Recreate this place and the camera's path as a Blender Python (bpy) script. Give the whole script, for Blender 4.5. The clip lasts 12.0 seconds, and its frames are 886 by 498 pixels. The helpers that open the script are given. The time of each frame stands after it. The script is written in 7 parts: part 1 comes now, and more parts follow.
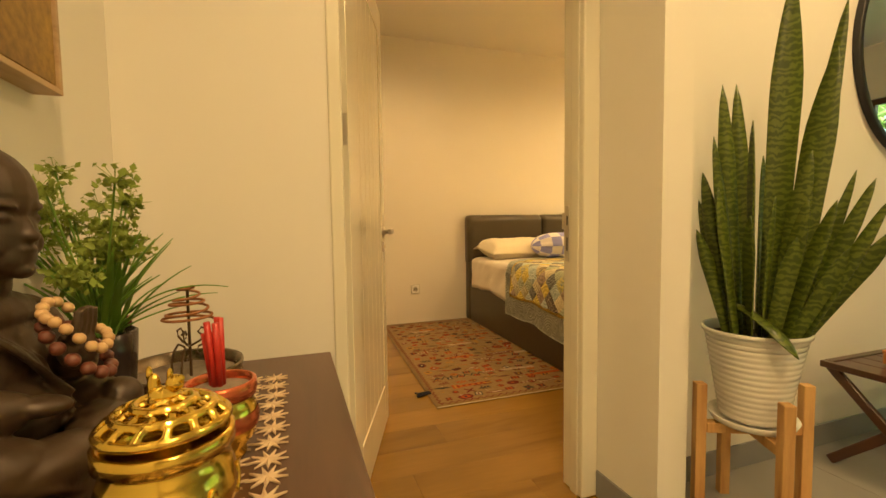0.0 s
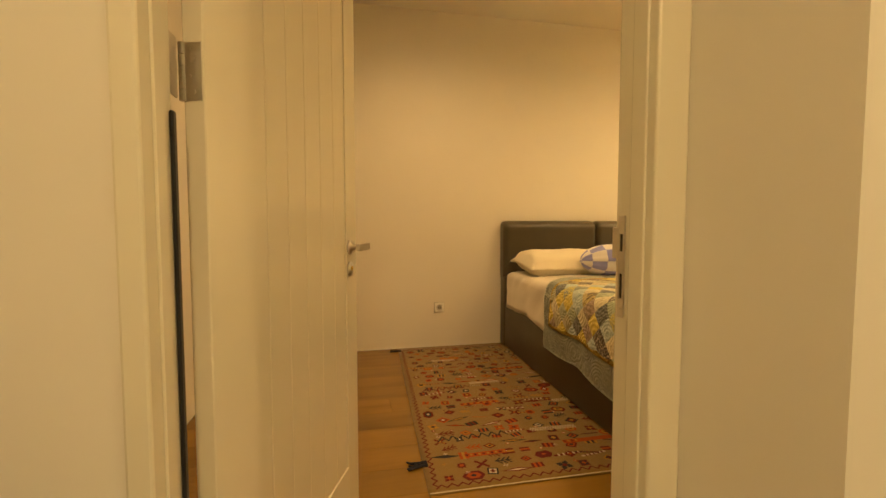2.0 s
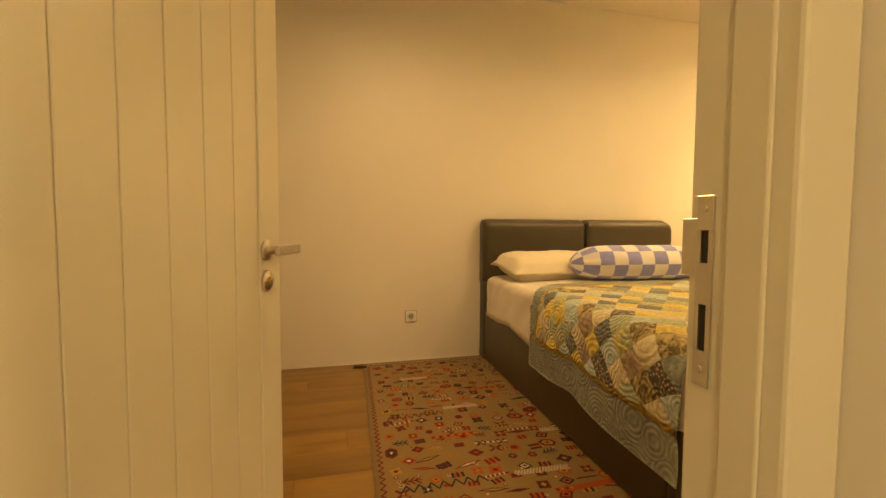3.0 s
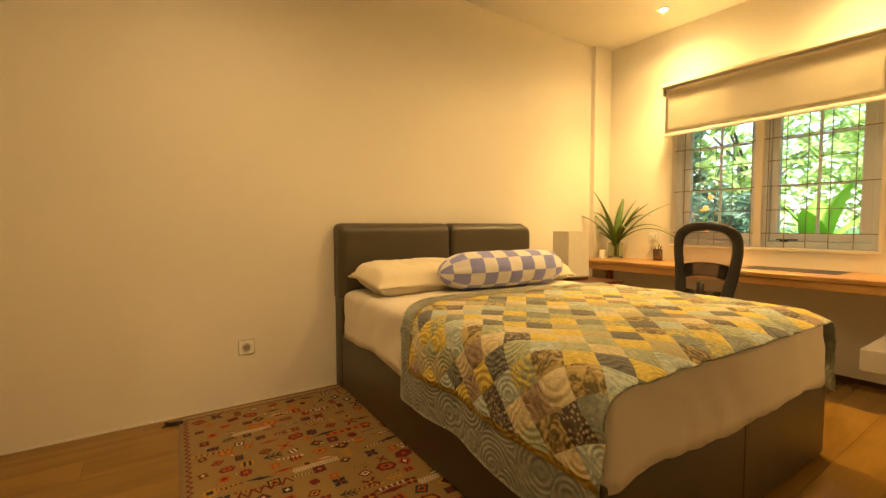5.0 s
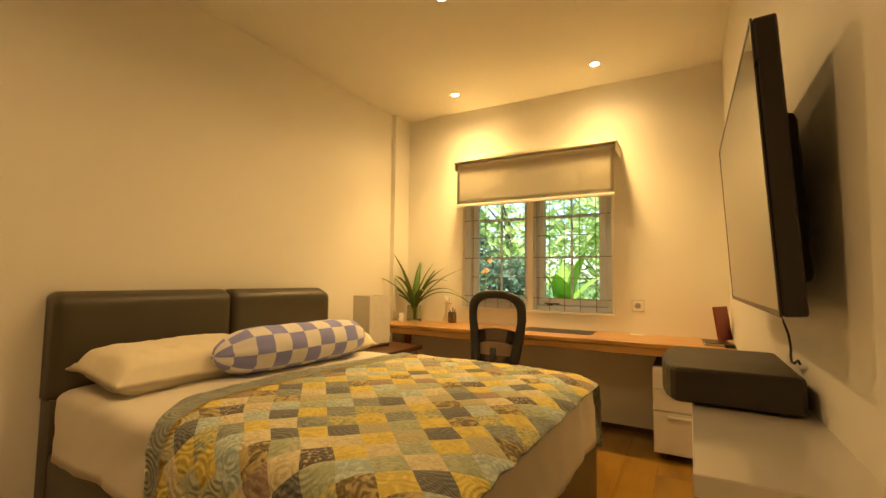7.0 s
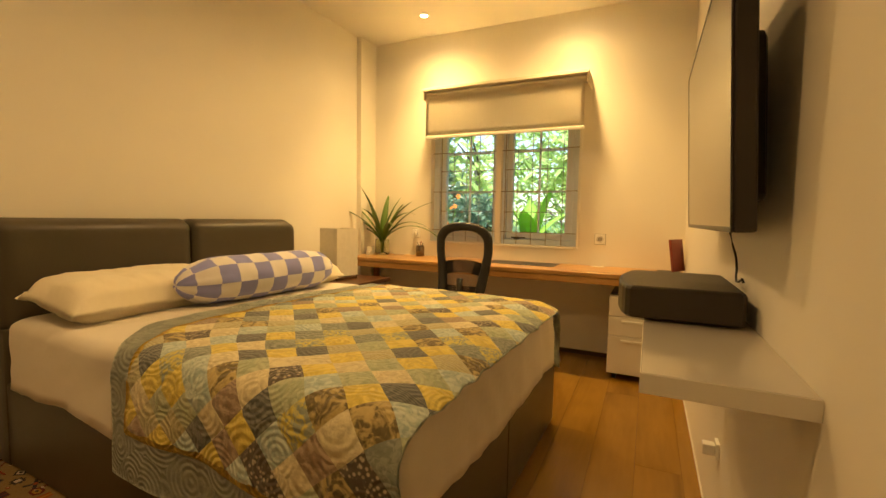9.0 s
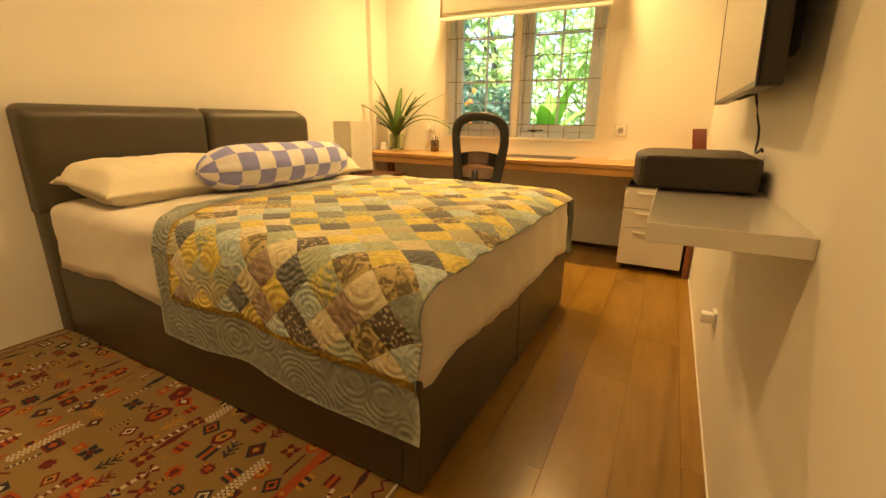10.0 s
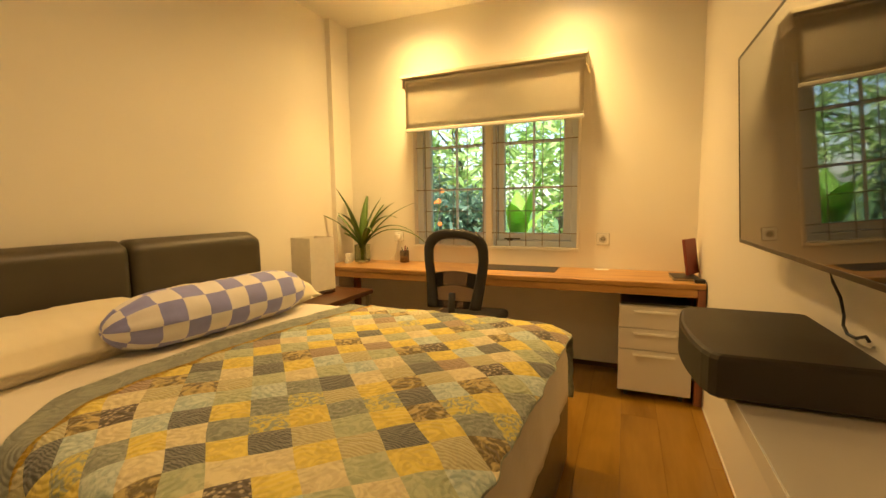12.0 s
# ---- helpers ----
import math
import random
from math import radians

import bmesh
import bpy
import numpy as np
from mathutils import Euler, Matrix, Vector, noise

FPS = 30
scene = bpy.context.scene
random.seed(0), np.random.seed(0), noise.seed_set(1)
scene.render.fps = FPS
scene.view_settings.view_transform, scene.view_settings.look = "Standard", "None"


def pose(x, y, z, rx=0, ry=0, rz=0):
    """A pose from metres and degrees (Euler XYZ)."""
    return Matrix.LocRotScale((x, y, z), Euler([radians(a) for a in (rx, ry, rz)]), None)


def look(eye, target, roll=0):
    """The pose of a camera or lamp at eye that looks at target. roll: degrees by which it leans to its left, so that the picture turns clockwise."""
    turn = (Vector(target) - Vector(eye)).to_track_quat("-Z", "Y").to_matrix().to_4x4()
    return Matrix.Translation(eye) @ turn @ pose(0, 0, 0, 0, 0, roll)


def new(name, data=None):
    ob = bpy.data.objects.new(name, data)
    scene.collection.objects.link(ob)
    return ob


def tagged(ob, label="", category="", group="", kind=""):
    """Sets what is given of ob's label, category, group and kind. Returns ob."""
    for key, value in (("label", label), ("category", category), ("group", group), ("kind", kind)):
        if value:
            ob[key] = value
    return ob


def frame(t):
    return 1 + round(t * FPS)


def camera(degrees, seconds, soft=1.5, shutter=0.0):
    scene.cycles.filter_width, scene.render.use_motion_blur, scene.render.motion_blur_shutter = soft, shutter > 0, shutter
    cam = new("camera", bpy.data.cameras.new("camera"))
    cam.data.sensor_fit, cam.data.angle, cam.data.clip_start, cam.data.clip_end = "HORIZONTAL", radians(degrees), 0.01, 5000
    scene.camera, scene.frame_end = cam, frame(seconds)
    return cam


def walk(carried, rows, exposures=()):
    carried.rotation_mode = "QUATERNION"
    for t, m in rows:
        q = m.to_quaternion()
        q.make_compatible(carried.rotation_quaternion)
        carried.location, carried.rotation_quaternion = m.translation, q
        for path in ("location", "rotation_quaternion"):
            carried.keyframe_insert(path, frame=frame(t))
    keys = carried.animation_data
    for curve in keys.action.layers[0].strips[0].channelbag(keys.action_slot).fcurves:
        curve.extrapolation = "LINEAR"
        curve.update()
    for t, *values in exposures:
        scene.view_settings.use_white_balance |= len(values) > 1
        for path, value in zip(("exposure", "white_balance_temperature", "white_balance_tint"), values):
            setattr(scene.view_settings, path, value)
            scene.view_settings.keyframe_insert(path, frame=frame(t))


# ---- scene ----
cam = camera(90.9, 12.0)
PATH = [
    (0, (0.151, 0.464, 1.02), (0.808, 2.349, 0.895), -0.8),
    (0.5, (0.274, 0.601, 1.039), (0.88, 2.504, 0.925), -0.6),
    (1, (0.439, 0.723, 1.048), (0.903, 2.666, 0.942), -0.5),
    (1.5, (0.538, 0.852, 1.043), (0.924, 2.811, 0.936), -0.2),
    (2, (0.586, 1.058, 1.055), (1.0, 3.011, 0.941), 0.0),
    (2.5, (0.662, 1.283, 1.047), (1.092, 3.233, 0.941), 0.4),
    (3, (0.732, 1.462, 1.04), (1.235, 3.395, 0.927), 0.3),
    (3.5, (0.738, 1.628, 1.045), (1.465, 3.488, 0.933), 0.4),
    (5.5, (0.902, 1.982, 1.077), (2.196, 3.504, 0.983), -0.2),
    (6, (0.952, 2.055, 1.091), (2.458, 3.369, 1.031), -0.2),
    (6.5, (0.99, 2.08, 1.108), (2.639, 3.212, 1.142), 0.1),
    (7, (1.006, 2.112, 1.165), (2.744, 3.092, 1.3), 0.7),
    (9, (1.016, 2.111, 1.119), (2.821, 2.96, 0.976), 1.1),
    (9.5, (0.982, 2.107, 1.068), (2.75, 2.96, 0.686), 1.1),
    (10, (0.966, 2.092, 1.032), (2.677, 2.96, 0.465), 0.7),
    (10.5, (0.969, 2.094, 1.02), (2.652, 2.974, 0.392), 0.6),
    (11, (1.039, 2.13, 1.046), (2.751, 3.04, 0.553), 0.8),
    (11.5, (1.144, 2.201, 1.138), (2.902, 3.102, 0.831), 0.5),
    (12, (1.347, 2.313, 1.235), (3.182, 3.084, 1.035), -0.8),
]
EXPOSURES = [(0.0, 2.12), (1.0, 1.93), (2.0, 1.83), (2.6, 1.84), (3.5, 1.95), (5.5, 1.72), (6.2, 1.52), (7.0, 1.40), (9.0, 1.50), (10.0, 2.00), (10.5, 2.22), (11.0, 2.25), (11.5, 1.86), (12.0, 1.47)]
walk(cam, [(t, look(eye, target, roll)) for t, eye, target, roll in PATH], EXPOSURES)

# ---- sky, sun and lamps ----
world = bpy.data.worlds.new("world")
scene.world = world
world.use_nodes = True
wn = world.node_tree
sky = wn.nodes.new("ShaderNodeTexSky")
sky.sky_type, sky.sun_disc = "NISHITA", False
sky.sun_elevation, sky.sun_rotation = radians(56), radians(250)
wn.nodes["Background"].inputs["Strength"].default_value = 0.15
wn.links.new(sky.outputs["Color"], wn.nodes["Background"].inputs["Color"])

SUN_WAY = Vector((math.sin(radians(250)) * math.cos(radians(56)), math.cos(radians(250)) * math.cos(radians(56)), math.sin(radians(56))))
sun = new("sun", bpy.data.lights.new("sun", "SUN"))
sun.data.energy, sun.data.angle, sun.data.color = 5.0, radians(0.5), (1.0, 0.95, 0.88)
sun.matrix_world = look((12, 8, 14), Vector((12, 8, 14)) - SUN_WAY)

WARM = (1.0, 0.59, 0.22)

HALL_WARM = (1.0, 0.64, 0.27)
DESK_WARM = (1.0, 0.61, 0.20)


def spot(name, x, y, z, watts, degrees, size=0.03, blend=0.6, color=WARM):
    lamp = new(name, bpy.data.lights.new(name, "SPOT"))
    lamp.data.energy, lamp.data.spot_size, lamp.data.spot_blend = watts, radians(degrees), blend
    lamp.data.shadow_soft_size, lamp.data.color = size, color
    lamp.matrix_world = look((x, y, z), (x, y + 0.0001, 0))
    return lamp


# the last room lamp is unseen, added to brighten the bed's west side
ROOM_LAMPS = [(4.36, 3.90), (4.36, 2.70), (3.12, 3.34), (1.2, 3.42)]
# the second and third hall lamps are unseen, added to brighten the hall
HALL_LAMPS = [(0.36, 0.12), (2.2, 0.75), (0.9, -1.2)]
for x, y in ROOM_LAMPS:
    if x > 4:
        # a hot beam with a wide soft spill
        spot("downlight_beam", x, y, 2.785, 48 if y > 3 else 36, 98, 0.05, 0.9, DESK_WARM)
        spot("downlight_lamp", x, y, 2.785, 20 if y > 3 else 13, 155, 0.05, 1.0, DESK_WARM)
    else:
        spot("downlight_lamp", x, y, 2.785, 24 if x > 2 else 25, 165, 0.05, 1.0)
for x, y in HALL_LAMPS:
    spot("downlight_lamp", x, y, 2.785, (26 if x < 1 else 20) if y > 0 else 20, 165, 0.04, 0.8, HALL_WARM)

# ---- materials ----
MATS = {}


def material(name, color, rough=0.6, metal=0.0, vary=0.06, scale=6.0, bump=0.1, bump_scale=60.0, coat=0.0, sheen=0.0, spec=0.5, stretch=(1, 1, 1), per_object=0.0):
    """Painted, plastic, cloth or metal surface with broad and fine unevenness."""
    m = bpy.data.materials.new(name)
    m.use_nodes = True
    n, l = m.node_tree.nodes, m.node_tree.links
    b = n["Principled BSDF"]
    co = n.new("ShaderNodeTexCoord")
    mp = n.new("ShaderNodeMapping")
    mp.inputs["Scale"].default_value = stretch
    l.new(co.outputs["Object"], mp.inputs["Vector"])
    n1 = n.new("ShaderNodeTexNoise")
    n1.inputs["Scale"].default_value, n1.inputs["Detail"].default_value = scale, 4
    n2 = n.new("ShaderNodeTexNoise")
    n2.inputs["Scale"].default_value, n2.inputs["Detail"].default_value = bump_scale, 5
    for q in (n1, n2):
        l.new(mp.outputs["Vector"], q.inputs["Vector"])
    mix = n.new("ShaderNodeMix")
    mix.data_type = "RGBA"
    mix.inputs[6].default_value = (*[c * (1 - vary) for c in color], 1)
    mix.inputs[7].default_value = (*[min(1, c * (1 + vary)) for c in color], 1)
    l.new(n1.outputs["Fac"], mix.inputs[0])
    col = mix.outputs[2]
    if per_object:
        oi = n.new("ShaderNodeObjectInfo")
        hs = n.new("ShaderNodeHueSaturation")
        ma = n.new("ShaderNodeMapRange")
        ma.inputs[3].default_value, ma.inputs[4].default_value = 1 - per_object, 1 + per_object
        l.new(oi.outputs["Random"], ma.inputs[0])
        l.new(ma.outputs[0], hs.inputs["Value"])
        l.new(col, hs.inputs["Color"])
        col = hs.outputs[0]
    l.new(col, b.inputs["Base Color"])
    rr = n.new("ShaderNodeMapRange")
    rr.inputs[3].default_value, rr.inputs[4].default_value = max(0, rough - 0.06), min(1, rough + 0.06)
    l.new(n1.outputs["Fac"], rr.inputs[0])
    l.new(rr.outputs[0], b.inputs["Roughness"])
    b.inputs["Metallic"].default_value = metal
    b.inputs["Specular IOR Level"].default_value = spec
    b.inputs["Coat Weight"].default_value = coat
    b.inputs["Sheen Weight"].default_value = sheen
    bp = n.new("ShaderNodeBump")
    bp.inputs["Strength"].default_value, bp.inputs["Distance"].default_value = bump, 0.002
    l.new(n2.outputs["Fac"], bp.inputs["Height"])
    l.new(bp.outputs["Normal"], b.inputs["Normal"])
    MATS[name] = m
    return m


def wood(name, light, dark, scale=1.0, rough=0.4, along="x", per_object=0.12, knots=True, coat=0.0):
    """Wood with streaks and cathedral grain along one axis, different in every piece."""
    m = bpy.data.materials.new(name)
    m.use_nodes = True
    n, l = m.node_tree.nodes, m.node_tree.links
    b = n["Principled BSDF"]
    co, oi = n.new("ShaderNodeTexCoord"), n.new("ShaderNodeObjectInfo")
    off = n.new("ShaderNodeVectorMath")
    off.operation = "SCALE"
    off.inputs[0].default_value = (31.0, 17.0, 23.0)
    l.new(oi.outputs["Random"], off.inputs["Scale"])
    add = n.new("ShaderNodeVectorMath")
    l.new(co.outputs["Object"], add.inputs[0])
    l.new(off.outputs[0], add.inputs[1])
    s = {"x": (1.1, 9, 9), "y": (9, 1.1, 9), "z": (9, 9, 1.1)}[along]
    mp = n.new("ShaderNodeMapping")
    mp.inputs["Scale"].default_value = [v * scale for v in s]
    l.new(add.outputs[0], mp.inputs["Vector"])
    grain = n.new("ShaderNodeTexNoise")
    grain.inputs["Scale"].default_value, grain.inputs["Detail"].default_value, grain.inputs["Distortion"].default_value = 1.3, 6, 0.9
    fine = n.new("ShaderNodeTexNoise")
    fine.inputs["Scale"].default_value, fine.inputs["Detail"].default_value = 14, 4
    broad = n.new("ShaderNodeTexNoise")
    broad.inputs["Scale"].default_value, broad.inputs["Detail"].default_value = 2.5, 2
    l.new(mp.outputs["Vector"], grain.inputs["Vector"])
    l.new(mp.outputs["Vector"], fine.inputs["Vector"])
    l.new(add.outputs[0], broad.inputs["Vector"])
    ramp = n.new("ShaderNodeValToRGB")
    ramp.color_ramp.elements[0].position, ramp.color_ramp.elements[0].color = 0.32, (*dark, 1)
    ramp.color_ramp.elements[1].position, ramp.color_ramp.elements[1].color = 0.62, (*light, 1)
    e = ramp.color_ramp.elements.new(0.46)
    e.color = (*[(a * 0.7 + c * 0.3) for a, c in zip(light, dark)], 1)
    l.new(grain.outputs["Fac"], ramp.inputs["Fac"])
    mix = n.new("ShaderNodeMix")
    mix.data_type, mix.blend_type = "RGBA", "MULTIPLY"
    mix.inputs[0].default_value = 0.14
    l.new(ramp.outputs["Color"], mix.inputs[6])
    fr = n.new("ShaderNodeMapRange")
    fr.inputs[1].default_value, fr.inputs[2].default_value, fr.inputs[3].default_value, fr.inputs[4].default_value = 0.35, 0.65, 0.65, 1.15
    l.new(fine.outputs["Fac"], fr.inputs[0])
    l.new(fr.outputs[0], mix.inputs[7])
    hs, ma, mb = n.new("ShaderNodeHueSaturation"), n.new("ShaderNodeMapRange"), n.new("ShaderNodeMath")
    ma.inputs[3].default_value, ma.inputs[4].default_value = 1 - per_object, 1 + per_object
    l.new(oi.outputs["Random"], ma.inputs[0])
    br = n.new("ShaderNodeMapRange")
    br.inputs[3].default_value, br.inputs[4].default_value = 0.8, 1.2
    l.new(broad.outputs["Fac"], br.inputs[0])
    mb.operation = "MULTIPLY"
    l.new(ma.outputs[0], mb.inputs[0])
    l.new(br.outputs[0], mb.inputs[1])
    l.new(mb.outputs[0], hs.inputs["Value"])
    l.new(mix.outputs[2], hs.inputs["Color"])
    col = hs.outputs[0]
    if knots:
        vo = n.new("ShaderNodeTexVoronoi")
        vo.inputs["Scale"].default_value = 0.42
        l.new(mp.outputs["Vector"], vo.inputs["Vector"])
        kr = n.new("ShaderNodeMapRange")
        kr.inputs[1].default_value, kr.inputs[2].default_value, kr.inputs[3].default_value, kr.inputs[4].default_value = 0.0, 0.075, 0.6, 0.0
        l.new(vo.outputs["Distance"], kr.inputs[0])
        km = n.new("ShaderNodeMix")
        km.data_type = "RGBA"
        km.inputs[7].default_value = (*[c * 0.55 for c in dark], 1)
        l.new(kr.outputs[0], km.inputs[0])
        l.new(col, km.inputs[6])
        col = km.outputs[2]
    l.new(col, b.inputs["Base Color"])
    b.inputs["Coat Weight"].default_value = coat
    b.inputs["Coat Roughness"].default_value = 0.25
    rr = n.new("ShaderNodeMapRange")
    rr.inputs[3].default_value, rr.inputs[4].default_value = rough - 0.03, rough + 0.05
    l.new(fine.outputs["Fac"], rr.inputs[0])
    l.new(rr.outputs[0], b.inputs["Roughness"])
    bp = n.new("ShaderNodeBump")
    bp.inputs["Strength"].default_value, bp.inputs["Distance"].default_value = 0.12, 0.0006
    l.new(fine.outputs["Fac"], bp.inputs["Height"])
    l.new(bp.outputs["Normal"], b.inputs["Normal"])
    return m


def glass(name, tint=(1, 1, 1), rough=0.0):
    m = bpy.data.materials.new(name)
    m.use_nodes = True
    b = m.node_tree.nodes["Principled BSDF"]
    b.inputs["Base Color"].default_value = (*tint, 1)
    b.inputs["Transmission Weight"].default_value, b.inputs["Roughness"].default_value, b.inputs["IOR"].default_value = 1.0, rough, 1.45
    return m


def glow(name, color, strength):
    m = bpy.data.materials.new(name)
    m.use_nodes = True
    b = m.node_tree.nodes["Principled BSDF"]
    b.inputs["Emission Color"].default_value, b.inputs["Emission Strength"].default_value = (*color, 1), strength
    return m


WALL = material("wall_paint", (0.83, 0.795, 0.715), 0.55, vary=0.035, scale=1.6, bump=0.12, bump_scale=45)
CEIL = material("ceiling_paint", (0.80, 0.77, 0.70), 0.7, vary=0.03, scale=1.2, bump=0.06, bump_scale=40)
GLOSS = material("cream_gloss_paint", (0.80, 0.76, 0.62), 0.22, vary=0.03, scale=3, bump=0.05, bump_scale=20, coat=0.3)
TRIMW = material("white_trim_paint", (0.80, 0.78, 0.72), 0.35, vary=0.04, scale=8, bump=0.04)
UPVC = material("pale_blue_grey_frame", (0.66, 0.75, 0.88), 0.35, vary=0.04, scale=9, bump=0.03)
BARS = material("security_bar_paint", (0.25, 0.22, 0.19), 0.45, vary=0.1, scale=30, bump=0.1)
LEATHER = material("brown_leather", (0.060, 0.049, 0.029), 0.38, vary=0.16, scale=7, bump=0.35, bump_scale=220, spec=0.6)
SHEET = material("cream_cotton", (0.72, 0.67, 0.58), 0.85, vary=0.04, scale=5, bump=1.0, bump_scale=11, sheen=0.2)
PILLOW = material("cream_pillow_cotton", (0.80, 0.73, 0.56), 0.85, vary=0.05, scale=6, bump=1.0, bump_scale=12, sheen=0.2)
CHECK_W = material("white_check_cotton", (0.74, 0.72, 0.74), 0.85, vary=0.06, scale=14, bump=0.4, bump_scale=40, sheen=0.2)
CHECK_B = material("blue_check_cotton", (0.26, 0.28, 0.64), 0.85, vary=0.12, scale=14, bump=0.4, bump_scale=40, sheen=0.2)
STEEL = material("satin_steel", (0.62, 0.58, 0.52), 0.3, metal=1.0, vary=0.08, scale=60, bump=0.08, bump_scale=200)
BLACKP = material("black_plastic", (0.014, 0.014, 0.016), 0.42, vary=0.15, scale=20, bump=0.2, bump_scale=300)
BLACKBOX = material("black_case_plastic", (0.024, 0.018, 0.012), 0.45, vary=0.2, scale=8, bump=0.25, bump_scale=400)
WHITEP = material("white_plastic", (0.86, 0.85, 0.80), 0.35, vary=0.03, scale=15, bump=0.03)
DARKHOLE = material("dark_recess", (0.02, 0.018, 0.015), 0.7)
LAMINATE = material("white_laminate", (0.53, 0.50, 0.45), 0.16, vary=0.02, scale=4, bump=0.02, bump_scale=12, coat=0.4)
GREYLAM = material("grey_laminate_front", (0.70, 0.67, 0.61), 0.32, vary=0.03, scale=4, bump=0.03)
PAPER = material("rice_paper", (0.72, 0.68, 0.58), 0.9, vary=0.08, scale=25, bump=0.5, bump_scale=70)
BLINDM = material("roller_blind_cloth", (0.74, 0.68, 0.56), 0.85, vary=0.03, scale=3, bump=0.15, bump_scale=260)
CERAMIC = material("white_ceramic_glaze", (0.78, 0.76, 0.70), 0.24, vary=0.04, scale=10, bump=0.06, coat=0.3)
TILE = material("grey_floor_tile", (0.30, 0.29, 0.27), 0.35, vary=0.12, scale=5, bump=0.08, per_object=0.06)
GROUT = material("grey_grout", (0.22, 0.21, 0.20), 0.9, vary=0.1, scale=30)
SKIRT = material("grey_skirting_tile", (0.26, 0.26, 0.26), 0.35, vary=0.1, scale=8, bump=0.06)
SUBFLOOR = material("dark_underlay", (0.05, 0.03, 0.015), 0.9)
# grey that stands in for shade on the wall sockets
SOCKETSHADE = material("socket_shade_grey", (0.33, 0.31, 0.27), 0.5, vary=0.03, scale=15, bump=0.03)
PLANK = wood("laminate_oak", (0.260, 0.138, 0.018), (0.180, 0.090, 0.010), 0.42, 0.24, "x", 0.11, knots=False)
DESKWOOD = wood("honey_teak", (0.52, 0.29, 0.09), (0.35, 0.17, 0.05), 1.3, 0.32, "y", 0.03, knots=False, coat=0.2)
DESKLEG = wood("red_teak", (0.30, 0.11, 0.05), (0.17, 0.06, 0.03), 1.3, 0.35, "z", 0.05, knots=False)
DARKWOOD = wood("dark_walnut", (0.085, 0.035, 0.016), (0.05, 0.02, 0.010), 1.5, 0.3, "y", 0.05, knots=False, coat=0.2)
PINE = wood("raw_pine", (0.62, 0.37, 0.14), (0.45, 0.22, 0.07), 2.5, 0.55, "z", 0.08)
FRAMEWOOD = wood("pale_frame_wood", (0.52, 0.36, 0.20), (0.38, 0.24, 0.12), 3.0, 0.5, "y", 0.03, knots=False)
BRONZE = material("dark_bronze_resin", (0.055, 0.034, 0.019), 0.44, vary=0.35, scale=16, bump=0.4, bump_scale=60, metal=0.25, spec=0.6)
BRASS = material("polished_brass", (0.80, 0.57, 0.11), 0.16, metal=1.0, vary=0.15, scale=40, bump=0.25, bump_scale=60)
COPPER = material("red_copper", (0.60, 0.16, 0.07), 0.22, metal=0.8, vary=0.2, scale=40, bump=0.2, bump_scale=70)
SILVER = material("tarnished_silver", (0.22, 0.17, 0.12), 0.25, metal=1.0, vary=0.35, scale=70, bump=0.6, bump_scale=120)
COIL = material("incense_coil_brown", (0.35, 0.15, 0.06), 0.8, vary=0.15, scale=60, bump=0.4, bump_scale=200)
IRON = material("aged_iron_scroll", (0.10, 0.06, 0.03), 0.4, metal=0.7, vary=0.2, scale=60)
REDWAX = material("red_wax", (0.50, 0.03, 0.02), 0.4, vary=0.1, scale=30)
ASH = material("grey_ash", (0.22, 0.18, 0.14), 0.95, vary=0.35, scale=90, bump=1.0, bump_scale=180)
LACE = material("cream_crochet_cotton", (0.62, 0.48, 0.32), 0.9, vary=0.12, scale=120, bump=0.8, bump_scale=400)
BEADW = material("pale_wood_bead", (0.55, 0.36, 0.18), 0.4, vary=0.15, scale=60)
BEADR = material("dark_red_wood_bead", (0.13, 0.04, 0.025), 0.35, vary=0.2, scale=60)
REDBOX = material("dark_red_card", (0.22, 0.012, 0.018), 0.45, vary=0.1, scale=20)
GOLDP = material("gold_print", (0.55, 0.30, 0.06), 0.4, vary=0.1, metal=0.4)
REDBOOK = material("red_book_cover", (0.21, 0.038, 0.024), 0.4, vary=0.15, scale=20)
BOOKPAGES = material("book_pages", (0.66, 0.58, 0.44), 0.85, vary=0.1, scale=90)
PINKPIC = material("pale_pink_print", (0.55, 0.36, 0.27), 0.4, vary=0.2, scale=30)
ORANGEWOOD = wood("orange_wood_box", (0.50, 0.20, 0.06), (0.34, 0.12, 0.03), 2.0, 0.4, "x", 0.04, knots=False)
SOIL = material("potting_soil", (0.035, 0.025, 0.018), 0.95, vary=0.4, scale=60, bump=1.0, bump_scale=120)
STEMG = material("fresh_green_leaf", (0.13, 0.27, 0.03), 0.42, vary=0.3, scale=20, bump=0.2, bump_scale=80)
UMBEL = material("yellow_green_floret", (0.24, 0.32, 0.05), 0.6, vary=0.35, scale=60)
DRACAENA = material("dark_green_blade_leaf", (0.085, 0.16, 0.022), 0.38, vary=0.3, scale=12, bump=0.2, bump_scale=70)
DARKPOT = material("dark_glazed_pot", (0.03, 0.02, 0.018), 0.2, vary=0.2, scale=20)
SEEGLASS = glass("clear_glass", (0.95, 0.98, 0.95))
VASEGLASS = glass("greenish_vase_glass", (0.80, 0.84, 0.66), 0.12)
WATER = glass("yellow_green_water", (0.70, 0.72, 0.30))
SCREEN = material("glossy_black_screen", (0.010, 0.010, 0.011), 0.0, vary=0.02, scale=3, bump=0.0, spec=0.9)
TVEDGE = material("brown_black_bezel", (0.018, 0.013, 0.010), 0.3, vary=0.1, scale=20)
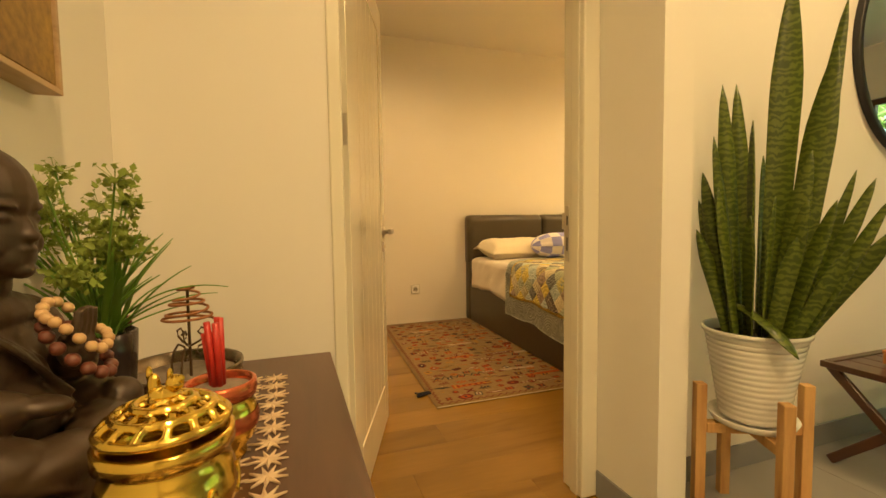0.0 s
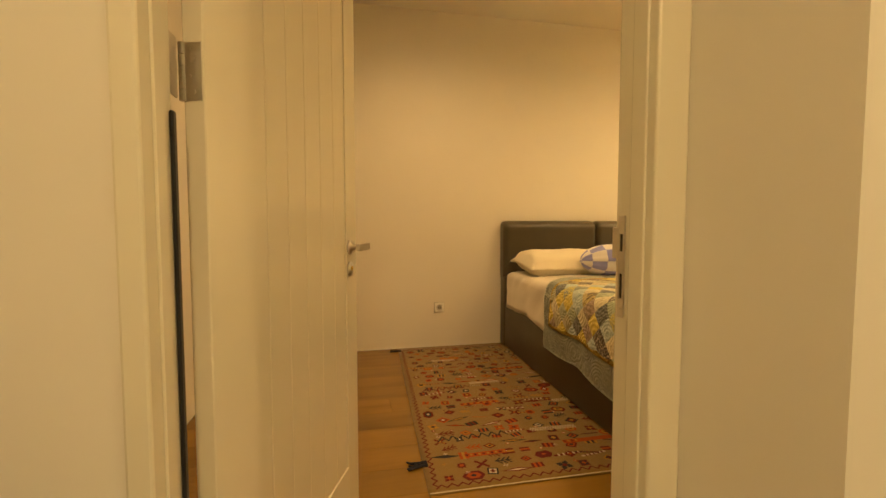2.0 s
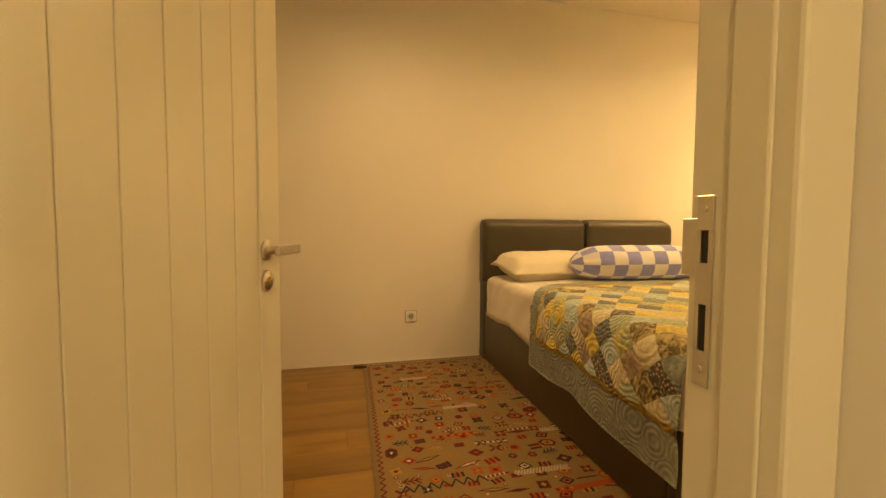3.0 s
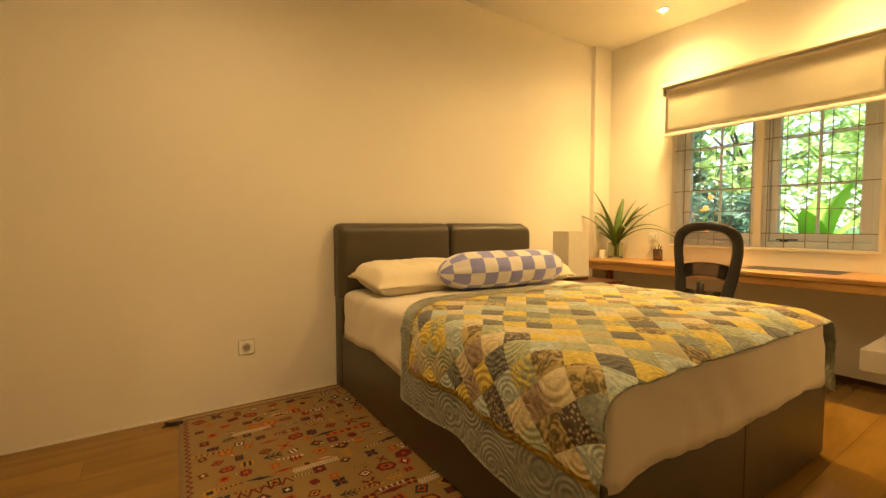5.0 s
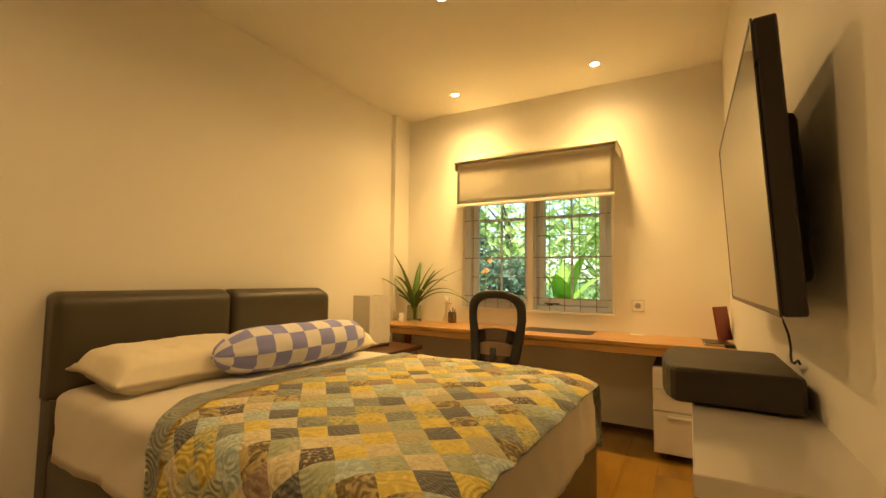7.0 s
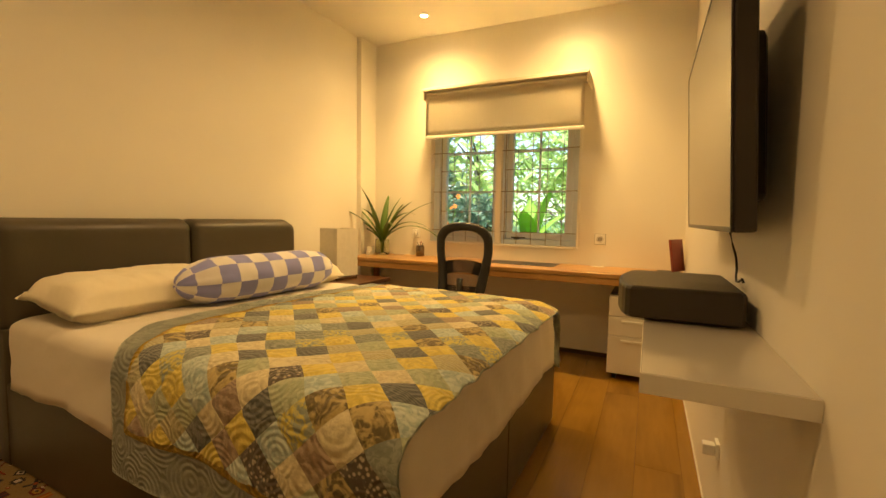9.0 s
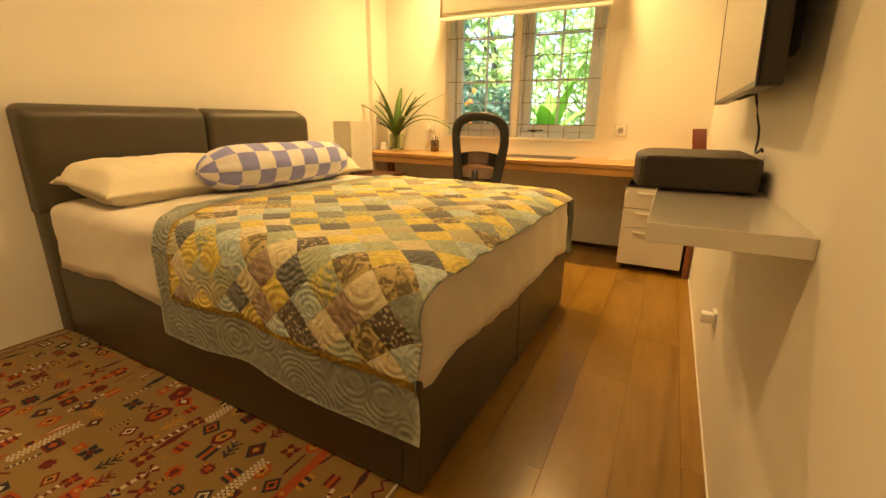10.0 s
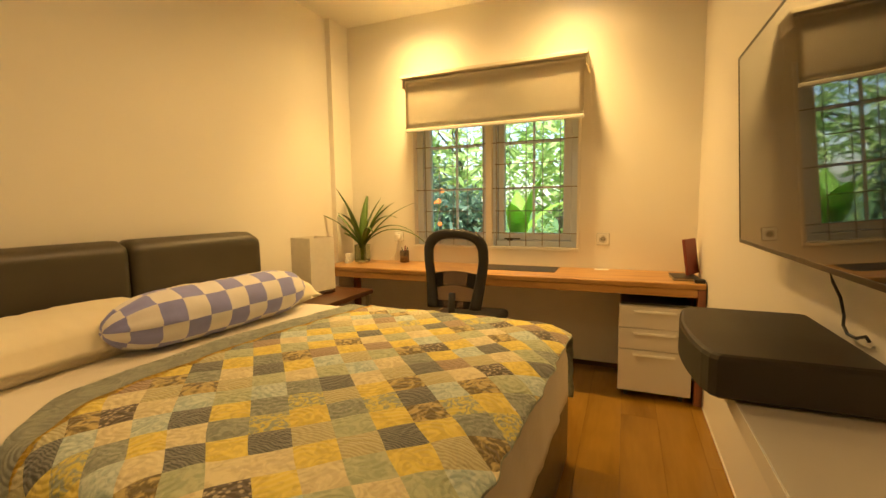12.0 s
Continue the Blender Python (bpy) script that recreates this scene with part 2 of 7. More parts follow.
MIRROR = material("mirror_silvering", (0.92, 0.92, 0.92), 0.02, metal=1.0, vary=0.0, bump=0.0)
MIRROR.node_tree.nodes["Principled BSDF"].inputs["Roughness"].default_value = 0.0
for q in list(MIRROR.node_tree.links):
    if q.to_socket.name in ("Roughness", "Normal"):
        MIRROR.node_tree.links.remove(q)
LAMPGLOW = glow("warm_lamp_glow", (1.0, 0.82, 0.5), 25.0)


def snake_leaf():
    m = material("snake_plant_leaf", (0.06, 0.12, 0.025), 0.4, vary=0.2, scale=9, bump=0.15, bump_scale=60)
    n, l = m.node_tree.nodes, m.node_tree.links
    co = n.new("ShaderNodeTexCoord")
    wv = n.new("ShaderNodeTexWave")
    wv.bands_direction, wv.wave_type = "Z", "BANDS"
    wv.inputs["Scale"].default_value, wv.inputs["Distortion"].default_value = 15, 8
    wv.inputs["Detail"].default_value, wv.inputs["Detail Scale"].default_value = 3, 2.5
    l.new(co.outputs["Object"], wv.inputs["Vector"])
    ramp = n.new("ShaderNodeValToRGB")
    ramp.color_ramp.elements[0].position, ramp.color_ramp.elements[0].color = 0.3, (0.052, 0.084, 0.008, 1)
    ramp.color_ramp.elements[1].position, ramp.color_ramp.elements[1].color = 0.7, (0.120, 0.158, 0.018, 1)
    l.new(wv.outputs["Fac"], ramp.inputs["Fac"])
    l.new(ramp.outputs["Color"], n["Principled BSDF"].inputs["Base Color"])
    return m


SNAKE = snake_leaf()


def quilt_cloth(name, base, other, kind, scale):
    """Quilting cotton with a print and stitched swirls in relief."""
    m = bpy.data.materials.new(name)
    m.use_nodes = True
    n, l = m.node_tree.nodes, m.node_tree.links
    b = n["Principled BSDF"]
    co = n.new("ShaderNodeTexCoord")
    if kind == "dots":
        t = n.new("ShaderNodeTexVoronoi")
        t.inputs["Scale"].default_value = scale
        src, lo, hi = t.outputs["Distance"], 0.25, 0.45
    elif kind == "feather":
        t = n.new("ShaderNodeTexWave")
        t.inputs["Scale"].default_value, t.inputs["Distortion"].default_value, t.inputs["Detail"].default_value = scale, 7, 5
        src, lo, hi = t.outputs["Fac"], 0.2, 0.8
    else:
        t = n.new("ShaderNodeTexNoise")
        t.inputs["Scale"].default_value, t.inputs["Detail"].default_value, t.inputs["Distortion"].default_value = scale, 5, 1.5
        src, lo, hi = t.outputs["Fac"], 0.43, 0.57
    l.new(co.outputs["Object"], t.inputs["Vector"])
    ramp = n.new("ShaderNodeValToRGB")
    ramp.color_ramp.elements[0].position, ramp.color_ramp.elements[0].color = lo, (*other, 1)
    ramp.color_ramp.elements[1].position, ramp.color_ramp.elements[1].color = hi, (*base, 1)
    l.new(src, ramp.inputs["Fac"])
    l.new(ramp.outputs["Color"], b.inputs["Base Color"])
    b.inputs["Roughness"].default_value, b.inputs["Sheen Weight"].default_value = 0.85, 0.15
    vo = n.new("ShaderNodeTexVoronoi")
    vo.inputs["Scale"].default_value = 8.0
    l.new(co.outputs["Object"], vo.inputs["Vector"])
    mu = n.new("ShaderNodeMath")
    mu.operation = "MULTIPLY"
    mu.inputs[1].default_value = 46.0
    l.new(vo.outputs["Distance"], mu.inputs[0])
    si = n.new("ShaderNodeMath")
    si.operation = "SINE"
    l.new(mu.outputs[0], si.inputs[0])
    bp = n.new("ShaderNodeBump")
    bp.inputs["Strength"].default_value, bp.inputs["Distance"].default_value = 0.45, 0.004
    pk, su = n.new("ShaderNodeTexNoise"), n.new("ShaderNodeMath")
    pk.inputs["Scale"].default_value, pk.inputs["Detail"].default_value = 55, 3
    l.new(co.outputs["Object"], pk.inputs["Vector"])
    su.operation = "MULTIPLY_ADD"
    su.inputs[1].default_value = 3.0
    l.new(pk.outputs["Fac"], su.inputs[0])
    l.new(si.outputs[0], su.inputs[2])
    l.new(su.outputs[0], bp.inputs["Height"])
    l.new(bp.outputs["Normal"], b.inputs["Normal"])
    return m


QCLOTHS = [
    quilt_cloth("yellow_quilt_cotton", (0.74, 0.62, 0.14), (0.60, 0.49, 0.11), "noise", 26),
    quilt_cloth("slate_quilt_cotton", (0.095, 0.105, 0.105), (0.20, 0.21, 0.20), "feather", 40),
    quilt_cloth("pale_blue_quilt_cotton", (0.54, 0.62, 0.56), (0.36, 0.46, 0.44), "noise", 34),
    quilt_cloth("tan_quilt_cotton", (0.70, 0.64, 0.42), (0.58, 0.52, 0.33), "noise", 28),
    quilt_cloth("feather_print_quilt_cotton", (0.50, 0.40, 0.17), (0.15, 0.12, 0.06), "noise", 24),
    quilt_cloth("olive_quilt_cotton", (0.62, 0.54, 0.13), (0.30, 0.34, 0.26), "noise", 38),
    quilt_cloth("grey_green_quilt_cotton", (0.30, 0.33, 0.28), (0.20, 0.23, 0.20), "noise", 44),
    quilt_cloth("peach_quilt_cotton", (0.53, 0.50, 0.30), (0.41, 0.38, 0.22), "feather", 30),
    quilt_cloth("sage_quilt_cotton", (0.46, 0.50, 0.34), (0.35, 0.40, 0.27), "noise", 32),
    quilt_cloth("dark_dotted_quilt_cotton", (0.10, 0.085, 0.07), (0.46, 0.40, 0.29), "dots", 75),
    quilt_cloth("brown_rose_quilt_cotton", (0.40, 0.31, 0.22), (0.26, 0.19, 0.14), "feather", 34),
]
QBORDER = quilt_cloth("grey_green_border_cotton", (0.56, 0.60, 0.52), (0.44, 0.48, 0.43), "noise", 14)
QBIND = quilt_cloth("mustard_strip_cotton", (0.62, 0.43, 0.07), (0.48, 0.31, 0.05), "noise", 30)

RUGBASE = material("khaki_wool", (0.225, 0.137, 0.032), 0.95, vary=0.12, scale=14, bump=1.0, bump_scale=260, sheen=0.2)
RUGC = [
    material("wine_wool", (0.13, 0.010, 0.012), 0.95, vary=0.2, scale=60, bump=1.0, bump_scale=300),
    material("rust_wool", (0.38, 0.07, 0.015), 0.95, vary=0.2, scale=60, bump=1.0, bump_scale=300),
    material("navy_wool", (0.018, 0.018, 0.028), 0.95, vary=0.2, scale=60, bump=1.0, bump_scale=300),
    material("cream_wool", (0.56, 0.48, 0.34), 0.95, vary=0.15, scale=60, bump=1.0, bump_scale=300),
    material("ochre_wool", (0.42, 0.22, 0.04), 0.95, vary=0.2, scale=60, bump=1.0, bump_scale=300),
]
# ---- mesh helpers ----


def finish(bm, name, mat, smooth=False):
    me = bpy.data.meshes.new(name)
    bmesh.ops.recalc_face_normals(bm, faces=bm.faces)
    bm.to_mesh(me)
    bm.free()
    for q in (mat if isinstance(mat, (list, tuple)) else [mat]):
        me.materials.append(q)
    if smooth:
        for p in me.polygons:
            p.use_smooth = True
    return me


def part(name, bm, mat, parent=None, label="", smooth=False):
    ob = new(name, finish(bm, name, mat, smooth))
    if parent is not None:
        ob.parent = parent
        ob.matrix_parent_inverse = Matrix.Identity(4) if parent.type == "EMPTY" and parent.matrix_basis == Matrix.Identity(4) else parent.matrix_basis.inverted()
    if label:
        ob["label"] = label
    return ob


def thing(name, label, category, at=(0, 0, 0), group=""):
    ob = new(name)
    ob.location = at
    ob.empty_display_size = 0.1
    return tagged(ob, label, category, group)


def box(bm, lo, hi, bevel=0.0, seg=2, m=None):
    c = [(a + b) / 2 for a, b in zip(lo, hi)]
    s = [abs(b - a) for a, b in zip(lo, hi)]
    vs = bmesh.ops.create_cube(bm, size=1.0, matrix=Matrix.Translation(c) @ Matrix.Diagonal((*s, 1)))["verts"]
    if bevel:
        es = list({e for v in vs for e in v.link_edges})
        r = bmesh.ops.bevel(bm, geom=es, offset=bevel, segments=seg, affect="EDGES", profile=0.5)
        vs = list({v for f in r["faces"] for v in f.verts} | {v for v in vs if v.is_valid})
    if m is not None:
        bmesh.ops.transform(bm, matrix=m, verts=vs)
    return vs


def lathe(bm, profile, steps=32, m=Matrix.Identity(4)):
    rings = []
    for r, z in profile:
        if r < 1e-6:
            rings.append([bm.verts.new(m @ Vector((0, 0, z)))])
        else:
            rings.append([bm.verts.new(m @ Vector((r * math.cos(k * math.tau / steps), r * math.sin(k * math.tau / steps), z))) for k in range(steps)])
    for a, b in zip(rings, rings[1:]):
        for k in range(steps):
            q = (k + 1) % steps
            if len(a) == 1 and len(b) > 1:
                bm.faces.new((a[0], b[k], b[q]))
            elif len(b) == 1 and len(a) > 1:
                bm.faces.new((a[k], b[0], a[q]))
            elif len(a) > 1:
                bm.faces.new((a[k], b[k], b[q], a[q]))


def tube(bm, points, r, steps=8, closed=False, taper=None):
    pts = [Vector(p) for p in points]
    n = len(pts)
    rings = []
    up = Vector((0.13, 0.21, 0.97)).normalized()
    for i, p in enumerate(pts):
        a = pts[(i - 1) % n] if closed or i else p
        b = pts[(i + 1) % n] if closed or i < n - 1 else p
        t = (b - a).normalized()
        s = t.cross(up)
        if s.length < 0.1:
            s = t.cross(Vector((1, 0, 0)))
        s.normalize()
        u = s.cross(t)
        rr = r if taper is None else r * taper(i / max(1, n - 1))
        rings.append([bm.verts.new(p + rr * (math.cos(k * math.tau / steps) * s + math.sin(k * math.tau / steps) * u)) for k in range(steps)])
    m = n if closed else n - 1
    for i in range(m):
        a, b = rings[i], rings[(i + 1) % n]
        for k in range(steps):
            q = (k + 1) % steps
            bm.faces.new((a[k], a[q], b[q], b[k]))
    if not closed:
        bm.faces.new(rings[0][::-1])
        bm.faces.new(rings[-1])


def blob(bm, at, size, rot=(0, 0, 0), seg=16):
    m = pose(*at, *rot) @ Matrix.Diagonal((*size, 1))
    return bmesh.ops.create_uvsphere(bm, u_segments=seg, v_segments=seg // 2 + 2, radius=1.0, matrix=m)["verts"]


def blade(bm, base, heading, length, width, lean, droop, cup=0.15, steps=10, twist=0.0, thick=0.002, shape=None, turn=0.0):
    """A long leaf, as a thin closed solid, that rises, leans over and tapers to a point."""
    d = Vector((math.cos(heading), math.sin(heading), 0))
    side = Vector((-d.y, d.x, 0))
    p, ang = Vector(base), lean
    rows = []
    for i in range(steps + 1):
        t = i / steps
        w = width * (shape(t) if shape else (min(1, 0.45 + 2.2 * t) * (1 - t ** 3)))
        w = max(w, 0.0006)
        up = Vector((0, 0, 1)) * math.cos(ang) + d * math.sin(ang)
        nor = d * math.cos(ang) - Vector((0, 0, 1)) * math.sin(ang)
        tw = turn + twist * t
        s2 = side * math.cos(tw) + nor * math.sin(tw)
        n2 = nor * math.cos(tw) - side * math.sin(tw)
        c = p.copy()
        rows.append([bm.verts.new(c + s2 * (w / 2) * k + n2 * (cup * w * (k * k - 0.5) + o)) for o in (thick, -thick) for k in ((-1, 0, 1) if o > 0 else (1, 0, -1))])
        p = p + up * (length / steps)
        ang += droop / steps
    for a, b in zip(rows, rows[1:]):
        for k in range(6):
            q = (k + 1) % 6
            bm.faces.new((a[k], a[q], b[q], b[k]))
    bm.faces.new(rows[0][::-1])
    bm.faces.new(rows[-1])


def slab(name, lo, hi, mat, bevel=0.0, label="", category="", kind="structure"):
    bm = bmesh.new()
    box(bm, lo, hi, bevel)
    return tagged(part(name, bm, mat), label, category, "", kind)
# ---- the shell ----
CEIL_Z = 2.81
WX, HY, DY = 4.77, 4.70, 1.86
WIN_Y0, WIN_Y1, WIN_Z0, WIN_Z1 = 2.655, 4.01, 0.895, 2.02

slab("wall_north", (-0.42, HY, 0), (WX + 0.22, HY + 0.15, CEIL_Z), WALL)
slab("wall_west", (-0.42, DY, 0), (-0.27, HY, CEIL_Z), WALL)
bm = bmesh.new()
box(bm, (WX, DY - 0.16, 0), (WX + 0.22, WIN_Y0, CEIL_Z))
box(bm, (WX, WIN_Y1, 0), (WX + 0.22, HY, CEIL_Z))
box(bm, (WX, WIN_Y0, 0), (WX + 0.22, WIN_Y1, WIN_Z0))
box(bm, (WX, WIN_Y0, WIN_Z1), (WX + 0.22, WIN_Y1, CEIL_Z))
tagged(part("wall_east", bm, WALL), kind="structure")
slab("corner_column", (4.52, 4.652, 0), (WX, HY, CEIL_Z), WALL)

OUT_L, OUT_R, Y_OUT = 0.262, 1.19, 1.757
bm = bmesh.new()
box(bm, (-0.42, Y_OUT, 0), (OUT_L, DY, CEIL_Z), 0)
box(bm, (OUT_R, 1.472, 0), (1.305, DY, CEIL_Z), 0)
box(bm, (1.305, 1.70, 0), (WX, DY, CEIL_Z), 0)
box(bm, (OUT_L, Y_OUT, 2.12), (OUT_R, DY, CEIL_Z), 0)
tagged(part("wall_south", bm, WALL), kind="structure")

tagged(part("ceiling", (lambda b: (box(b, (-0.42, DY - 0.0, CEIL_Z), (WX + 0.22, HY + 0.15, CEIL_Z + 0.12)), b)[1])(bmesh.new()), CEIL), kind="structure")
tagged(part("ceiling_hall", (lambda b: (box(b, (-0.42, -2.3, CEIL_Z), (6.2, DY, CEIL_Z + 0.12)), b)[1])(bmesh.new()), CEIL), kind="structure")

# hall walls, with a wide garden opening at its far end
slab("wall_hall_west", (-0.42, -2.3, 0), (-0.256, Y_OUT, CEIL_Z), WALL)
slab("wall_hall_south", (-0.42, -2.45, 0), (6.2, -2.3, CEIL_Z), WALL)
bm = bmesh.new()
box(bm, (6.0, -2.3, 0), (6.2, -1.6, CEIL_Z))
box(bm, (6.0, 1.45, 0), (6.2, 1.86, CEIL_Z))
box(bm, (6.0, -1.6, 2.25), (6.2, 1.45, CEIL_Z))
box(bm, (6.0, -1.6, 0), (6.2, 1.45, 0.5))
tagged(part("wall_hall_east", bm, WALL), kind="structure")
slab("wall_hall_north", (WX, 1.70, 0), (6.0, 1.86, CEIL_Z), WALL)
bm = bmesh.new()
for y in (-1.6, -0.08, 1.39):
    box(bm, (6.05, y, 0.5), (6.11, y + 0.06, 2.25), 0.004)
for z in (0.5, 1.75, 2.19):
    box(bm, (6.052, -1.54, z), (6.108, 1.39, z + 0.06), 0)
tagged(part("window_hall", bm, DARKWOOD), kind="structure")

# ---- door frame ----
bm = bmesh.new()
box(bm, (OUT_L, 1.750, 0), (0.300, 1.868, 2.12), 0.005)
box(bm, (0.300, 1.790, 0), (0.305, 1.822, 2.09), 0.001, 1)
box(bm, (1.122, 1.750, 0), (OUT_R - 0.0, 1.866, 2.12), 0.005)
box(bm, (1.116, 1.772, 0), (1.122, 1.815, 2.09), 0.003)
box(bm, (OUT_L + 0.04, 1.752, 2.06), (1.122, 1.867, 2.12), 0.004)
frame_ = tagged(part("door_frame", bm, GLOSS), kind="structure")
# black strip stands in for the shadowed hinge gap as well as its seal
bm = bmesh.new()
box(bm, (0.300, 1.852, 0.0), (0.307, 1.866, 1.24), 0.002, 1)
part("door_seal", bm, BLACKP, frame_, "black strip for the hinge gap's shadow and its seal")

strike = thing("strike_plate", "satin steel strike plate on cream door frame", "door hardware", (1.121, 1.835, 0.87))
bm = bmesh.new()
x0 = 1.1185
y0, y1, z0, z1 = 1.8315, 1.852, 0.866, 1.072
holes = ((0.905, 0.955), (1.0, 1.035))
zs = [z0, holes[0][0], holes[0][1], holes[1][0], holes[1][1], z1]
for a, b in ((zs[0], zs[1]), (zs[2], zs[3]), (zs[4], zs[5])):
    box(bm, (x0, y0, a), (1.1215, y1, b), 0.0006, 1)
for a, b in holes:
    box(bm, (x0, y0, a), (1.1215, y0 + 0.005, b))
    box(bm, (x0, y1 - 0.006, a), (1.1215, y1, b))
box(bm, (x0, y1, 0.985), (1.1215, y1 + 0.02, 1.048), 0.0006, 1)
part("plate", bm, STEEL, strike)
for a, b in holes:
    bm = bmesh.new()
    box(bm, (1.1202, y0 + 0.004, a - 0.002), (1.1218, y1 - 0.005, b + 0.002))
    part("latch_recess", bm, DARKHOLE, strike, "dark latch recess")
for z in (0.885, 1.058):
    bm = bmesh.new()
    lathe(bm, [(0, 0), (0.004, 0), (0.0035, 0.0012), (0, 0.0014)], 12, Matrix.Translation((x0, 1.842, z)) @ Matrix.Rotation(-math.pi / 2, 4, "Y"))
    part("screw", bm, STEEL, strike)

# ---- the door leaf, open ----
HINGE = (0.299, 1.922)
SWING = 70.6
door = thing("bedroom_door", "cream gloss painted panel door standing open into the bedroom", "door", (*HINGE, 0.008))
DM = Matrix.Translation((*HINGE, 0)) @ Matrix.Rotation(radians(SWING), 4, "Z")
bm = bmesh.new()
# stiles, rails and recessed boards; the hall face lies at local y -0.04
W, H = 0.808, 2.05
box(bm, (0.002, -0.040, 0.008), (0.112, 0.0, H), 0.002, 1, DM)
box(bm, (W - 0.100, -0.040, 0.008), (W, 0.0, H), 0.002, 1, DM)
box(bm, (0.112, -0.040, 0.008), (W - 0.100, 0.0, 0.205), 0.002, 1, DM)
box(bm, (0.112, -0.040, H - 0.12), (W - 0.100, 0.0, H), 0.002, 1, DM)
part("leaf", bm, GLOSS, door)
nb = 6
bw = (W - 0.212) / nb
for k in range(nb):
    bm = bmesh.new()
    box(bm, (0.112 + k * bw + 0.0004, -0.036, 0.205), (0.112 + (k + 1) * bw - 0.0004, -0.004, H - 0.12), 0.003, 2, DM)
    part("board", bm, GLOSS, door)


def handle_side(face, s):
    """Lever and escutcheon on one face (s: which way it stands out)."""
    lever = None
    bm = bmesh.new()
    ax = Matrix.Rotation(radians(90) * s, 4, "X")
    lathe(bm, [(0, 0), (0.026, 0), (0.026, 0.006), (0.023, 0.009), (0.011, 0.010), (0.010, 0.032), (0, 0.032)], 28, DM @ Matrix.Translation((W - 0.074, face, 0.975)) @ ax)
    lever = part("door_handle", bm, STEEL, door, "brushed steel lever handle", True)
    bm = bmesh.new()
    f = face - s * 0.03
    a, b = sorted((f, f - s * 0.013))
    box(bm, (W - 0.090, a, 0.962), (W + 0.034, b, 0.987), 0.003, 2, DM)
    part("lever", bm, STEEL, lever)
    bm = bmesh.new()
    lathe(bm, [(0, 0), (0.026, 0), (0.026, 0.005), (0.023, 0.008), (0, 0.009)], 28, DM @ Matrix.Translation((W - 0.074, face, 0.900)) @ ax)
    esc = part("keyhole_escutcheon", bm, STEEL, door, "brushed steel keyhole cover", True)
    bm = bmesh.new()
    lathe(bm, [(0, 0), (0.008, 0), (0.008, 0.002), (0, 0.0025)], 16, DM @ Matrix.Translation((W - 0.074, face - s * 0.009, 0.902)) @ ax)
    part("lock_cylinder", bm, BRASS, esc, "brass lock cylinder")


handle_side(-0.040, 1)
handle_side(0.0, -1)
for z in (0.265, 1.323, 1.86):
    bm = bmesh.new()
    box(bm, (0.0005, -0.037, z - 0.051), (0.003, -0.003, z + 0.051), 0.0005, 1, DM)
    box(bm, (HINGE[0] - 0.0045, 1.868, z - 0.051), (HINGE[0] - 0.0015, 1.902, z + 0.051), 0.0005, 1)
    h = part("hinge", bm, STEEL, door, "satin steel butt hinge")
    bm = bmesh.new()
    for k in range(5):
        lathe(bm, [(0, 0), (0.0062, 0), (0.0062, 0.0195), (0, 0.0195)], 14, Matrix.Translation((HINGE[0], HINGE[1] + 0.001, z - 0.05 + k * 0.0203)))
    part("knuckle", bm, STEEL, h)
    bm = bmesh.new()
    for zz in (-0.035, -0.008, 0.02, 0.04):
        lathe(bm, [(0, 0), (0.0035, 0), (0.003, 0.001), (0, 0.0012)], 10, DM @ Matrix.Translation((0.0005, -0.022 + (0.008 if zz in (-0.008, 0.04) else 0), z + zz)) @ Matrix.Rotation(-math.pi / 2, 4, "Y"))
    part("screw", bm, STEEL, h)

# ---- window ----
win = tagged(new("window_1"), "pale grey framed casement window with thin security bars", "window", kind="structure")
win.location = (WX + 0.1, (WIN_Y0 + WIN_Y1) / 2, WIN_Z0)
MID = 3.350
bm = bmesh.new()
for lo, hi in (((WX - 0.012, WIN_Y0 - 0.022, WIN_Z0 - 0.022), (WX + 0.02, WIN_Y1 + 0.022, WIN_Z0)), ((WX - 0.01, WIN_Y0 - 0.022, WIN_Z0), (WX + 0.02, WIN_Y0, WIN_Z1)), ((WX - 0.01, WIN_Y1, WIN_Z0), (WX + 0.02, WIN_Y1 + 0.022, WIN_Z1))):
    box(bm, lo, hi, 0.003, 1)
part("window_trim", bm, TRIMW, win, "cream painted trim")
bm = bmesh.new()
box(bm, (WX + 0.02, MID - 0.026, WIN_Z0), (WX + 0.16, MID + 0.026, WIN_Z1), 0.004, 1)
part("mullion", bm, TRIMW, win, "cream painted mullion")
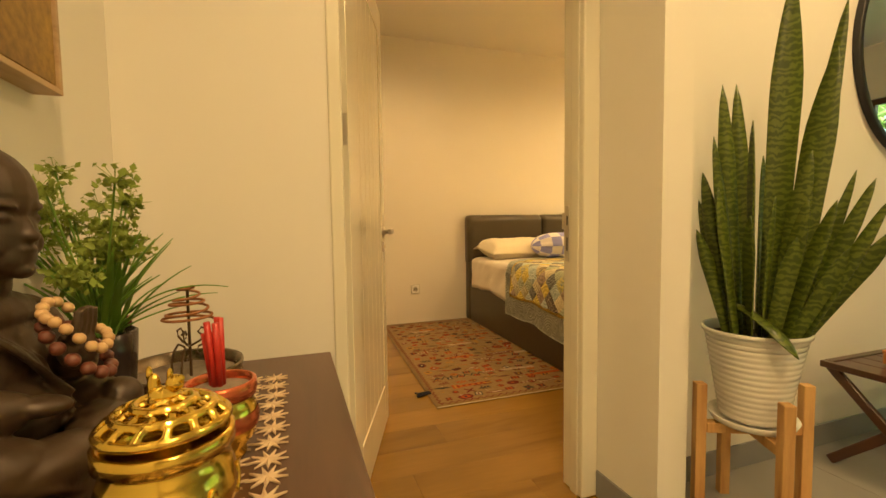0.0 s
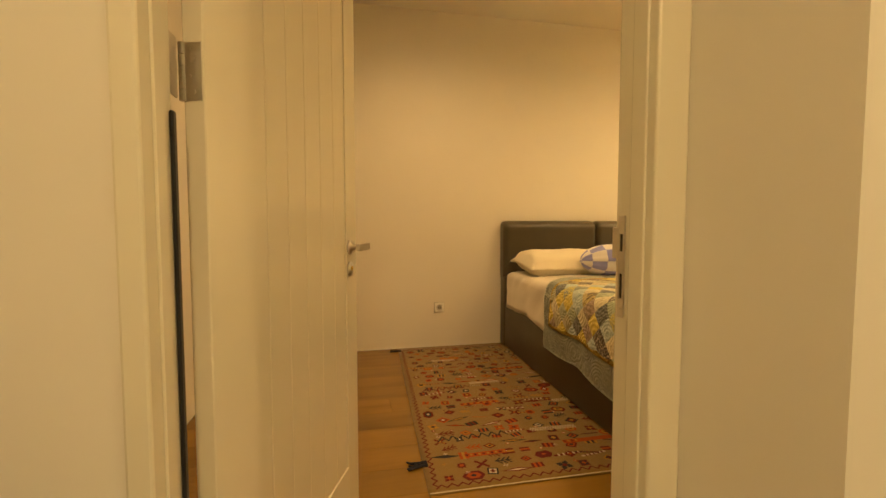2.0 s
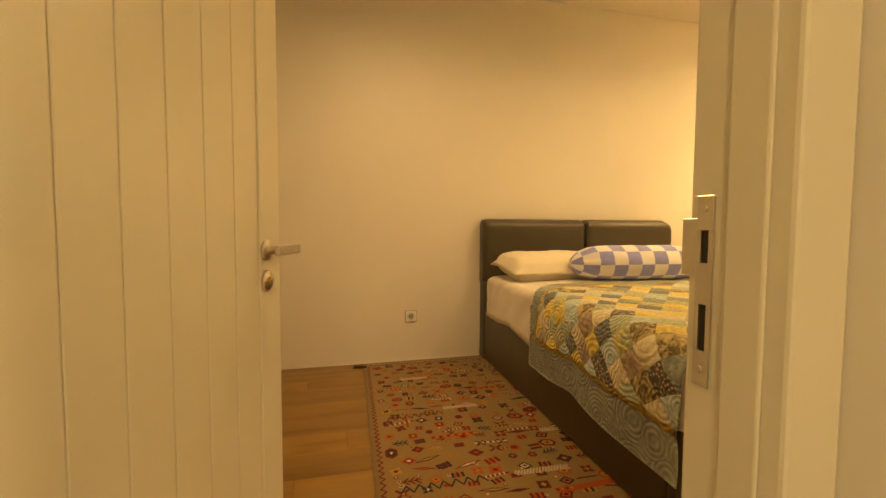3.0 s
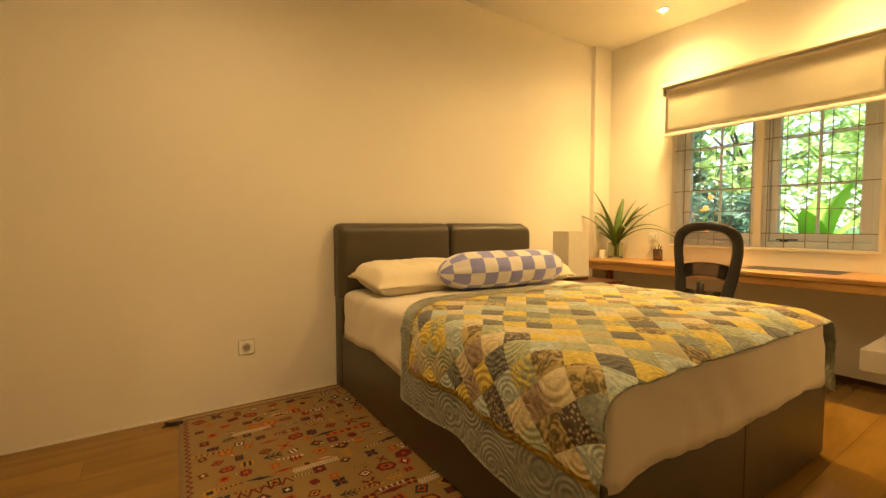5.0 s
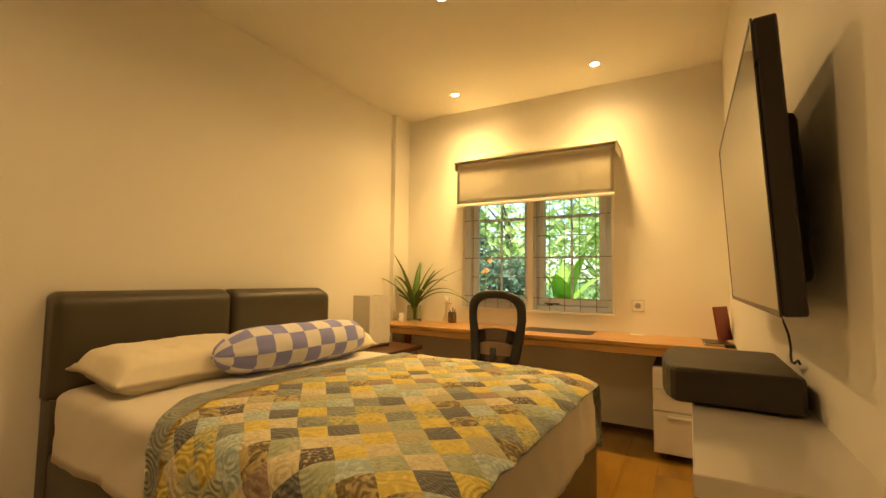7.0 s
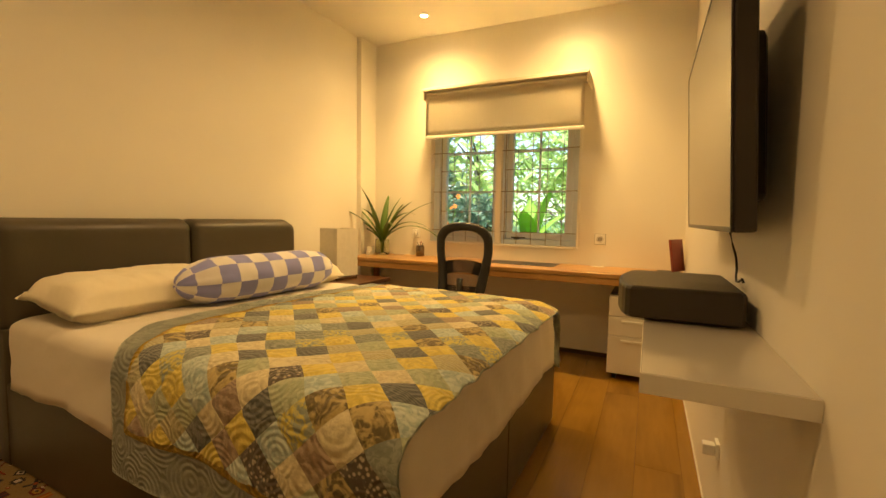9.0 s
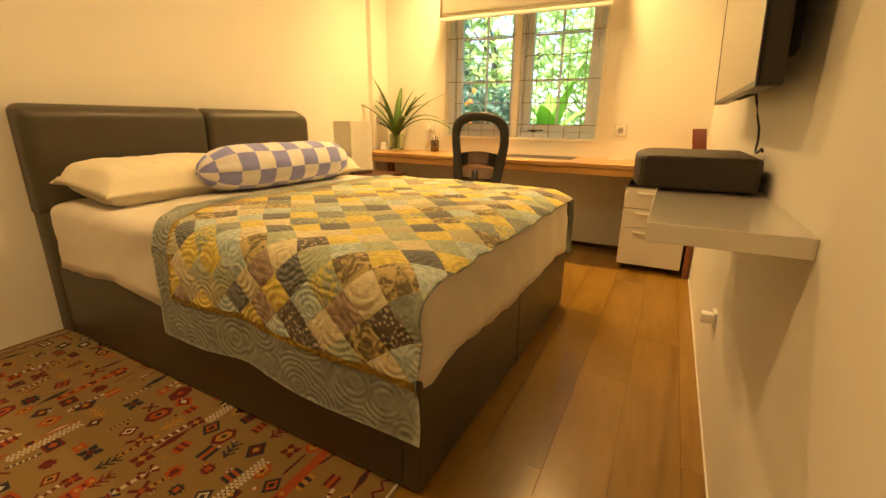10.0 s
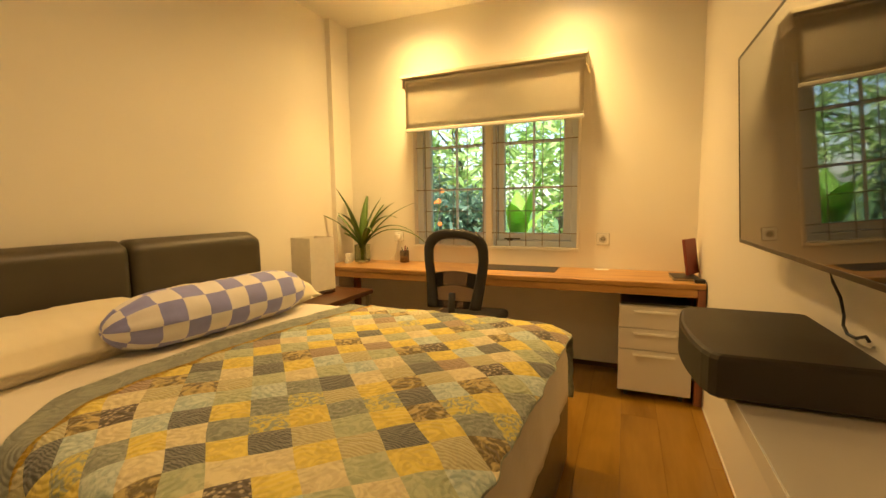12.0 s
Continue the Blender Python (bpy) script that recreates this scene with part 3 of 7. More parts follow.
for a, b, wa, wb, bars in ((WIN_Y0, MID - 0.026, (0.048, 0.064), (0.034, 0.050), (2.787, 2.920, 3.050, 3.180, 3.293)), (MID + 0.026, WIN_Y1, (0.018, 0.030), (0.055, 0.055), (3.404, 3.540, 3.668, 3.795, 3.924))):
    bm = bmesh.new()
    box(bm, (WX + 0.06, a, WIN_Z0), (WX + 0.14, b, WIN_Z0 + 0.045), 0.003, 1)
    box(bm, (WX + 0.06, a, WIN_Z1 - 0.045), (WX + 0.14, b, WIN_Z1), 0.003, 1)
    box(bm, (WX + 0.06, a, WIN_Z0 + 0.045), (WX + 0.14, a + wa[0], WIN_Z1 - 0.045), 0.003, 1)
    box(bm, (WX + 0.06, b - wb[0], WIN_Z0 + 0.045), (WX + 0.14, b, WIN_Z1 - 0.045), 0.003, 1)
    fr = part("window_frame", bm, UPVC, win)
    bm = bmesh.new()
    a2, b2, c2, d2 = a + wa[0] + 0.002, b - wb[0] - 0.002, WIN_Z0 + 0.047, WIN_Z1 - 0.047
    low, sa, sb, s = 0.06, wa[1], wb[1], 0.055
    box(bm, (WX + 0.09, a2, c2), (WX + 0.15, b2, c2 + low), 0.006, 1)
    box(bm, (WX + 0.09, a2, d2 - s), (WX + 0.15, b2, d2), 0.006, 1)
    box(bm, (WX + 0.09, a2, c2 + low), (WX + 0.15, a2 + sa, d2 - s), 0.006, 1)
    box(bm, (WX + 0.09, b2 - sb, c2 + low), (WX + 0.15, b2, d2 - s), 0.006, 1)
    part("sash", bm, UPVC, fr)
    ym = (a2 + sa + b2 - sb) / 2
    bm = bmesh.new()
    box(bm, (WX + 0.118, ym - 0.009, c2 + low), (WX + 0.138, ym + 0.009, d2 - s), 0.003, 1)
    for z in (1.365, 1.725):
        box(bm, (WX + 0.117, a2 + sa, z - 0.009), (WX + 0.139, ym - 0.009, z + 0.009), 0.003, 1)
        box(bm, (WX + 0.117, ym + 0.009, z - 0.009), (WX + 0.139, b2 - sb, z + 0.009), 0.003, 1)
    part("glazing_bar", bm, UPVC, fr)
    bm = bmesh.new()
    box(bm, (WX + 0.125, a2 + sa, c2 + low), (WX + 0.129, b2 - sb, d2 - s))
    pane = part("pane", bm, SEEGLASS, fr, "clear glass pane")
    pane.visible_shadow = False
    # thin round bars on the room side: three from side to side, three short ones between
    bm = bmesh.new()
    for y in bars:
        tube(bm, [(WX + 0.045, y, WIN_Z0 + 0.004), (WX + 0.045, y, WIN_Z1 - 0.004)], 0.0033, 6)
    for z in (1.004, 1.364, 1.726):
        tube(bm, [(WX + 0.038, a, z), (WX + 0.038, b, z)], 0.0036, 6)
    for z in (1.182, 1.555, 1.90):
        tube(bm, [(WX + 0.038, bars[0] - 0.006, z), (WX + 0.038, bars[-1] + 0.006, z)], 0.0036, 6)
    part("security_bar", bm, BARS, win, "thin painted steel security bars")
bm = bmesh.new()
box(bm, (WX + 0.05, 3.165, WIN_Z0 + 0.046), (WX + 0.088, 3.205, WIN_Z0 + 0.058), 0.003)
box(bm, (WX + 0.055, 3.10, WIN_Z0 + 0.056), (WX + 0.07, 3.23, WIN_Z0 + 0.066), 0.003)
part("window_handle", bm, BLACKP, win, "black window stay")

# ---- roller blind ----
BX = 4.565
blind = thing("roller_blind", "cream roller blind half lowered over the bedroom window", "blind", (BX, 3.29, 1.82))
bm = bmesh.new()
box(bm, (BX - 0.04, 2.575, 2.236), (4.768, 4.0, 2.262), 0.004)
part("headboard_rail", bm, BLINDM, blind, "cream timber pelmet board")
bm = bmesh.new()
tube(bm, [(BX + 0.012, 2.60, 2.215), (BX + 0.012, 3.975, 2.215)], 0.017, 16)
part("roller", bm, BLINDM, blind, smooth=True)
bm = bmesh.new()
ny = 40
cols = []
for k in range(ny + 1):
    y = 2.602 + (3.972 - 2.602) * k / ny
    cols.append([bm.verts.new((BX - 0.004 + 0.002 * math.sin(k * 0.9) * (1 - j / 8) + 0.001 * noise.noise((y * 4, j * 0.6, 1)), y, 1.845 + 0.375 * j / 8)) for j in range(9)])
for a, b in zip(cols, cols[1:]):
    for j in range(8):
        bm.faces.new((a[j], a[j + 1], b[j + 1], b[j]))
r = bmesh.ops.solidify(bm, geom=bm.faces[:], thickness=0.0015)
part("cloth", bm, BLINDM, blind, smooth=True)
bm = bmesh.new()
box(bm, (BX - 0.012, 2.598, 1.822), (BX + 0.006, 3.976, 1.848), 0.005)
part("bottom_bar", bm, TRIMW, blind, "cream bottom bar")
for y in (2.577, 3.985):
    bm = bmesh.new()
    box(bm, (BX - 0.02, y, 2.17), (4.768, y + 0.012, 2.236), 0.003)
    part("bracket", bm, BLINDM, blind)
bm = bmesh.new()
for dy in (0.0, 0.022):
    tube(bm, [(BX + 0.03, 2.568 - dy, 2.2), (4.73, 2.56 - dy, 1.9), (4.755, 2.56 - dy, 1.28)], 0.0015, 6)
tube(bm, [(4.755, 2.56, 1.28), (4.756, 2.554, 1.268), (4.756, 2.544, 1.268), (4.755, 2.538, 1.28)], 0.0015, 6)
part("cord", bm, TRIMW, blind, "thin cream pull cord")

# ---- recessed ceiling lamps ----


def downlight(x, y):
    t = thing("downlight", "small round recessed ceiling spotlight, lit warm", "ceiling light", (x, y, CEIL_Z), "recessed ceiling spotlights")
    M = Matrix.Translation((x, y, CEIL_Z))
    bm = bmesh.new()
    lathe(bm, [(0.030, -0.001), (0.045, -0.001), (0.046, -0.004), (0.040, -0.008), (0.031, -0.008), (0.030, -0.001)], 32, M)
    part("trim_ring", bm, TRIMW, t, "white trim ring", True)
    bm = bmesh.new()
    lathe(bm, [(0, -0.004), (0.029, -0.004), (0.029, -0.001), (0, -0.001)], 24, M)
    o = part("lamp", bm, LAMPGLOW, t, "glowing warm lamp")
    o.visible_shadow = False


# the added lamps out of view get a fitting like the others
for x, y in ROOM_LAMPS + HALL_LAMPS:
    downlight(x, y)

# ---- sockets ----


def socket(name, label, at, turn, size=0.082, cover=True):
    """A round two-pin socket in a square plate; local -y is out of the wall."""
    M = pose(*at, 0, 0, turn)
    t = thing(name, label, "wall socket", at)
    bm = bmesh.new()
    h = size / 2
    box(bm, (-h, -0.010, -h), (h, -0.0005, h), 0.003, 2, M)
    part("plate", bm, WHITEP, t)
    # larger grey backing puts the shade line round the plate into colour
    bm = bmesh.new()
    box(bm, (-h - 0.003, -0.004, -h - 0.003), (h + 0.003, -0.0003, h + 0.003), 0.001, 1, M)
    part("back_plate", bm, SOCKETSHADE, t, "grey rim standing in for shade round the plate")
    # grey disc paints the shade of the recess onto the flat plate
    bm = bmesh.new()
    lathe(bm, [(0, 0.0101), (0.0262, 0.0101), (0.0262, 0.0107), (0, 0.0107)], 28, M @ Matrix.Rotation(radians(90), 4, "X"))
    part("socket_recess", bm, SOCKETSHADE, t, "grey disc standing in for the shaded round recess")
    bm = bmesh.new()
    lathe(bm, [(0.0, 0.009), (0.019, 0.009), (0.020, 0.0115), (0.023, 0.0115), (0.024, 0.0098), (0.024, 0.009)], 28, M @ Matrix.Rotation(radians(90), 4, "X"))
    part("socket_ring", bm, WHITEP, t, smooth=True)
    bm = bmesh.new()
    for dx in (-0.0095, 0.0095):
        lathe(bm, [(0, 0), (0.0026, 0), (0.0026, 0.0006), (0, 0.0006)], 10, M @ Matrix.Translation((dx, -0.0102, 0)) @ Matrix.Rotation(radians(90), 4, "X"))
    part("pin_hole", bm, DARKHOLE, t, "dark pin holes")
    return t, M


socket("wall_socket", "cream square power socket on the white wall beside the bed", (1.324, HY, 0.342), 0)
socket("wall_socket", "cream square power socket above the desk", (WX, 2.466, 0.969), -90)
s3, M3 = socket("wall_socket", "cream power socket above the desk with a plug in it", (WX, 4.17, 0.965), -90)
plug = thing("plug", "cream power plug with its cable hanging to the desk", "plug", (WX - 0.02, 4.17, 0.96))
bm = bmesh.new()
box(bm, (-0.018, -0.05, -0.018), (0.018, -0.0105, 0.022), 0.006, 2, M3)
part("plug_body", bm, WHITEP, plug)
bm = bmesh.new()
tube(bm, [(4.725, 4.17, 0.95), (4.722, 4.168, 0.90), (4.728, 4.172, 0.85), (4.722, 4.20, 0.80), (4.70, 4.24, 0.758), (4.68, 4.32, 0.7565), (4.70, 4.40, 0.7565)], 0.003, 8)
part("cable", bm, WHITEP, plug, smooth=True)

stop = thing("door_stop_block", "small white plastic wall block low on the wall", "wall block", (2.726, DY, 0.346))
bm = bmesh.new()
box(bm, (2.69, DY + 0.0005, 0.322), (2.745, DY + 0.012, 0.378), 0.002)
part("base_plate", bm, WHITEP, stop)
bm = bmesh.new()
box(bm, (2.70, DY + 0.012, 0.330), (2.737, DY + 0.05, 0.367), 0.004)
part("block", bm, WHITEP, stop)

# ---- bed ----
B0, B1, BF, BH = 1.820, 3.420, 2.590, 4.665
bed = thing("bed", "double bed with dark brown leather headboard and padded base", "bed", ((B0 + B1) / 2, (BF + BH) / 2, 0.008))
bm = bmesh.new()
box(bm, (B0, BF, 0.0085), (B1, BF + 0.06, 0.375), 0.016, 3)
part("foot_rail", bm, LEATHER, bed, smooth=True)
for a, b in ((B0, B0 + 0.06), (B1 - 0.06, B1)):
    bm = bmesh.new()
    box(bm, (a, BF + 0.055, 0.0085), (b, BH - 0.07, 0.375), 0.014, 3)
    part("side_rail", bm, LEATHER, bed, smooth=True)
bm = bmesh.new()
box(bm, (B0 + 0.05, BF + 0.05, 0.2), (B1 - 0.05, BH - 0.08, 0.305))
part("slat_base", bm, DARKHOLE, bed)
bm = bmesh.new()
tube(bm, [(B0 + 0.003, BH - 0.08, 0.335), (B0 + 0.003, BF + 0.02, 0.335)], 0.0035, 6)
tube(bm, [(B0 + 0.003, BF + 0.075, 0.33), (B0 + 0.003, BF + 0.075, 0.015)], 0.0028, 6)
tube(bm, [(2.62, BF - 0.0005, 0.37), (2.62, BF - 0.0005, 0.012)], 0.002, 6)
part("piping", bm, LEATHER, bed)
bm = bmesh.new()
box(bm, (1.8155, BH - 0.092, 0.0085), (3.477, BH + 0.029, 0.605), 0.008, 2)
part("headboard_base", bm, LEATHER, bed, smooth=True)


def cushion(x0, x1, y0, y1, z0, z1, r_top, puff, r_left, r_right):
    """Padded half of the headboard: rounded front top edge, puffed front."""
    bm = bmesh.new()
    nx, nz = 28, 16
    front, back = [], []
    for j in range(nz + 1):
        v = j / nz
        z = z0 + (z1 - z0) * v
        rf, rb = [], []
        for i in range(nx + 1):
            u = 0.5 - 0.5 * math.cos(math.pi * i / nx)
            edge = min(u, 1 - u) * (x1 - x0)
            rc = r_left if u < 0.5 else r_right
            fall = rc * (1 - math.sqrt(max(0.0, 1 - (max(0.0, rc - edge) / rc) ** 2)))
            fall *= max(0.0, (z - (z1 - 0.16)) / 0.16)
            e = max(0.0, 1 - edge / 0.035)
            top = max(0.0, (z - (z1 - r_top)) / r_top)
            low = max(0.0, 1 - (z - z0) / 0.03)
            x = x0 + (x1 - x0) * u
            wr = 0.0018 * noise.noise((x * 9, z * 5, 3)) + 0.001 * math.sin(x * 90) * max(0, 1 - edge / 0.1)
            y = y0 - puff + puff * e * e + (y1 - y0) * 0.75 * (1 - math.sqrt(max(0, 1 - top * top))) + 0.008 * low * low + wr
            rf.append(bm.verts.new((x, y, z - 0.008 * e * top - fall)))
            rb.append(bm.verts.new((x, y1, z - 0.008 * e * top - fall)))
        front.append(rf)
        back.append(rb)
    for j in range(nz):
        for i in range(nx):
            bm.faces.new((front[j][i], front[j][i + 1], front[j + 1][i + 1], front[j + 1][i]))
            bm.faces.new((back[j][i], back[j + 1][i], back[j + 1][i + 1], back[j][i + 1]))
        bm.faces.new((front[j][0], front[j + 1][0], back[j + 1][0], back[j][0]))
        bm.faces.new((front[j][nx], back[j][nx], back[j + 1][nx], front[j + 1][nx]))
    for i in range(nx):
        bm.faces.new((front[nz][i], front[nz][i + 1], back[nz][i + 1], back[nz][i]))
        bm.faces.new((front[0][i], back[0][i], back[0][i + 1], front[0][i + 1]))
    return bm


for a, b, ra, rb_ in ((1.812, 2.665, 0.03, 0.025), (2.669, 3.478, 0.025, 0.085)):
    part("headboard_cushion", cushion(a, b, BH - 0.06, BH + 0.03, 0.60, 1.083, 0.06, 0.035, ra, rb_), LEATHER, bed, smooth=True)


def rounded_slab(x0, x1, y0, y1, z0, z1, r, puff, seed, ruffle=0.0, n=44):
    """A soft block: rounded at the rim, with shallow folds."""
    bm = bmesh.new()
    cx, cy = (x0 + x1) / 2, (y0 + y1) / 2
    hx, hy = (x1 - x0) / 2, (y1 - y0) / 2
    rings = []
    loop = []
    for q in range(4):
        sx, sy = ((1, 1), (-1, 1), (-1, -1), (1, -1))[q]
        for a in range(7):
            ang = q * math.pi / 2 + a * math.pi / 12
            loop.append((sx * (hx - r) + r * math.cos(ang), sy * (hy - r) + r * math.sin(ang)))
        nx = ((-1, 1), (-1, -1), (1, -1), (1, 1))[q]
        end = (nx[0] * (hx - r) + r * math.cos((q + 1) * math.pi / 2), nx[1] * (hy - r) + r * math.sin((q + 1) * math.pi / 2))
        st = loop[-1]
        for a in range(1, n):
            loop.append((st[0] + (end[0] - st[0]) * a / n, st[1] + (end[1] - st[1]) * a / n))
    er = min(r, 0.055)
    rows = []
    for j in range(7):
        rows.append((0.0, z0 + (z1 - er - z0) * j / 6))
    for j in range(1, 7):
        a = j * math.pi / 12
        rows.append((er * (1 - math.cos(a)), z1 - er + er * math.sin(a)))
    last = er
    for ins in (0.1, 0.2, 0.35, 0.5, 0.62):
        rows.append((ins, z1 + puff * min(1, ins / 0.4)))
    for ins, z in rows:
        ring = []
        for (x, y) in loop:
            fx, fy = (hx - ins) / hx, (hy - ins) / hy
            w = 0.006 * noise.noise((x * 3 + seed, y * 3, z * 4)) + (0.008 - 0.042 * abs(noise.noise((x * 6 + z * 4, y * 6 + z * 4 + seed, z * 1.5)))) * (1 if ins < 0.05 else 0.3) + 0.002 * noise.noise((x * 20, y * 20, z * 8))
            zz = z
            if ruffle and ins == 0 and z < z0 + 0.2:
                q = 1 - (z - z0) / 0.2
                w = w * (1 - q) + q * (0.007 + abs(ruffle * noise.noise((x * 6, y * 6 + seed, 0.3))) + 0.004 * noise.noise((x * 25, y * 25, 1)))
                zz = z + (0.045 * noise.noise((x * 3.5 + 3, y * 3.5, seed)) + 0.01 * noise.noise((x * 14, y * 14, 2))) * q + 0.02 * q
            d = Vector((x, y, 0)).normalized()
            ring.append(bm.verts.new((cx + x * fx + d.x * w, cy + y * fy + d.y * w, zz + (w * 0.7 if ins > 0.05 else 0))))
        rings.append(ring)
    m = len(loop)
    for a, b in zip(rings, rings[1:]):
        for k in range(m):
            bm.faces.new((a[k], a[(k + 1) % m], b[(k + 1) % m], b[k]))
    bm.faces.new(rings[-1])
    bm.faces.new(rings[0][::-1])
    bmesh.ops.triangulate(bm, faces=[f for f in bm.faces if len(f.verts) > 4])
    return bm


mat_ = thing("mattress", "thick mattress in a plain cream fitted sheet on the bed", "mattress", (2.63, 3.6, 0.305))
part("sheet_cover", rounded_slab(B0 - 0.001, B1 + 0.001, BF - 0.001, BH - 0.09, 0.345, 0.655, 0.075, 0.004, 2.0, 0.022), SHEET, mat_, smooth=True)


def pillow(x, y, z, lx, ly, h, rot, name, label, mat, tilt=0.0, seed=0.0):
    t = thing(name, label, "pillow", (x, y, z))
    M = pose(x, y, z + h * 0.42, tilt, 0, rot)
    bm = bmesh.new()
    nu, nv = 34, 24
    grid = {}
    for s in (1, -1):
        for i in range(nu + 1):
            for j in range(nv + 1):
                u, v = 2 * i / nu - 1, 2 * j / nv - 1
                uu, vv = min(1.0, abs(u) / 0.94), min(1.0, abs(v) / 0.91)
                e = (1 - uu ** 9) * (1 - vv ** 3.6)
                flange = max(0.0, (abs(u) - 0.94) / 0.06, (abs(v) - 0.91) / 0.09)
                th = h / 2 * max(0, e) ** 0.5 + 0.0025
                px = u * lx / 2 * (1 - 0.03 * (1 - v * v) * abs(u) ** 3)
                py = v * ly / 2 * (1 - 0.05 * (1 - u * u) * abs(v) ** 3)
                wr = 0.014 * noise.noise((px * 6 + seed, py * 9, s)) * min(1, e * 3) + 0.012 * abs(noise.noise((px * 14, py * 7 + seed, s))) * min(1, e * 4)
                wr += flange * (0.020 * noise.noise((px * 8 + seed, py * 8, 2)) - 0.022) + 0.010 * max(0.0, 0.5 - abs(flange - 0.1)) * noise.noise((px * 30, py * 30, seed))
                if s < 0 and (i in (0, nu) or j in (0, nv)):
                    grid[s, i, j] = grid[1, i, j]
                else:
                    grid[s, i, j] = bm.verts.new(M @ Vector((px, py, s * th + wr)))
        for i in range(nu):
            for j in range(nv):
                try:
                    bm.faces.new((grid[s, i, j], grid[s, i + 1, j], grid[s, i + 1, j + 1], grid[s, i, j + 1])[::s])
                except ValueError:
                    pass
    part("pillow_case", bm, mat, t, smooth=True)
    return t


pillow(2.245, 4.33, 0.668, 0.79, 0.42, 0.18, 3, "pillow", "cream cotton pillow lying against the headboard under the bolster", PILLOW, 8, 1.0)
pillow(3.09, 4.34, 0.668, 0.84, 0.44, 0.165, -3, "pillow", "cream cotton pillow lying against the headboard behind the checked bolster", PILLOW, 9, 5.0)

# checked bolster: a soft roll with gathered ends, in squares of two colours
bolster = thing("bolster", "blue and white checked round bolster on cream pillows", "cushion", (2.80, 4.10, 0.65))
BM = pose(2.785, 4.105, 0.776, 0, 0, -1.5)
L, R = 1.02, 0.123
n1, n2 = 9, 8


def bolster_cell(i, j):
    bm = bmesh.new()
    sub = 5
    g = []
    for a in range(sub + 1):
        row = []
        for b in range(sub + 1):
            s = (i + a / sub) / (n1 + 2)
            q = (j + b / sub) / n2 * math.tau
            x = (s - 0.5) * (L + 0.09)
            end = max(0, (abs(x) - (L / 2 - 0.26)) / 0.275)
            rr = R * max(0.004, 1 - min(1, end) ** 2.4) ** 0.7
            rr *= 1 + 0.05 * noise.noise((x * 8, math.cos(q) * 2, math.sin(q) * 2)) + 0.03 * abs(noise.noise((x * 22, math.cos(q) * 5, math.sin(q) * 5))) + 0.06 * min(1, end * 1.6) * math.sin(q * 11)
            xx = max(-L / 2, min(L / 2, x))
            row.append(bm.verts.new(BM @ Vector((xx, rr * math.cos(q), rr * math.sin(q) * (0.93 if math.sin(q) < 0 else 1)))))
        g.append(row)
    for a in range(sub):
        for b in range(sub):
            bm.faces.new((g[a][b], g[a + 1][b], g[a + 1][b + 1], g[a][b + 1]))
    return bm


for i in range(n1 + 2):
    for j in range(n2):
        part("check_square", bolster_cell(i, j), CHECK_B if (i + j) % 2 else CHECK_W, bolster, "", True)

bm = bmesh.new()
box(bm, (B0 + 0.065, BF + 0.065, 0.306), (B1 - 0.065, BH - 0.095, 0.42), 0.02, 2)
part("mattress_body", bm, SHEET, mat_, "cream mattress side")

# ---- quilt ----
quilt = thing("patchwork_quilt", "patchwork quilt of yellow, grey and blue diamonds on the bed", "quilt", (2.6, 3.2, 0.66))
QT = 0.676
Q_LEFT, Q_RIGHT = B0 - 0.022, B1 + 0.032
Q_W = Q_RIGHT - Q_LEFT
Q_HANG_L, Q_HANG_R = 0.47, 0.36
Q_Y0, Q_Y1 = 2.585, 3.885


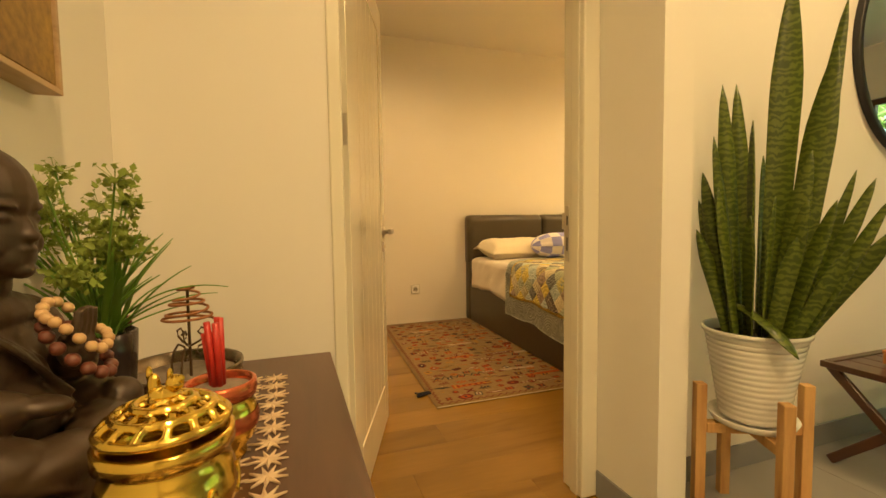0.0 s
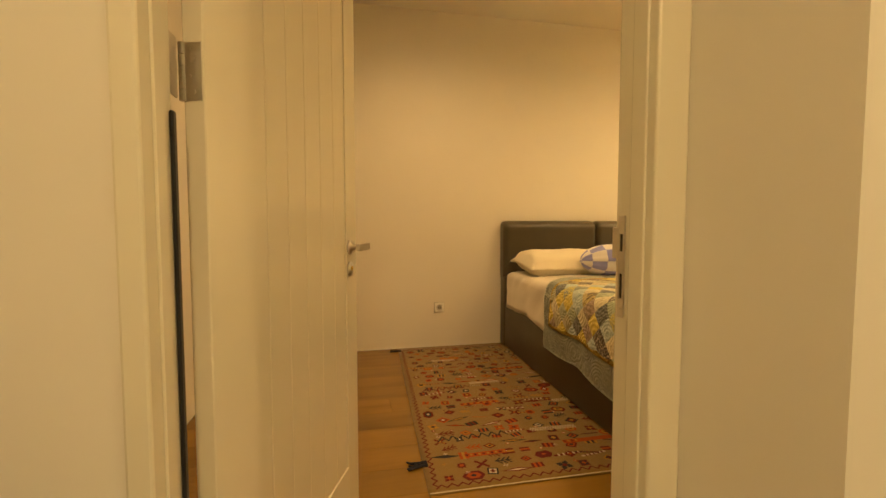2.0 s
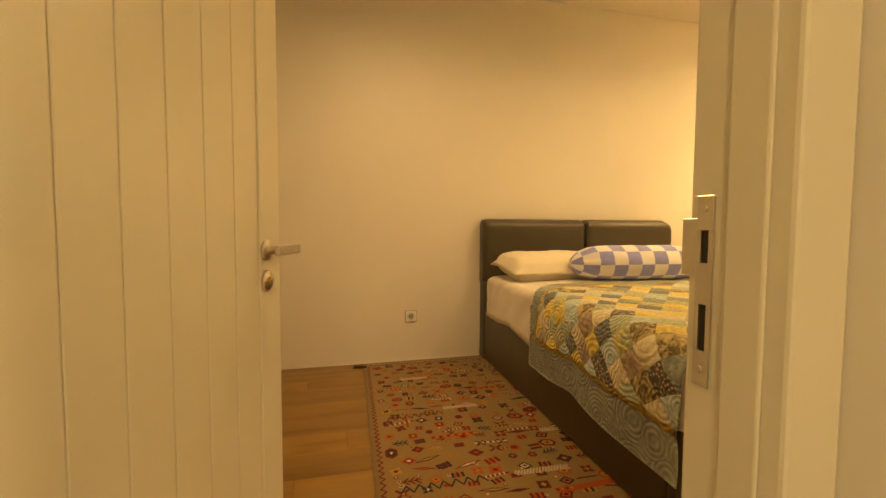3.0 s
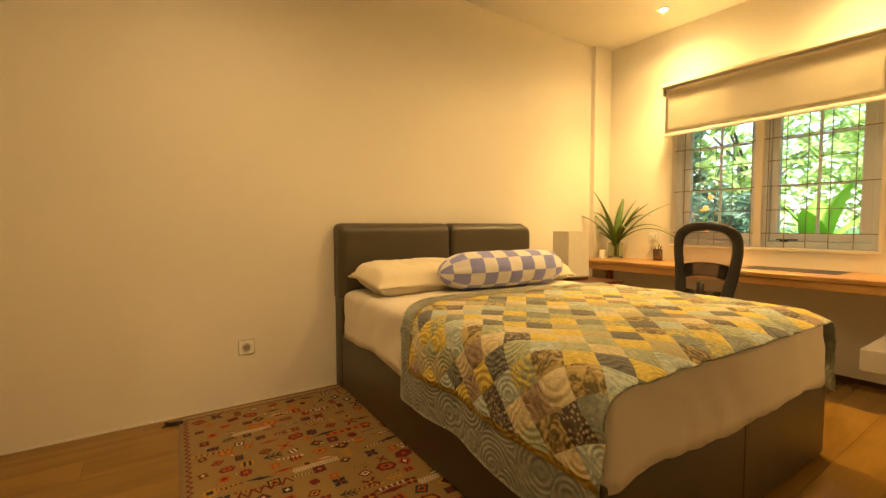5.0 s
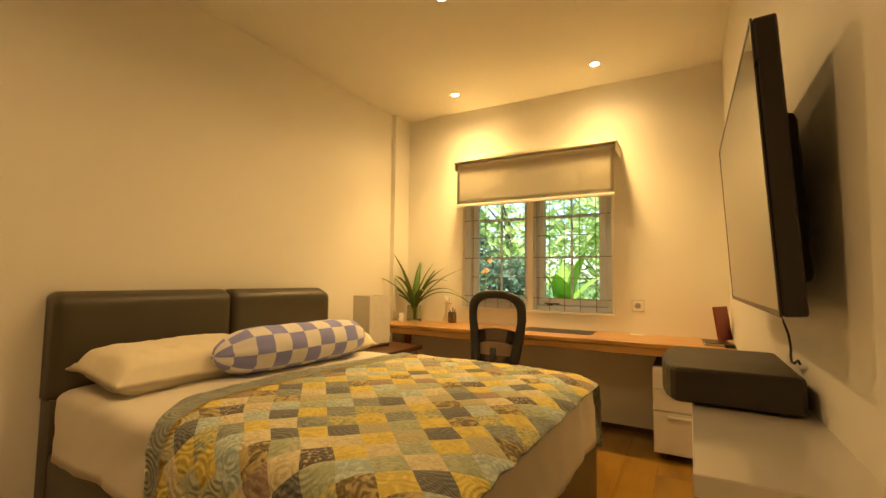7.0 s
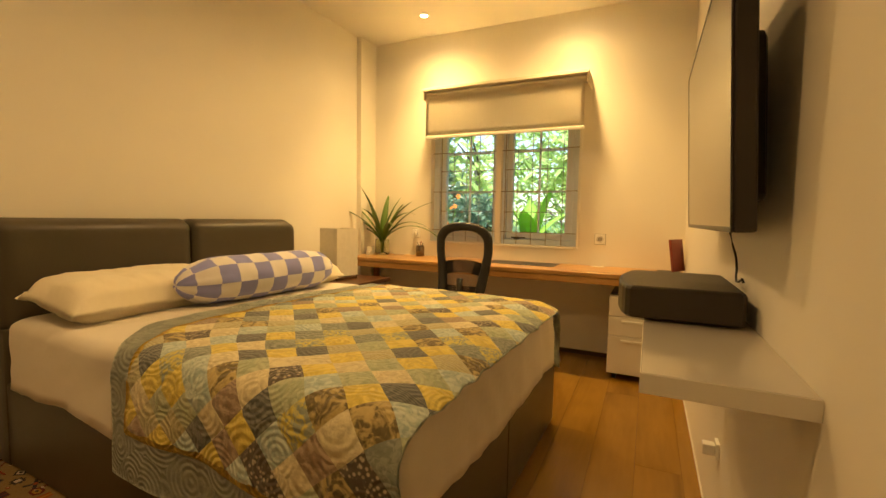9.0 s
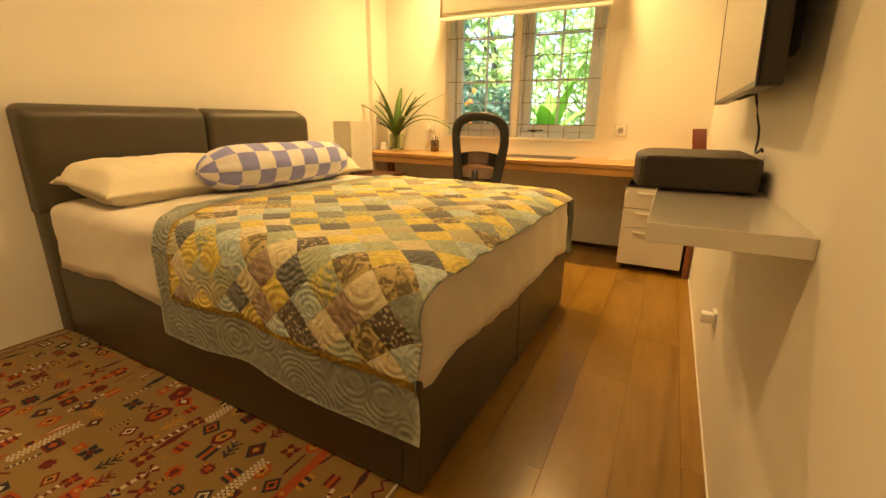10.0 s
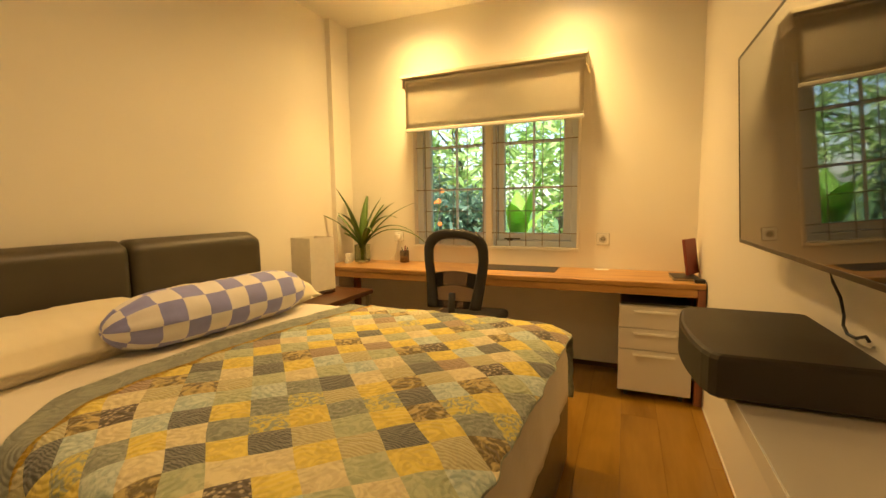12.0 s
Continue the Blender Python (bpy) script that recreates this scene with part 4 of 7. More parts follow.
def drape(u, y, lift=0.0):
    """u: metres across the bed from its left top edge; beyond either edge the cloth hangs."""
    r, a0 = 0.085, 0.066
    f = (y - Q_Y0) / (Q_Y1 - Q_Y0)
    uu = u
    w = 0.006 * noise.noise((u * 4, y * 4, 0.0)) + 0.004 * noise.noise((u * 11, y * 11, 4.0))
    y2 = y
    e = min(uu, Q_W - uu)
    if e >= a0 - r * math.pi / 2:
        x, z, n = Q_LEFT + uu, QT, Vector((0, 0, 1))
        way = -1 if uu < Q_W / 2 else 1
        if e < a0 + 0.02:
            a = max(0.0, (a0 - e) / r)
            x = (Q_LEFT if way < 0 else Q_RIGHT) - way * (r * (1 - math.sin(a)) + max(0.0, e - a0) * (1 + (r - a0 - 0.0) * 0))
            z -= r * (1 - math.cos(a))
            n = Vector((way * math.sin(a), 0, math.cos(a)))
        elif e < 0.25:
            x -= way * (r - a0) * (0.25 - e) / (0.25 - a0 - 0.02)
        drop = max(0.0, 1 - (y - Q_Y0) / 0.16)
        z -= 0.045 * drop ** 2.2
    else:
        d = -e - (r * math.pi / 2 - a0)
        out = 0.006 + 0.010 * math.sin(y * 9 + (0 if uu < 0 else 2)) * min(1, d / 0.2) + 0.02 * d
        x = Q_LEFT - out if uu < 0 else Q_RIGHT + out
        z = QT - r - d
        if uu < 0:
            z += (0.01 + 0.055 * min(1, f * 1.8)) * min(1, d / 0.34) + 0.008 * noise.noise((y * 5, 0, 3))
        z -= 0.045 * max(0.0, 1 - (y - Q_Y0) / 0.16) ** 2.2 * max(0, 1 - d / 0.3)
        n = Vector((-1 if uu < 0 else 1, 0, 0))
    q = max(0.0, min(1.0, 1 - (uu + 0.06) / 0.34))
    side = 1.0 if 0 <= uu <= Q_W else 0.5
    y2 = y
    wave = (0.018 * noise.noise((u * 5, 2.0, 1.0)) + 0.01 * noise.noise((u * 13, 5.0, 1.0))) * max(0.0, 1 - f * 4)
    bulge = 0.05 * math.sin(math.pi * max(0, min(1, uu / Q_W))) - 0.10 * max(0, min(1, (uu / Q_W - 0.55) / 0.45))
    y2 = y + wave - 0.012 * max(0.0, 1 - f * 6) + (bulge - 0.19 * q * q * (3 - 2 * q)) * f * f + 0.01 * noise.noise((u * 3, 0, 7)) * f
    return Vector((x, y2, z)) + n * (w * side + lift)


QU0, QU1 = -Q_HANG_L, Q_W + Q_HANG_R
bm = bmesh.new()
nu, nv = 150, 80
cells = []
for i in range(nu + 1):
    u = QU0 + (QU1 - QU0) * i / nu
    cells.append([bm.verts.new(drape(u, Q_Y0 + (Q_Y1 - Q_Y0) * j / nv)) for j in range(nv + 1)])
for a, b in zip(cells, cells[1:]):
    for j in range(nv):
        bm.faces.new((a[j], b[j], b[j + 1], a[j + 1]))
bmesh.ops.solidify(bm, geom=bm.faces[:], thickness=0.007)
part("border", bm, QBORDER, quilt, "grey-green quilted border", True)

IN_U0, IN_U1, IN_Y0, IN_Y1 = QU0 + 0.19, QU1 - 0.15, Q_Y0 + 0.002, Q_Y1 - 0.15
SIDE = 0.0995
QU, QY = -0.058, 2.744
# the patches of the near corner in their order, a letter for each cloth; dots are free
LETTERS = "YSPTFODEAKR"
ROWS = {-3: ".........P.....", -2: "..P.F.T.K...S..", -1: ".T.K.R.P.Y.T.A.", 0: "..D.T.O.S.R.P.Y", 1: ".A.F.F.A.T.F.P.", 2: "..P.Y.P.K.A.T..", 3: ".S.S.A.Y.T.S...", 4: "..Y.T.........."}
rng = random.Random(11)
ca = math.sqrt(0.5)
sub = 6
prev = {}
for i in range(-24, 34):
    for j in range(-34, 30):
        mid = ((i - j) * SIDE * ca + QU, (i + j) * SIDE * ca + QY)
        if not (IN_U0 - SIDE < mid[0] < IN_U1 + SIDE and IN_Y0 - SIDE < mid[1] < IN_Y1 + SIDE):
            continue
        near = (prev.get((i - 1, j)), prev.get((i, j - 1)), prev.get((i - 1, j + 1)))
        dark = any(k in (1, 9) for k in near)
        choice = rng.choice([k for k in (0, 0, 0, 1, 1, 9, 2, 2, 3, 3, 3, 4, 5, 6, 6, 7, 7, 8, 8, 8, 10) if k not in near[:2] and not (dark and k in (1, 9))])
        letter = ROWS.get(i - j, "")[i + j + 4:i + j + 5] if i + j >= -4 else ""
        if letter not in ("", "."):
            choice = LETTERS.index(letter)
        prev[i, j] = choice
        bm = bmesh.new()
        g = {}
        for a in range(sub + 1):
            for b in range(sub + 1):
                p, q = i + a / sub, j + b / sub
                u = min(max((p - q) * SIDE * ca + QU, IN_U0), IN_U1)
                y = min(max((p + q) * SIDE * ca + QY - SIDE * ca, IN_Y0), IN_Y1)
                ed = min(a, sub - a, b, sub - b) / sub
                puff = 0.004 * min(1, ed * 4) ** 0.6 - 0.0002
                g[a, b] = (u, y, puff)
        made = {}
        for a in range(sub):
            for b in range(sub):
                quad = [(a, b), (a + 1, b), (a + 1, b + 1), (a, b + 1)]
                if len({(round(g[k][0], 5), round(g[k][1], 5)) for k in quad}) < 3:
                    continue
                us, ys = [g[k][0] for k in quad], [g[k][1] for k in quad]
                if max(us) - min(us) < 1e-4 or max(ys) - min(ys) < 1e-4:
                    continue
                for k in quad:
                    if k not in made:
                        made[k] = bm.verts.new(drape(g[k][0], g[k][1], 0.0012 + g[k][2]))
                bm.faces.new([made[k] for k in quad])
        if len(bm.faces) < 3:
            bm.free()
            continue
        bmesh.ops.remove_doubles(bm, verts=bm.verts[:], dist=0.0002)
        part("patch", bm, QCLOTHS[choice], quilt, "", True)


def strip(points, w, lift, mat, name, label):
    bm = bmesh.new()
    rows = []
    for k, (u, y) in enumerate(points):
        a, b = points[max(0, k - 1)], points[min(len(points) - 1, k + 1)]
        du, dy = b[0] - a[0], b[1] - a[1]
        ln = math.hypot(du, dy) or 1
        nu_, ny_ = -dy / ln, du / ln
        rows.append([bm.verts.new(drape(u + nu_ * w * s, y + ny_ * w * s, lift + (0.002 if s == 0 else -0.002))) for s in (-0.5, 0, 0.5)])
    for a, b in zip(rows, rows[1:]):
        for k in range(2):
            bm.faces.new((a[k], a[k + 1], b[k + 1], b[k]))
    bmesh.ops.solidify(bm, geom=bm.faces[:], thickness=0.002)
    part(name, bm, mat, quilt, label, True)


def line(a, b, n):
    return [(a[0] + (b[0] - a[0]) * k / n, a[1] + (b[1] - a[1]) * k / n) for k in range(n + 1)]


strip(line((IN_U0, IN_Y0), (IN_U0, IN_Y1), 60), 0.028, 0.005, QBIND, "binding_strip", "mustard inner strip")
strip(line((IN_U0, IN_Y1), (IN_U1, IN_Y1), 90), 0.028, 0.005, QBIND, "binding_strip", "mustard inner strip")
strip(line((IN_U1, IN_Y0), (IN_U1, IN_Y1), 60), 0.028, 0.005, QBIND, "binding_strip", "mustard inner strip")

# the bed and all that lies on it stand a little askew
ASKEW = Matrix.Translation((B0, BF, 0)) @ Matrix.Rotation(radians(-1.6), 4, "Z") @ Matrix.Translation((-B0, -BF, 0))
for ob in [o for o in scene.collection.objects if o.parent is None and o.name.split(".")[0] in ("bed", "mattress", "pillow", "bolster", "patchwork_quilt")]:
    ob.matrix_basis = ASKEW @ ob.matrix_basis
# ---- bedside table with paper lamp ----
ns = thing("nightstand", "low dark wooden bedside table with steel legs beside the bed", "bedside table", (3.88, 4.38, 0))
bm = bmesh.new()
box(bm, (3.58, 4.10, 0.565), (4.20, 4.64, 0.60), 0.004)
part("tabletop", bm, DARKWOOD, ns)
bm = bmesh.new()
box(bm, (3.60, 4.12, 0.22), (4.18, 4.62, 0.245), 0.003)
part("shelf", bm, DARKWOOD, ns)
for x, y in ((3.61, 4.13), (4.17, 4.13), (3.61, 4.61), (4.17, 4.61)):
    bm = bmesh.new()
    box(bm, (x - 0.015, y - 0.015, 0), (x + 0.015, y + 0.015, 0.565), 0.002)
    part("leg", bm, STEEL, ns, "steel leg")

lamp = thing("table_lamp", "square white rice paper table lamp, unlit, on the bedside table", "table lamp", (3.93, 4.44, 0.60))
LM = pose(3.915, 4.43, 0.60, 0, 0, -12)
bm = bmesh.new()
s = 0.108
for k in range(4):
    A = LM @ Matrix.Rotation(k * math.pi / 2, 4, "Z")
    n = 10
    g = [[bm.verts.new(A @ Vector((-s + 2 * s * i / n, -s - 0.0015 * noise.noise((i * 0.7, j * 0.7, k * 3.0)), 0.03 + 0.385 * j / 14))) for j in range(15)] for i in range(n + 1)]
    for a, b in zip(g, g[1:]):
        for j in range(14):
            bm.faces.new((a[j], b[j], b[j + 1], a[j + 1]))
bmesh.ops.remove_doubles(bm, verts=bm.verts[:], dist=0.003)
bmesh.ops.solidify(bm, geom=bm.faces[:], thickness=0.001)
part("shade", bm, PAPER, lamp, "white rice paper shade")
bm = bmesh.new()
for sx in (-1, 1):
    for sy in (-1, 1):
        box(bm, (sx * (s - 0.006) - 0.003, sy * (s - 0.006) - 0.003, 0), (sx * (s - 0.006) + 0.003, sy * (s - 0.006) + 0.003, 0.40), 0.001, 1, LM)
box(bm, (-s + 0.004, -s + 0.004, 0.004), (s - 0.004, s - 0.004, 0.016), 0.002, 1, LM)
part("frame", bm, DARKWOOD, lamp, "dark wooden frame")
bm = bmesh.new()
lathe(bm, [(0.0, 0.016), (0.02, 0.016), (0.02, 0.08), (0.012, 0.1), (0.03, 0.15), (0.02, 0.19), (0, 0.2)], 16, LM)
part("bulb", bm, WHITEP, lamp, "white bulb")

# ---- desk along the window ----
DZ = 0.75
desk = thing("desk", "long honey coloured wooden desk along the window wall", "desk", (4.5, 3.2, 0))
bm = bmesh.new()
box(bm, (4.262, 1.862, DZ - 0.035), (4.768, 4.63, DZ), 0.007, 3)
part("tabletop", bm, DESKWOOD, desk)
bm = bmesh.new()
box(bm, (4.272, 1.91, DZ - 0.085), (4.30, 4.63, DZ - 0.036), 0.003)
part("apron", bm, DESKWOOD, desk)
for y in (1.864, 4.585):
    bm = bmesh.new()
    box(bm, (4.266, y, 0), (4.32, y + 0.044, DZ - 0.036), 0.004)
    part("leg", bm, DESKLEG, desk, "reddish wooden leg")
    bm = bmesh.new()
    box(bm, (4.71, y, 0), (4.765, y + 0.044, DZ - 0.036), 0.004)
    part("leg", bm, DESKLEG, desk, "reddish wooden leg")

cab = thing("drawer_cabinet", "white three drawer office cabinet on castors under the desk", "drawer cabinet", (4.45, 2.13, 0))
CY0, CY1 = 1.925, 2.338
bm = bmesh.new()
box(bm, (4.285, CY0, 0.045), (4.72, CY1, 0.60), 0.004)
part("body", bm, LAMINATE, cab)
bm = bmesh.new()
box(bm, (4.275, CY0 + 0.01, 0.6005), (4.70, CY1 - 0.01, 0.612), 0.003)
part("top_panel", bm, BLACKP, cab, "dark top panel")
for a, b in ((0.045, 0.312), (0.317, 0.450), (0.455, 0.59)):
    bm = bmesh.new()
    box(bm, (4.268, CY0, a), (4.284, CY1, b), 0.002)
    d = part("drawer_front", bm, GREYLAM, cab)
    bm = bmesh.new()
    box(bm, (4.252, CY0 + 0.09, b - 0.035), (4.268, CY1 - 0.085, b - 0.022), 0.002)
    part("handle", bm, WHITEP, d, "slim pale bar handle")
for x in (4.31, 4.67):
    for y in (CY0 + 0.05, CY1 - 0.05):
        bm = bmesh.new()
        lathe(bm, [(0, -0.012), (0.021, -0.012), (0.0215, 0), (0.021, 0.012), (0, 0.012)], 16, Matrix.Translation((x, y, 0.0215)) @ Matrix.Rotation(math.pi / 2, 4, "X"))
        box(bm, (x - 0.012, y - 0.016, 0.022), (x + 0.012, y + 0.016, 0.045), 0.002, 1)
        part("castor", bm, BLACKP, cab, "black castor")

# ---- office chair ----
CX, CY = 4.07, 3.285
chair = thing("office_chair", "black mesh backed office chair pushed under the desk", "office chair", (CX, CY, 0))
CM = pose(CX - 0.22, CY, 0, 0, 0, 1)


def bend(z):
    return -0.055 * ((z - 0.85) / 0.3) ** 2 + 0.04 * (z - 0.6)


def side_width(z, foot, top):
    return foot + (top - foot) * min(1.0, max(0.0, (z - 0.60) / 0.28))


def back_arch(n, foot, top, crown):
    """Half outline widths follow the height; the crown is a flattened arch."""
    spring = crown - top * 0.72
    pts = []
    for k in range(n + 1):
        t = k / n
        if t < 0.3:
            z = 0.60 + (spring - 0.60) * t / 0.3
            pts.append((-side_width(z, foot, top), z))
        elif t > 0.7:
            z = 0.60 + (spring - 0.60) * (1 - t) / 0.3
            pts.append((side_width(z, foot, top), z))
        else:
            a = math.pi * (1 - (t - 0.3) / 0.4)
            pts.append((top * math.copysign(abs(math.cos(a)) ** 0.8, math.cos(a)), spring + (crown - spring) * abs(math.sin(a)) ** 0.8))
    return pts


bm = bmesh.new()
outer, inner = back_arch(48, 0.176, 0.212, 1.090), back_arch(48, 0.100, 0.148, 1.032)
rows = []
for (yo, zo), (yi, zi) in zip(outer, inner):
    ring = []
    for q, dx in ((0.0, 0.0), (0.14, -0.017), (0.5, -0.023), (0.86, -0.017), (1.0, 0.0), (0.86, 0.015), (0.14, 0.015)):
        y, z = yo + (yi - yo) * q, zo + (zi - zo) * q
        ring.append(bm.verts.new(CM @ Vector((bend(z) + dx, y, z))))
    rows.append(ring)
for a, b in zip(rows, rows[1:]):
    for k in range(7):
        q = (k + 1) % 7
        bm.faces.new((a[k], a[q], b[q], b[k]))
bm.faces.new(rows[0][::-1])
bm.faces.new(rows[-1])
fr = part("back_frame", bm, BLACKP, chair, "black plastic back frame", True)
for nm, za, zb, arc in (("lumbar_bar", 0.715, 0.805, 0.022), ("foot_bar", 0.60, 0.645, 0.0)):
    bm = bmesh.new()
    g = []
    for j in range(7):
        row_ = []
        for i in range(13):
            q = 2 * i / 12 - 1
            z = za + (zb - za) * j / 6 + arc * (1 - q * q)
            hw = side_width(z, 0.100, 0.148) + 0.012
            row_.append(bm.verts.new(CM @ Vector((bend(z) - 0.006 * (1 - q * q), q * hw, z))))
        g.append(row_)
    for a, b in zip(g, g[1:]):
        for i in range(12):
            bm.faces.new((a[i], a[i + 1], b[i + 1], b[i]))
    bmesh.ops.solidify(bm, geom=bm.faces[:], thickness=0.016)
    part(nm, bm, BLACKP, chair, "black plastic lumbar bar" if arc else "", True)


def mesh_cloth(name):
    m = material(name, (0.26, 0.17, 0.13), 0.7, vary=0.1)
    n, l = m.node_tree.nodes, m.node_tree.links
    out, b = n["Material Output"], n["Principled BSDF"]
    tr, mx = n.new("ShaderNodeBsdfTransparent"), n.new("ShaderNodeMixShader")
    mx.inputs[0].default_value = 0.5
    l.new(tr.outputs[0], mx.inputs[1])
    l.new(b.outputs[0], mx.inputs[2])
    l.new(mx.outputs[0], out.inputs[0])
    return m


MESH = mesh_cloth("sheer_black_mesh")
bm = bmesh.new()
ol = back_arch(40, 0.108, 0.156, 1.040)
half = [(y, z) for y, z in ol]
g = []
for k in range(21):
    a, b = half[k], half[40 - k]
    g.append([bm.verts.new(CM @ Vector((bend(a[1]) + 0.004 - 0.012 * (1 - (2 * i / 10 - 1) ** 2), a[0] + (b[0] - a[0]) * i / 10, a[1] + (b[1] - a[1]) * i / 10))) for i in range(11)])
for a, b in zip(g[:-1], g[1:-1] + g[-1:]):
    for i in range(10):
        bm.faces.new((a[i], a[i + 1], b[i + 1], b[i]))
bmesh.ops.remove_doubles(bm, verts=bm.verts[:], dist=0.0005)
part("back_mesh", bm, MESH, chair, "sheer black mesh panel", True)
bm = bmesh.new()
tube(bm, [CM @ Vector(p) for p in ((-0.06, 0, 0.70), (-0.07, 0, 0.58), (-0.03, 0, 0.47), (0.08, 0, 0.425), (0.2, 0, 0.42))], 0.022, 10)
part("spine", bm, BLACKP, chair, smooth=True)
bm = bmesh.new()
box(bm, (0.0, -0.235, 0.435), (0.46, 0.235, 0.505), 0.032, 4, CM)
part("seat", bm, BLACKP, chair, "black fabric seat", True)
bm = bmesh.new()
lathe(bm, [(0, 0.09), (0.03, 0.09), (0.03, 0.25), (0.018, 0.252), (0.018, 0.43), (0, 0.43)], 18, CM @ Matrix.Translation((0.22, 0, 0)))
part("gas_lift", bm, BLACKP, chair, smooth=True)
for k in range(5):
    a = k * math.tau / 5 + 0.3
    bm = bmesh.new()
    c = Vector((0.22, 0, 0))
    e = c + Vector((math.cos(a) * 0.28, math.sin(a) * 0.28, 0))
    tube(bm, [CM @ (c + Vector((0, 0, 0.105))), CM @ ((c + e) / 2 + Vector((0, 0, 0.095))), CM @ (e + Vector((0, 0, 0.07)))], 0.02, 8, taper=lambda t: 1.2 - 0.5 * t)
    leg = part("base_arm", bm, BLACKP, chair, smooth=True)
    bm = bmesh.new()
    for s in (-0.014, 0.014):
        lathe(bm, [(0, -0.009), (0.027, -0.009), (0.028, 0), (0.027, 0.009), (0, 0.009)], 16, CM @ Matrix.Translation((e.x, e.y + s, 0.028)) @ Matrix.Rotation(math.pi / 2, 4, "X"))
    tube(bm, [CM @ (e + Vector((0, 0, 0.028))), CM @ (e + Vector((0, 0, 0.07)))], 0.008, 8)
    part("castor", bm, BLACKP, leg)

# ---- on the desk ----
pm = thing("desk_mat", "thin dark grey desk mat on the wooden desk", "desk mat", (4.6, 3.05, DZ))
bm = bmesh.new()
box(bm, (4.46, 2.77, DZ + 0.0005), (4.73, 3.33, DZ + 0.004), 0.0015, 1)
part("mat_sheet", bm, BLACKP, pm)

cup = thing("pen_holder", "dark metal pen pot with pens on the desk", "pen holder", (4.67, 4.07, DZ))
PC = Matrix.Translation((4.67, 4.07, DZ + 0.0005))
bm = bmesh.new()
lathe(bm, [(0, 0), (0.038, 0), (0.040, 0.003), (0.040, 0.098), (0.0385, 0.1), (0.037, 0.098), (0.037, 0.004), (0, 0.004)], 28, PC)
part("pot", bm, SILVER, cup, smooth=True)
for k, (a, h, r) in enumerate(((0.3, 0.135, 0.0035), (1.5, 0.15, 0.004), (2.6, 0.13, 0.0035), (4.0, 0.145, 0.004), (5.2, 0.128, 0.005))):
    bm = bmesh.new()
    tube(bm, [PC @ Vector((-0.015 * math.cos(a), -0.015 * math.sin(a), 0.006)), PC @ Vector((0.028 * math.cos(a), 0.028 * math.sin(a), h))], r, 8)
    part("pen", bm, (BLACKP, WHITEP, BLACKP, REDBOX, BLACKP)[k], cup, ("black pen", "white pen", "black pen", "dark red pen", "black pen")[k])

vase = thing("glass_vase", "clear square glass vase of water with long leaves on the desk", "vase with plant", (4.60, 4.47, DZ))
VM = pose(4.60, 4.45, DZ + 0.0005, 0, 0, 10)
bm = bmesh.new()
box(bm, (-0.052, -0.052, 0), (0.052, 0.052, 0.018), 0.003, 2, VM)
for k in range(4):
    box(bm, (-0.052, -0.052, 0.018), (0.046, -0.046, 0.15), 0.002, 1, VM @ Matrix.Rotation(k * math.pi / 2, 4, "Z"))
part("vase_glass", bm, VASEGLASS, vase)
bm = bmesh.new()
lathe(bm, [(0, 0.02), (0.016, 0.02), (0.018, 0.09), (0.014, 0.15), (0, 0.15)], 14, VM)
stem = part("stem", bm, UMBEL, vase, "yellow-green stem base", True)
rng = random.Random(5)
leaves = [(-1.72, 0.34, 0.55, 1.15), (1.45, 0.40, 0.75, 1.35), (1.75, 0.30, 0.35, 0.55), (0.2, 0.27, 0.08, 0.3), (2.6, 0.29, 0.12, 0.3), (-1.45, 0.33, 0.5, 0.5), (-1.65, 0.27, 0.32, 0.5), (1.3, 0.25, 0.15, 0.35), (-0.6, 0.26, 0.2, 0.4), (3.3, 0.30, 0.45, 0.7), (-2.4, 0.33, 0.62, 1.0), (4.2, 0.36, 0.5, 0.9), (0.9, 0.28, 0.4, 0.6), (-1.6, 0.39, 0.70, 1.25), (2.2, 0.31, 0.5, 0.6), (1.6, 0.33, 0.6, 0.75), (-1.2, 0.24, 0.1, 0.3)]
for h, ln, lean, droop in leaves:
    bm = bmesh.new()
    b = VM @ Vector((rng.uniform(-0.01, 0.01), rng.uniform(-0.01, 0.01), 0.12))
    blade(bm, b, h, ln * (2.0 if lean < 0.45 else 1.95), 0.072 if lean < 0.2 else 0.034, lean * 0.95 + 0.06, droop * 1.3 + 0.15, 0.2, 12, rng.uniform(-0.3, 0.3), 0.0008)
    part("leaf", bm, DRACAENA, vase, smooth=True)

clutter = thing("small_clock", "small white bedside clock on the desk near the vase", "clock", (4.55, 4.555, DZ))
bm = bmesh.new()
box(bm, (4.53, 4.53, DZ + 0.0005), (4.58, 4.585, DZ + 0.075), 0.006, 2)
part("clock_case", bm, WHITEP, clutter)
clutter = thing("charger", "small white charger block on the desk", "charger", (4.50, 4.54, DZ))
bm = bmesh.new()
box(bm, (4.44, 4.49, DZ + 0.0005), (4.50, 4.53, DZ + 0.035), 0.006, 2)
part("charger_case", bm, WHITEP, clutter)

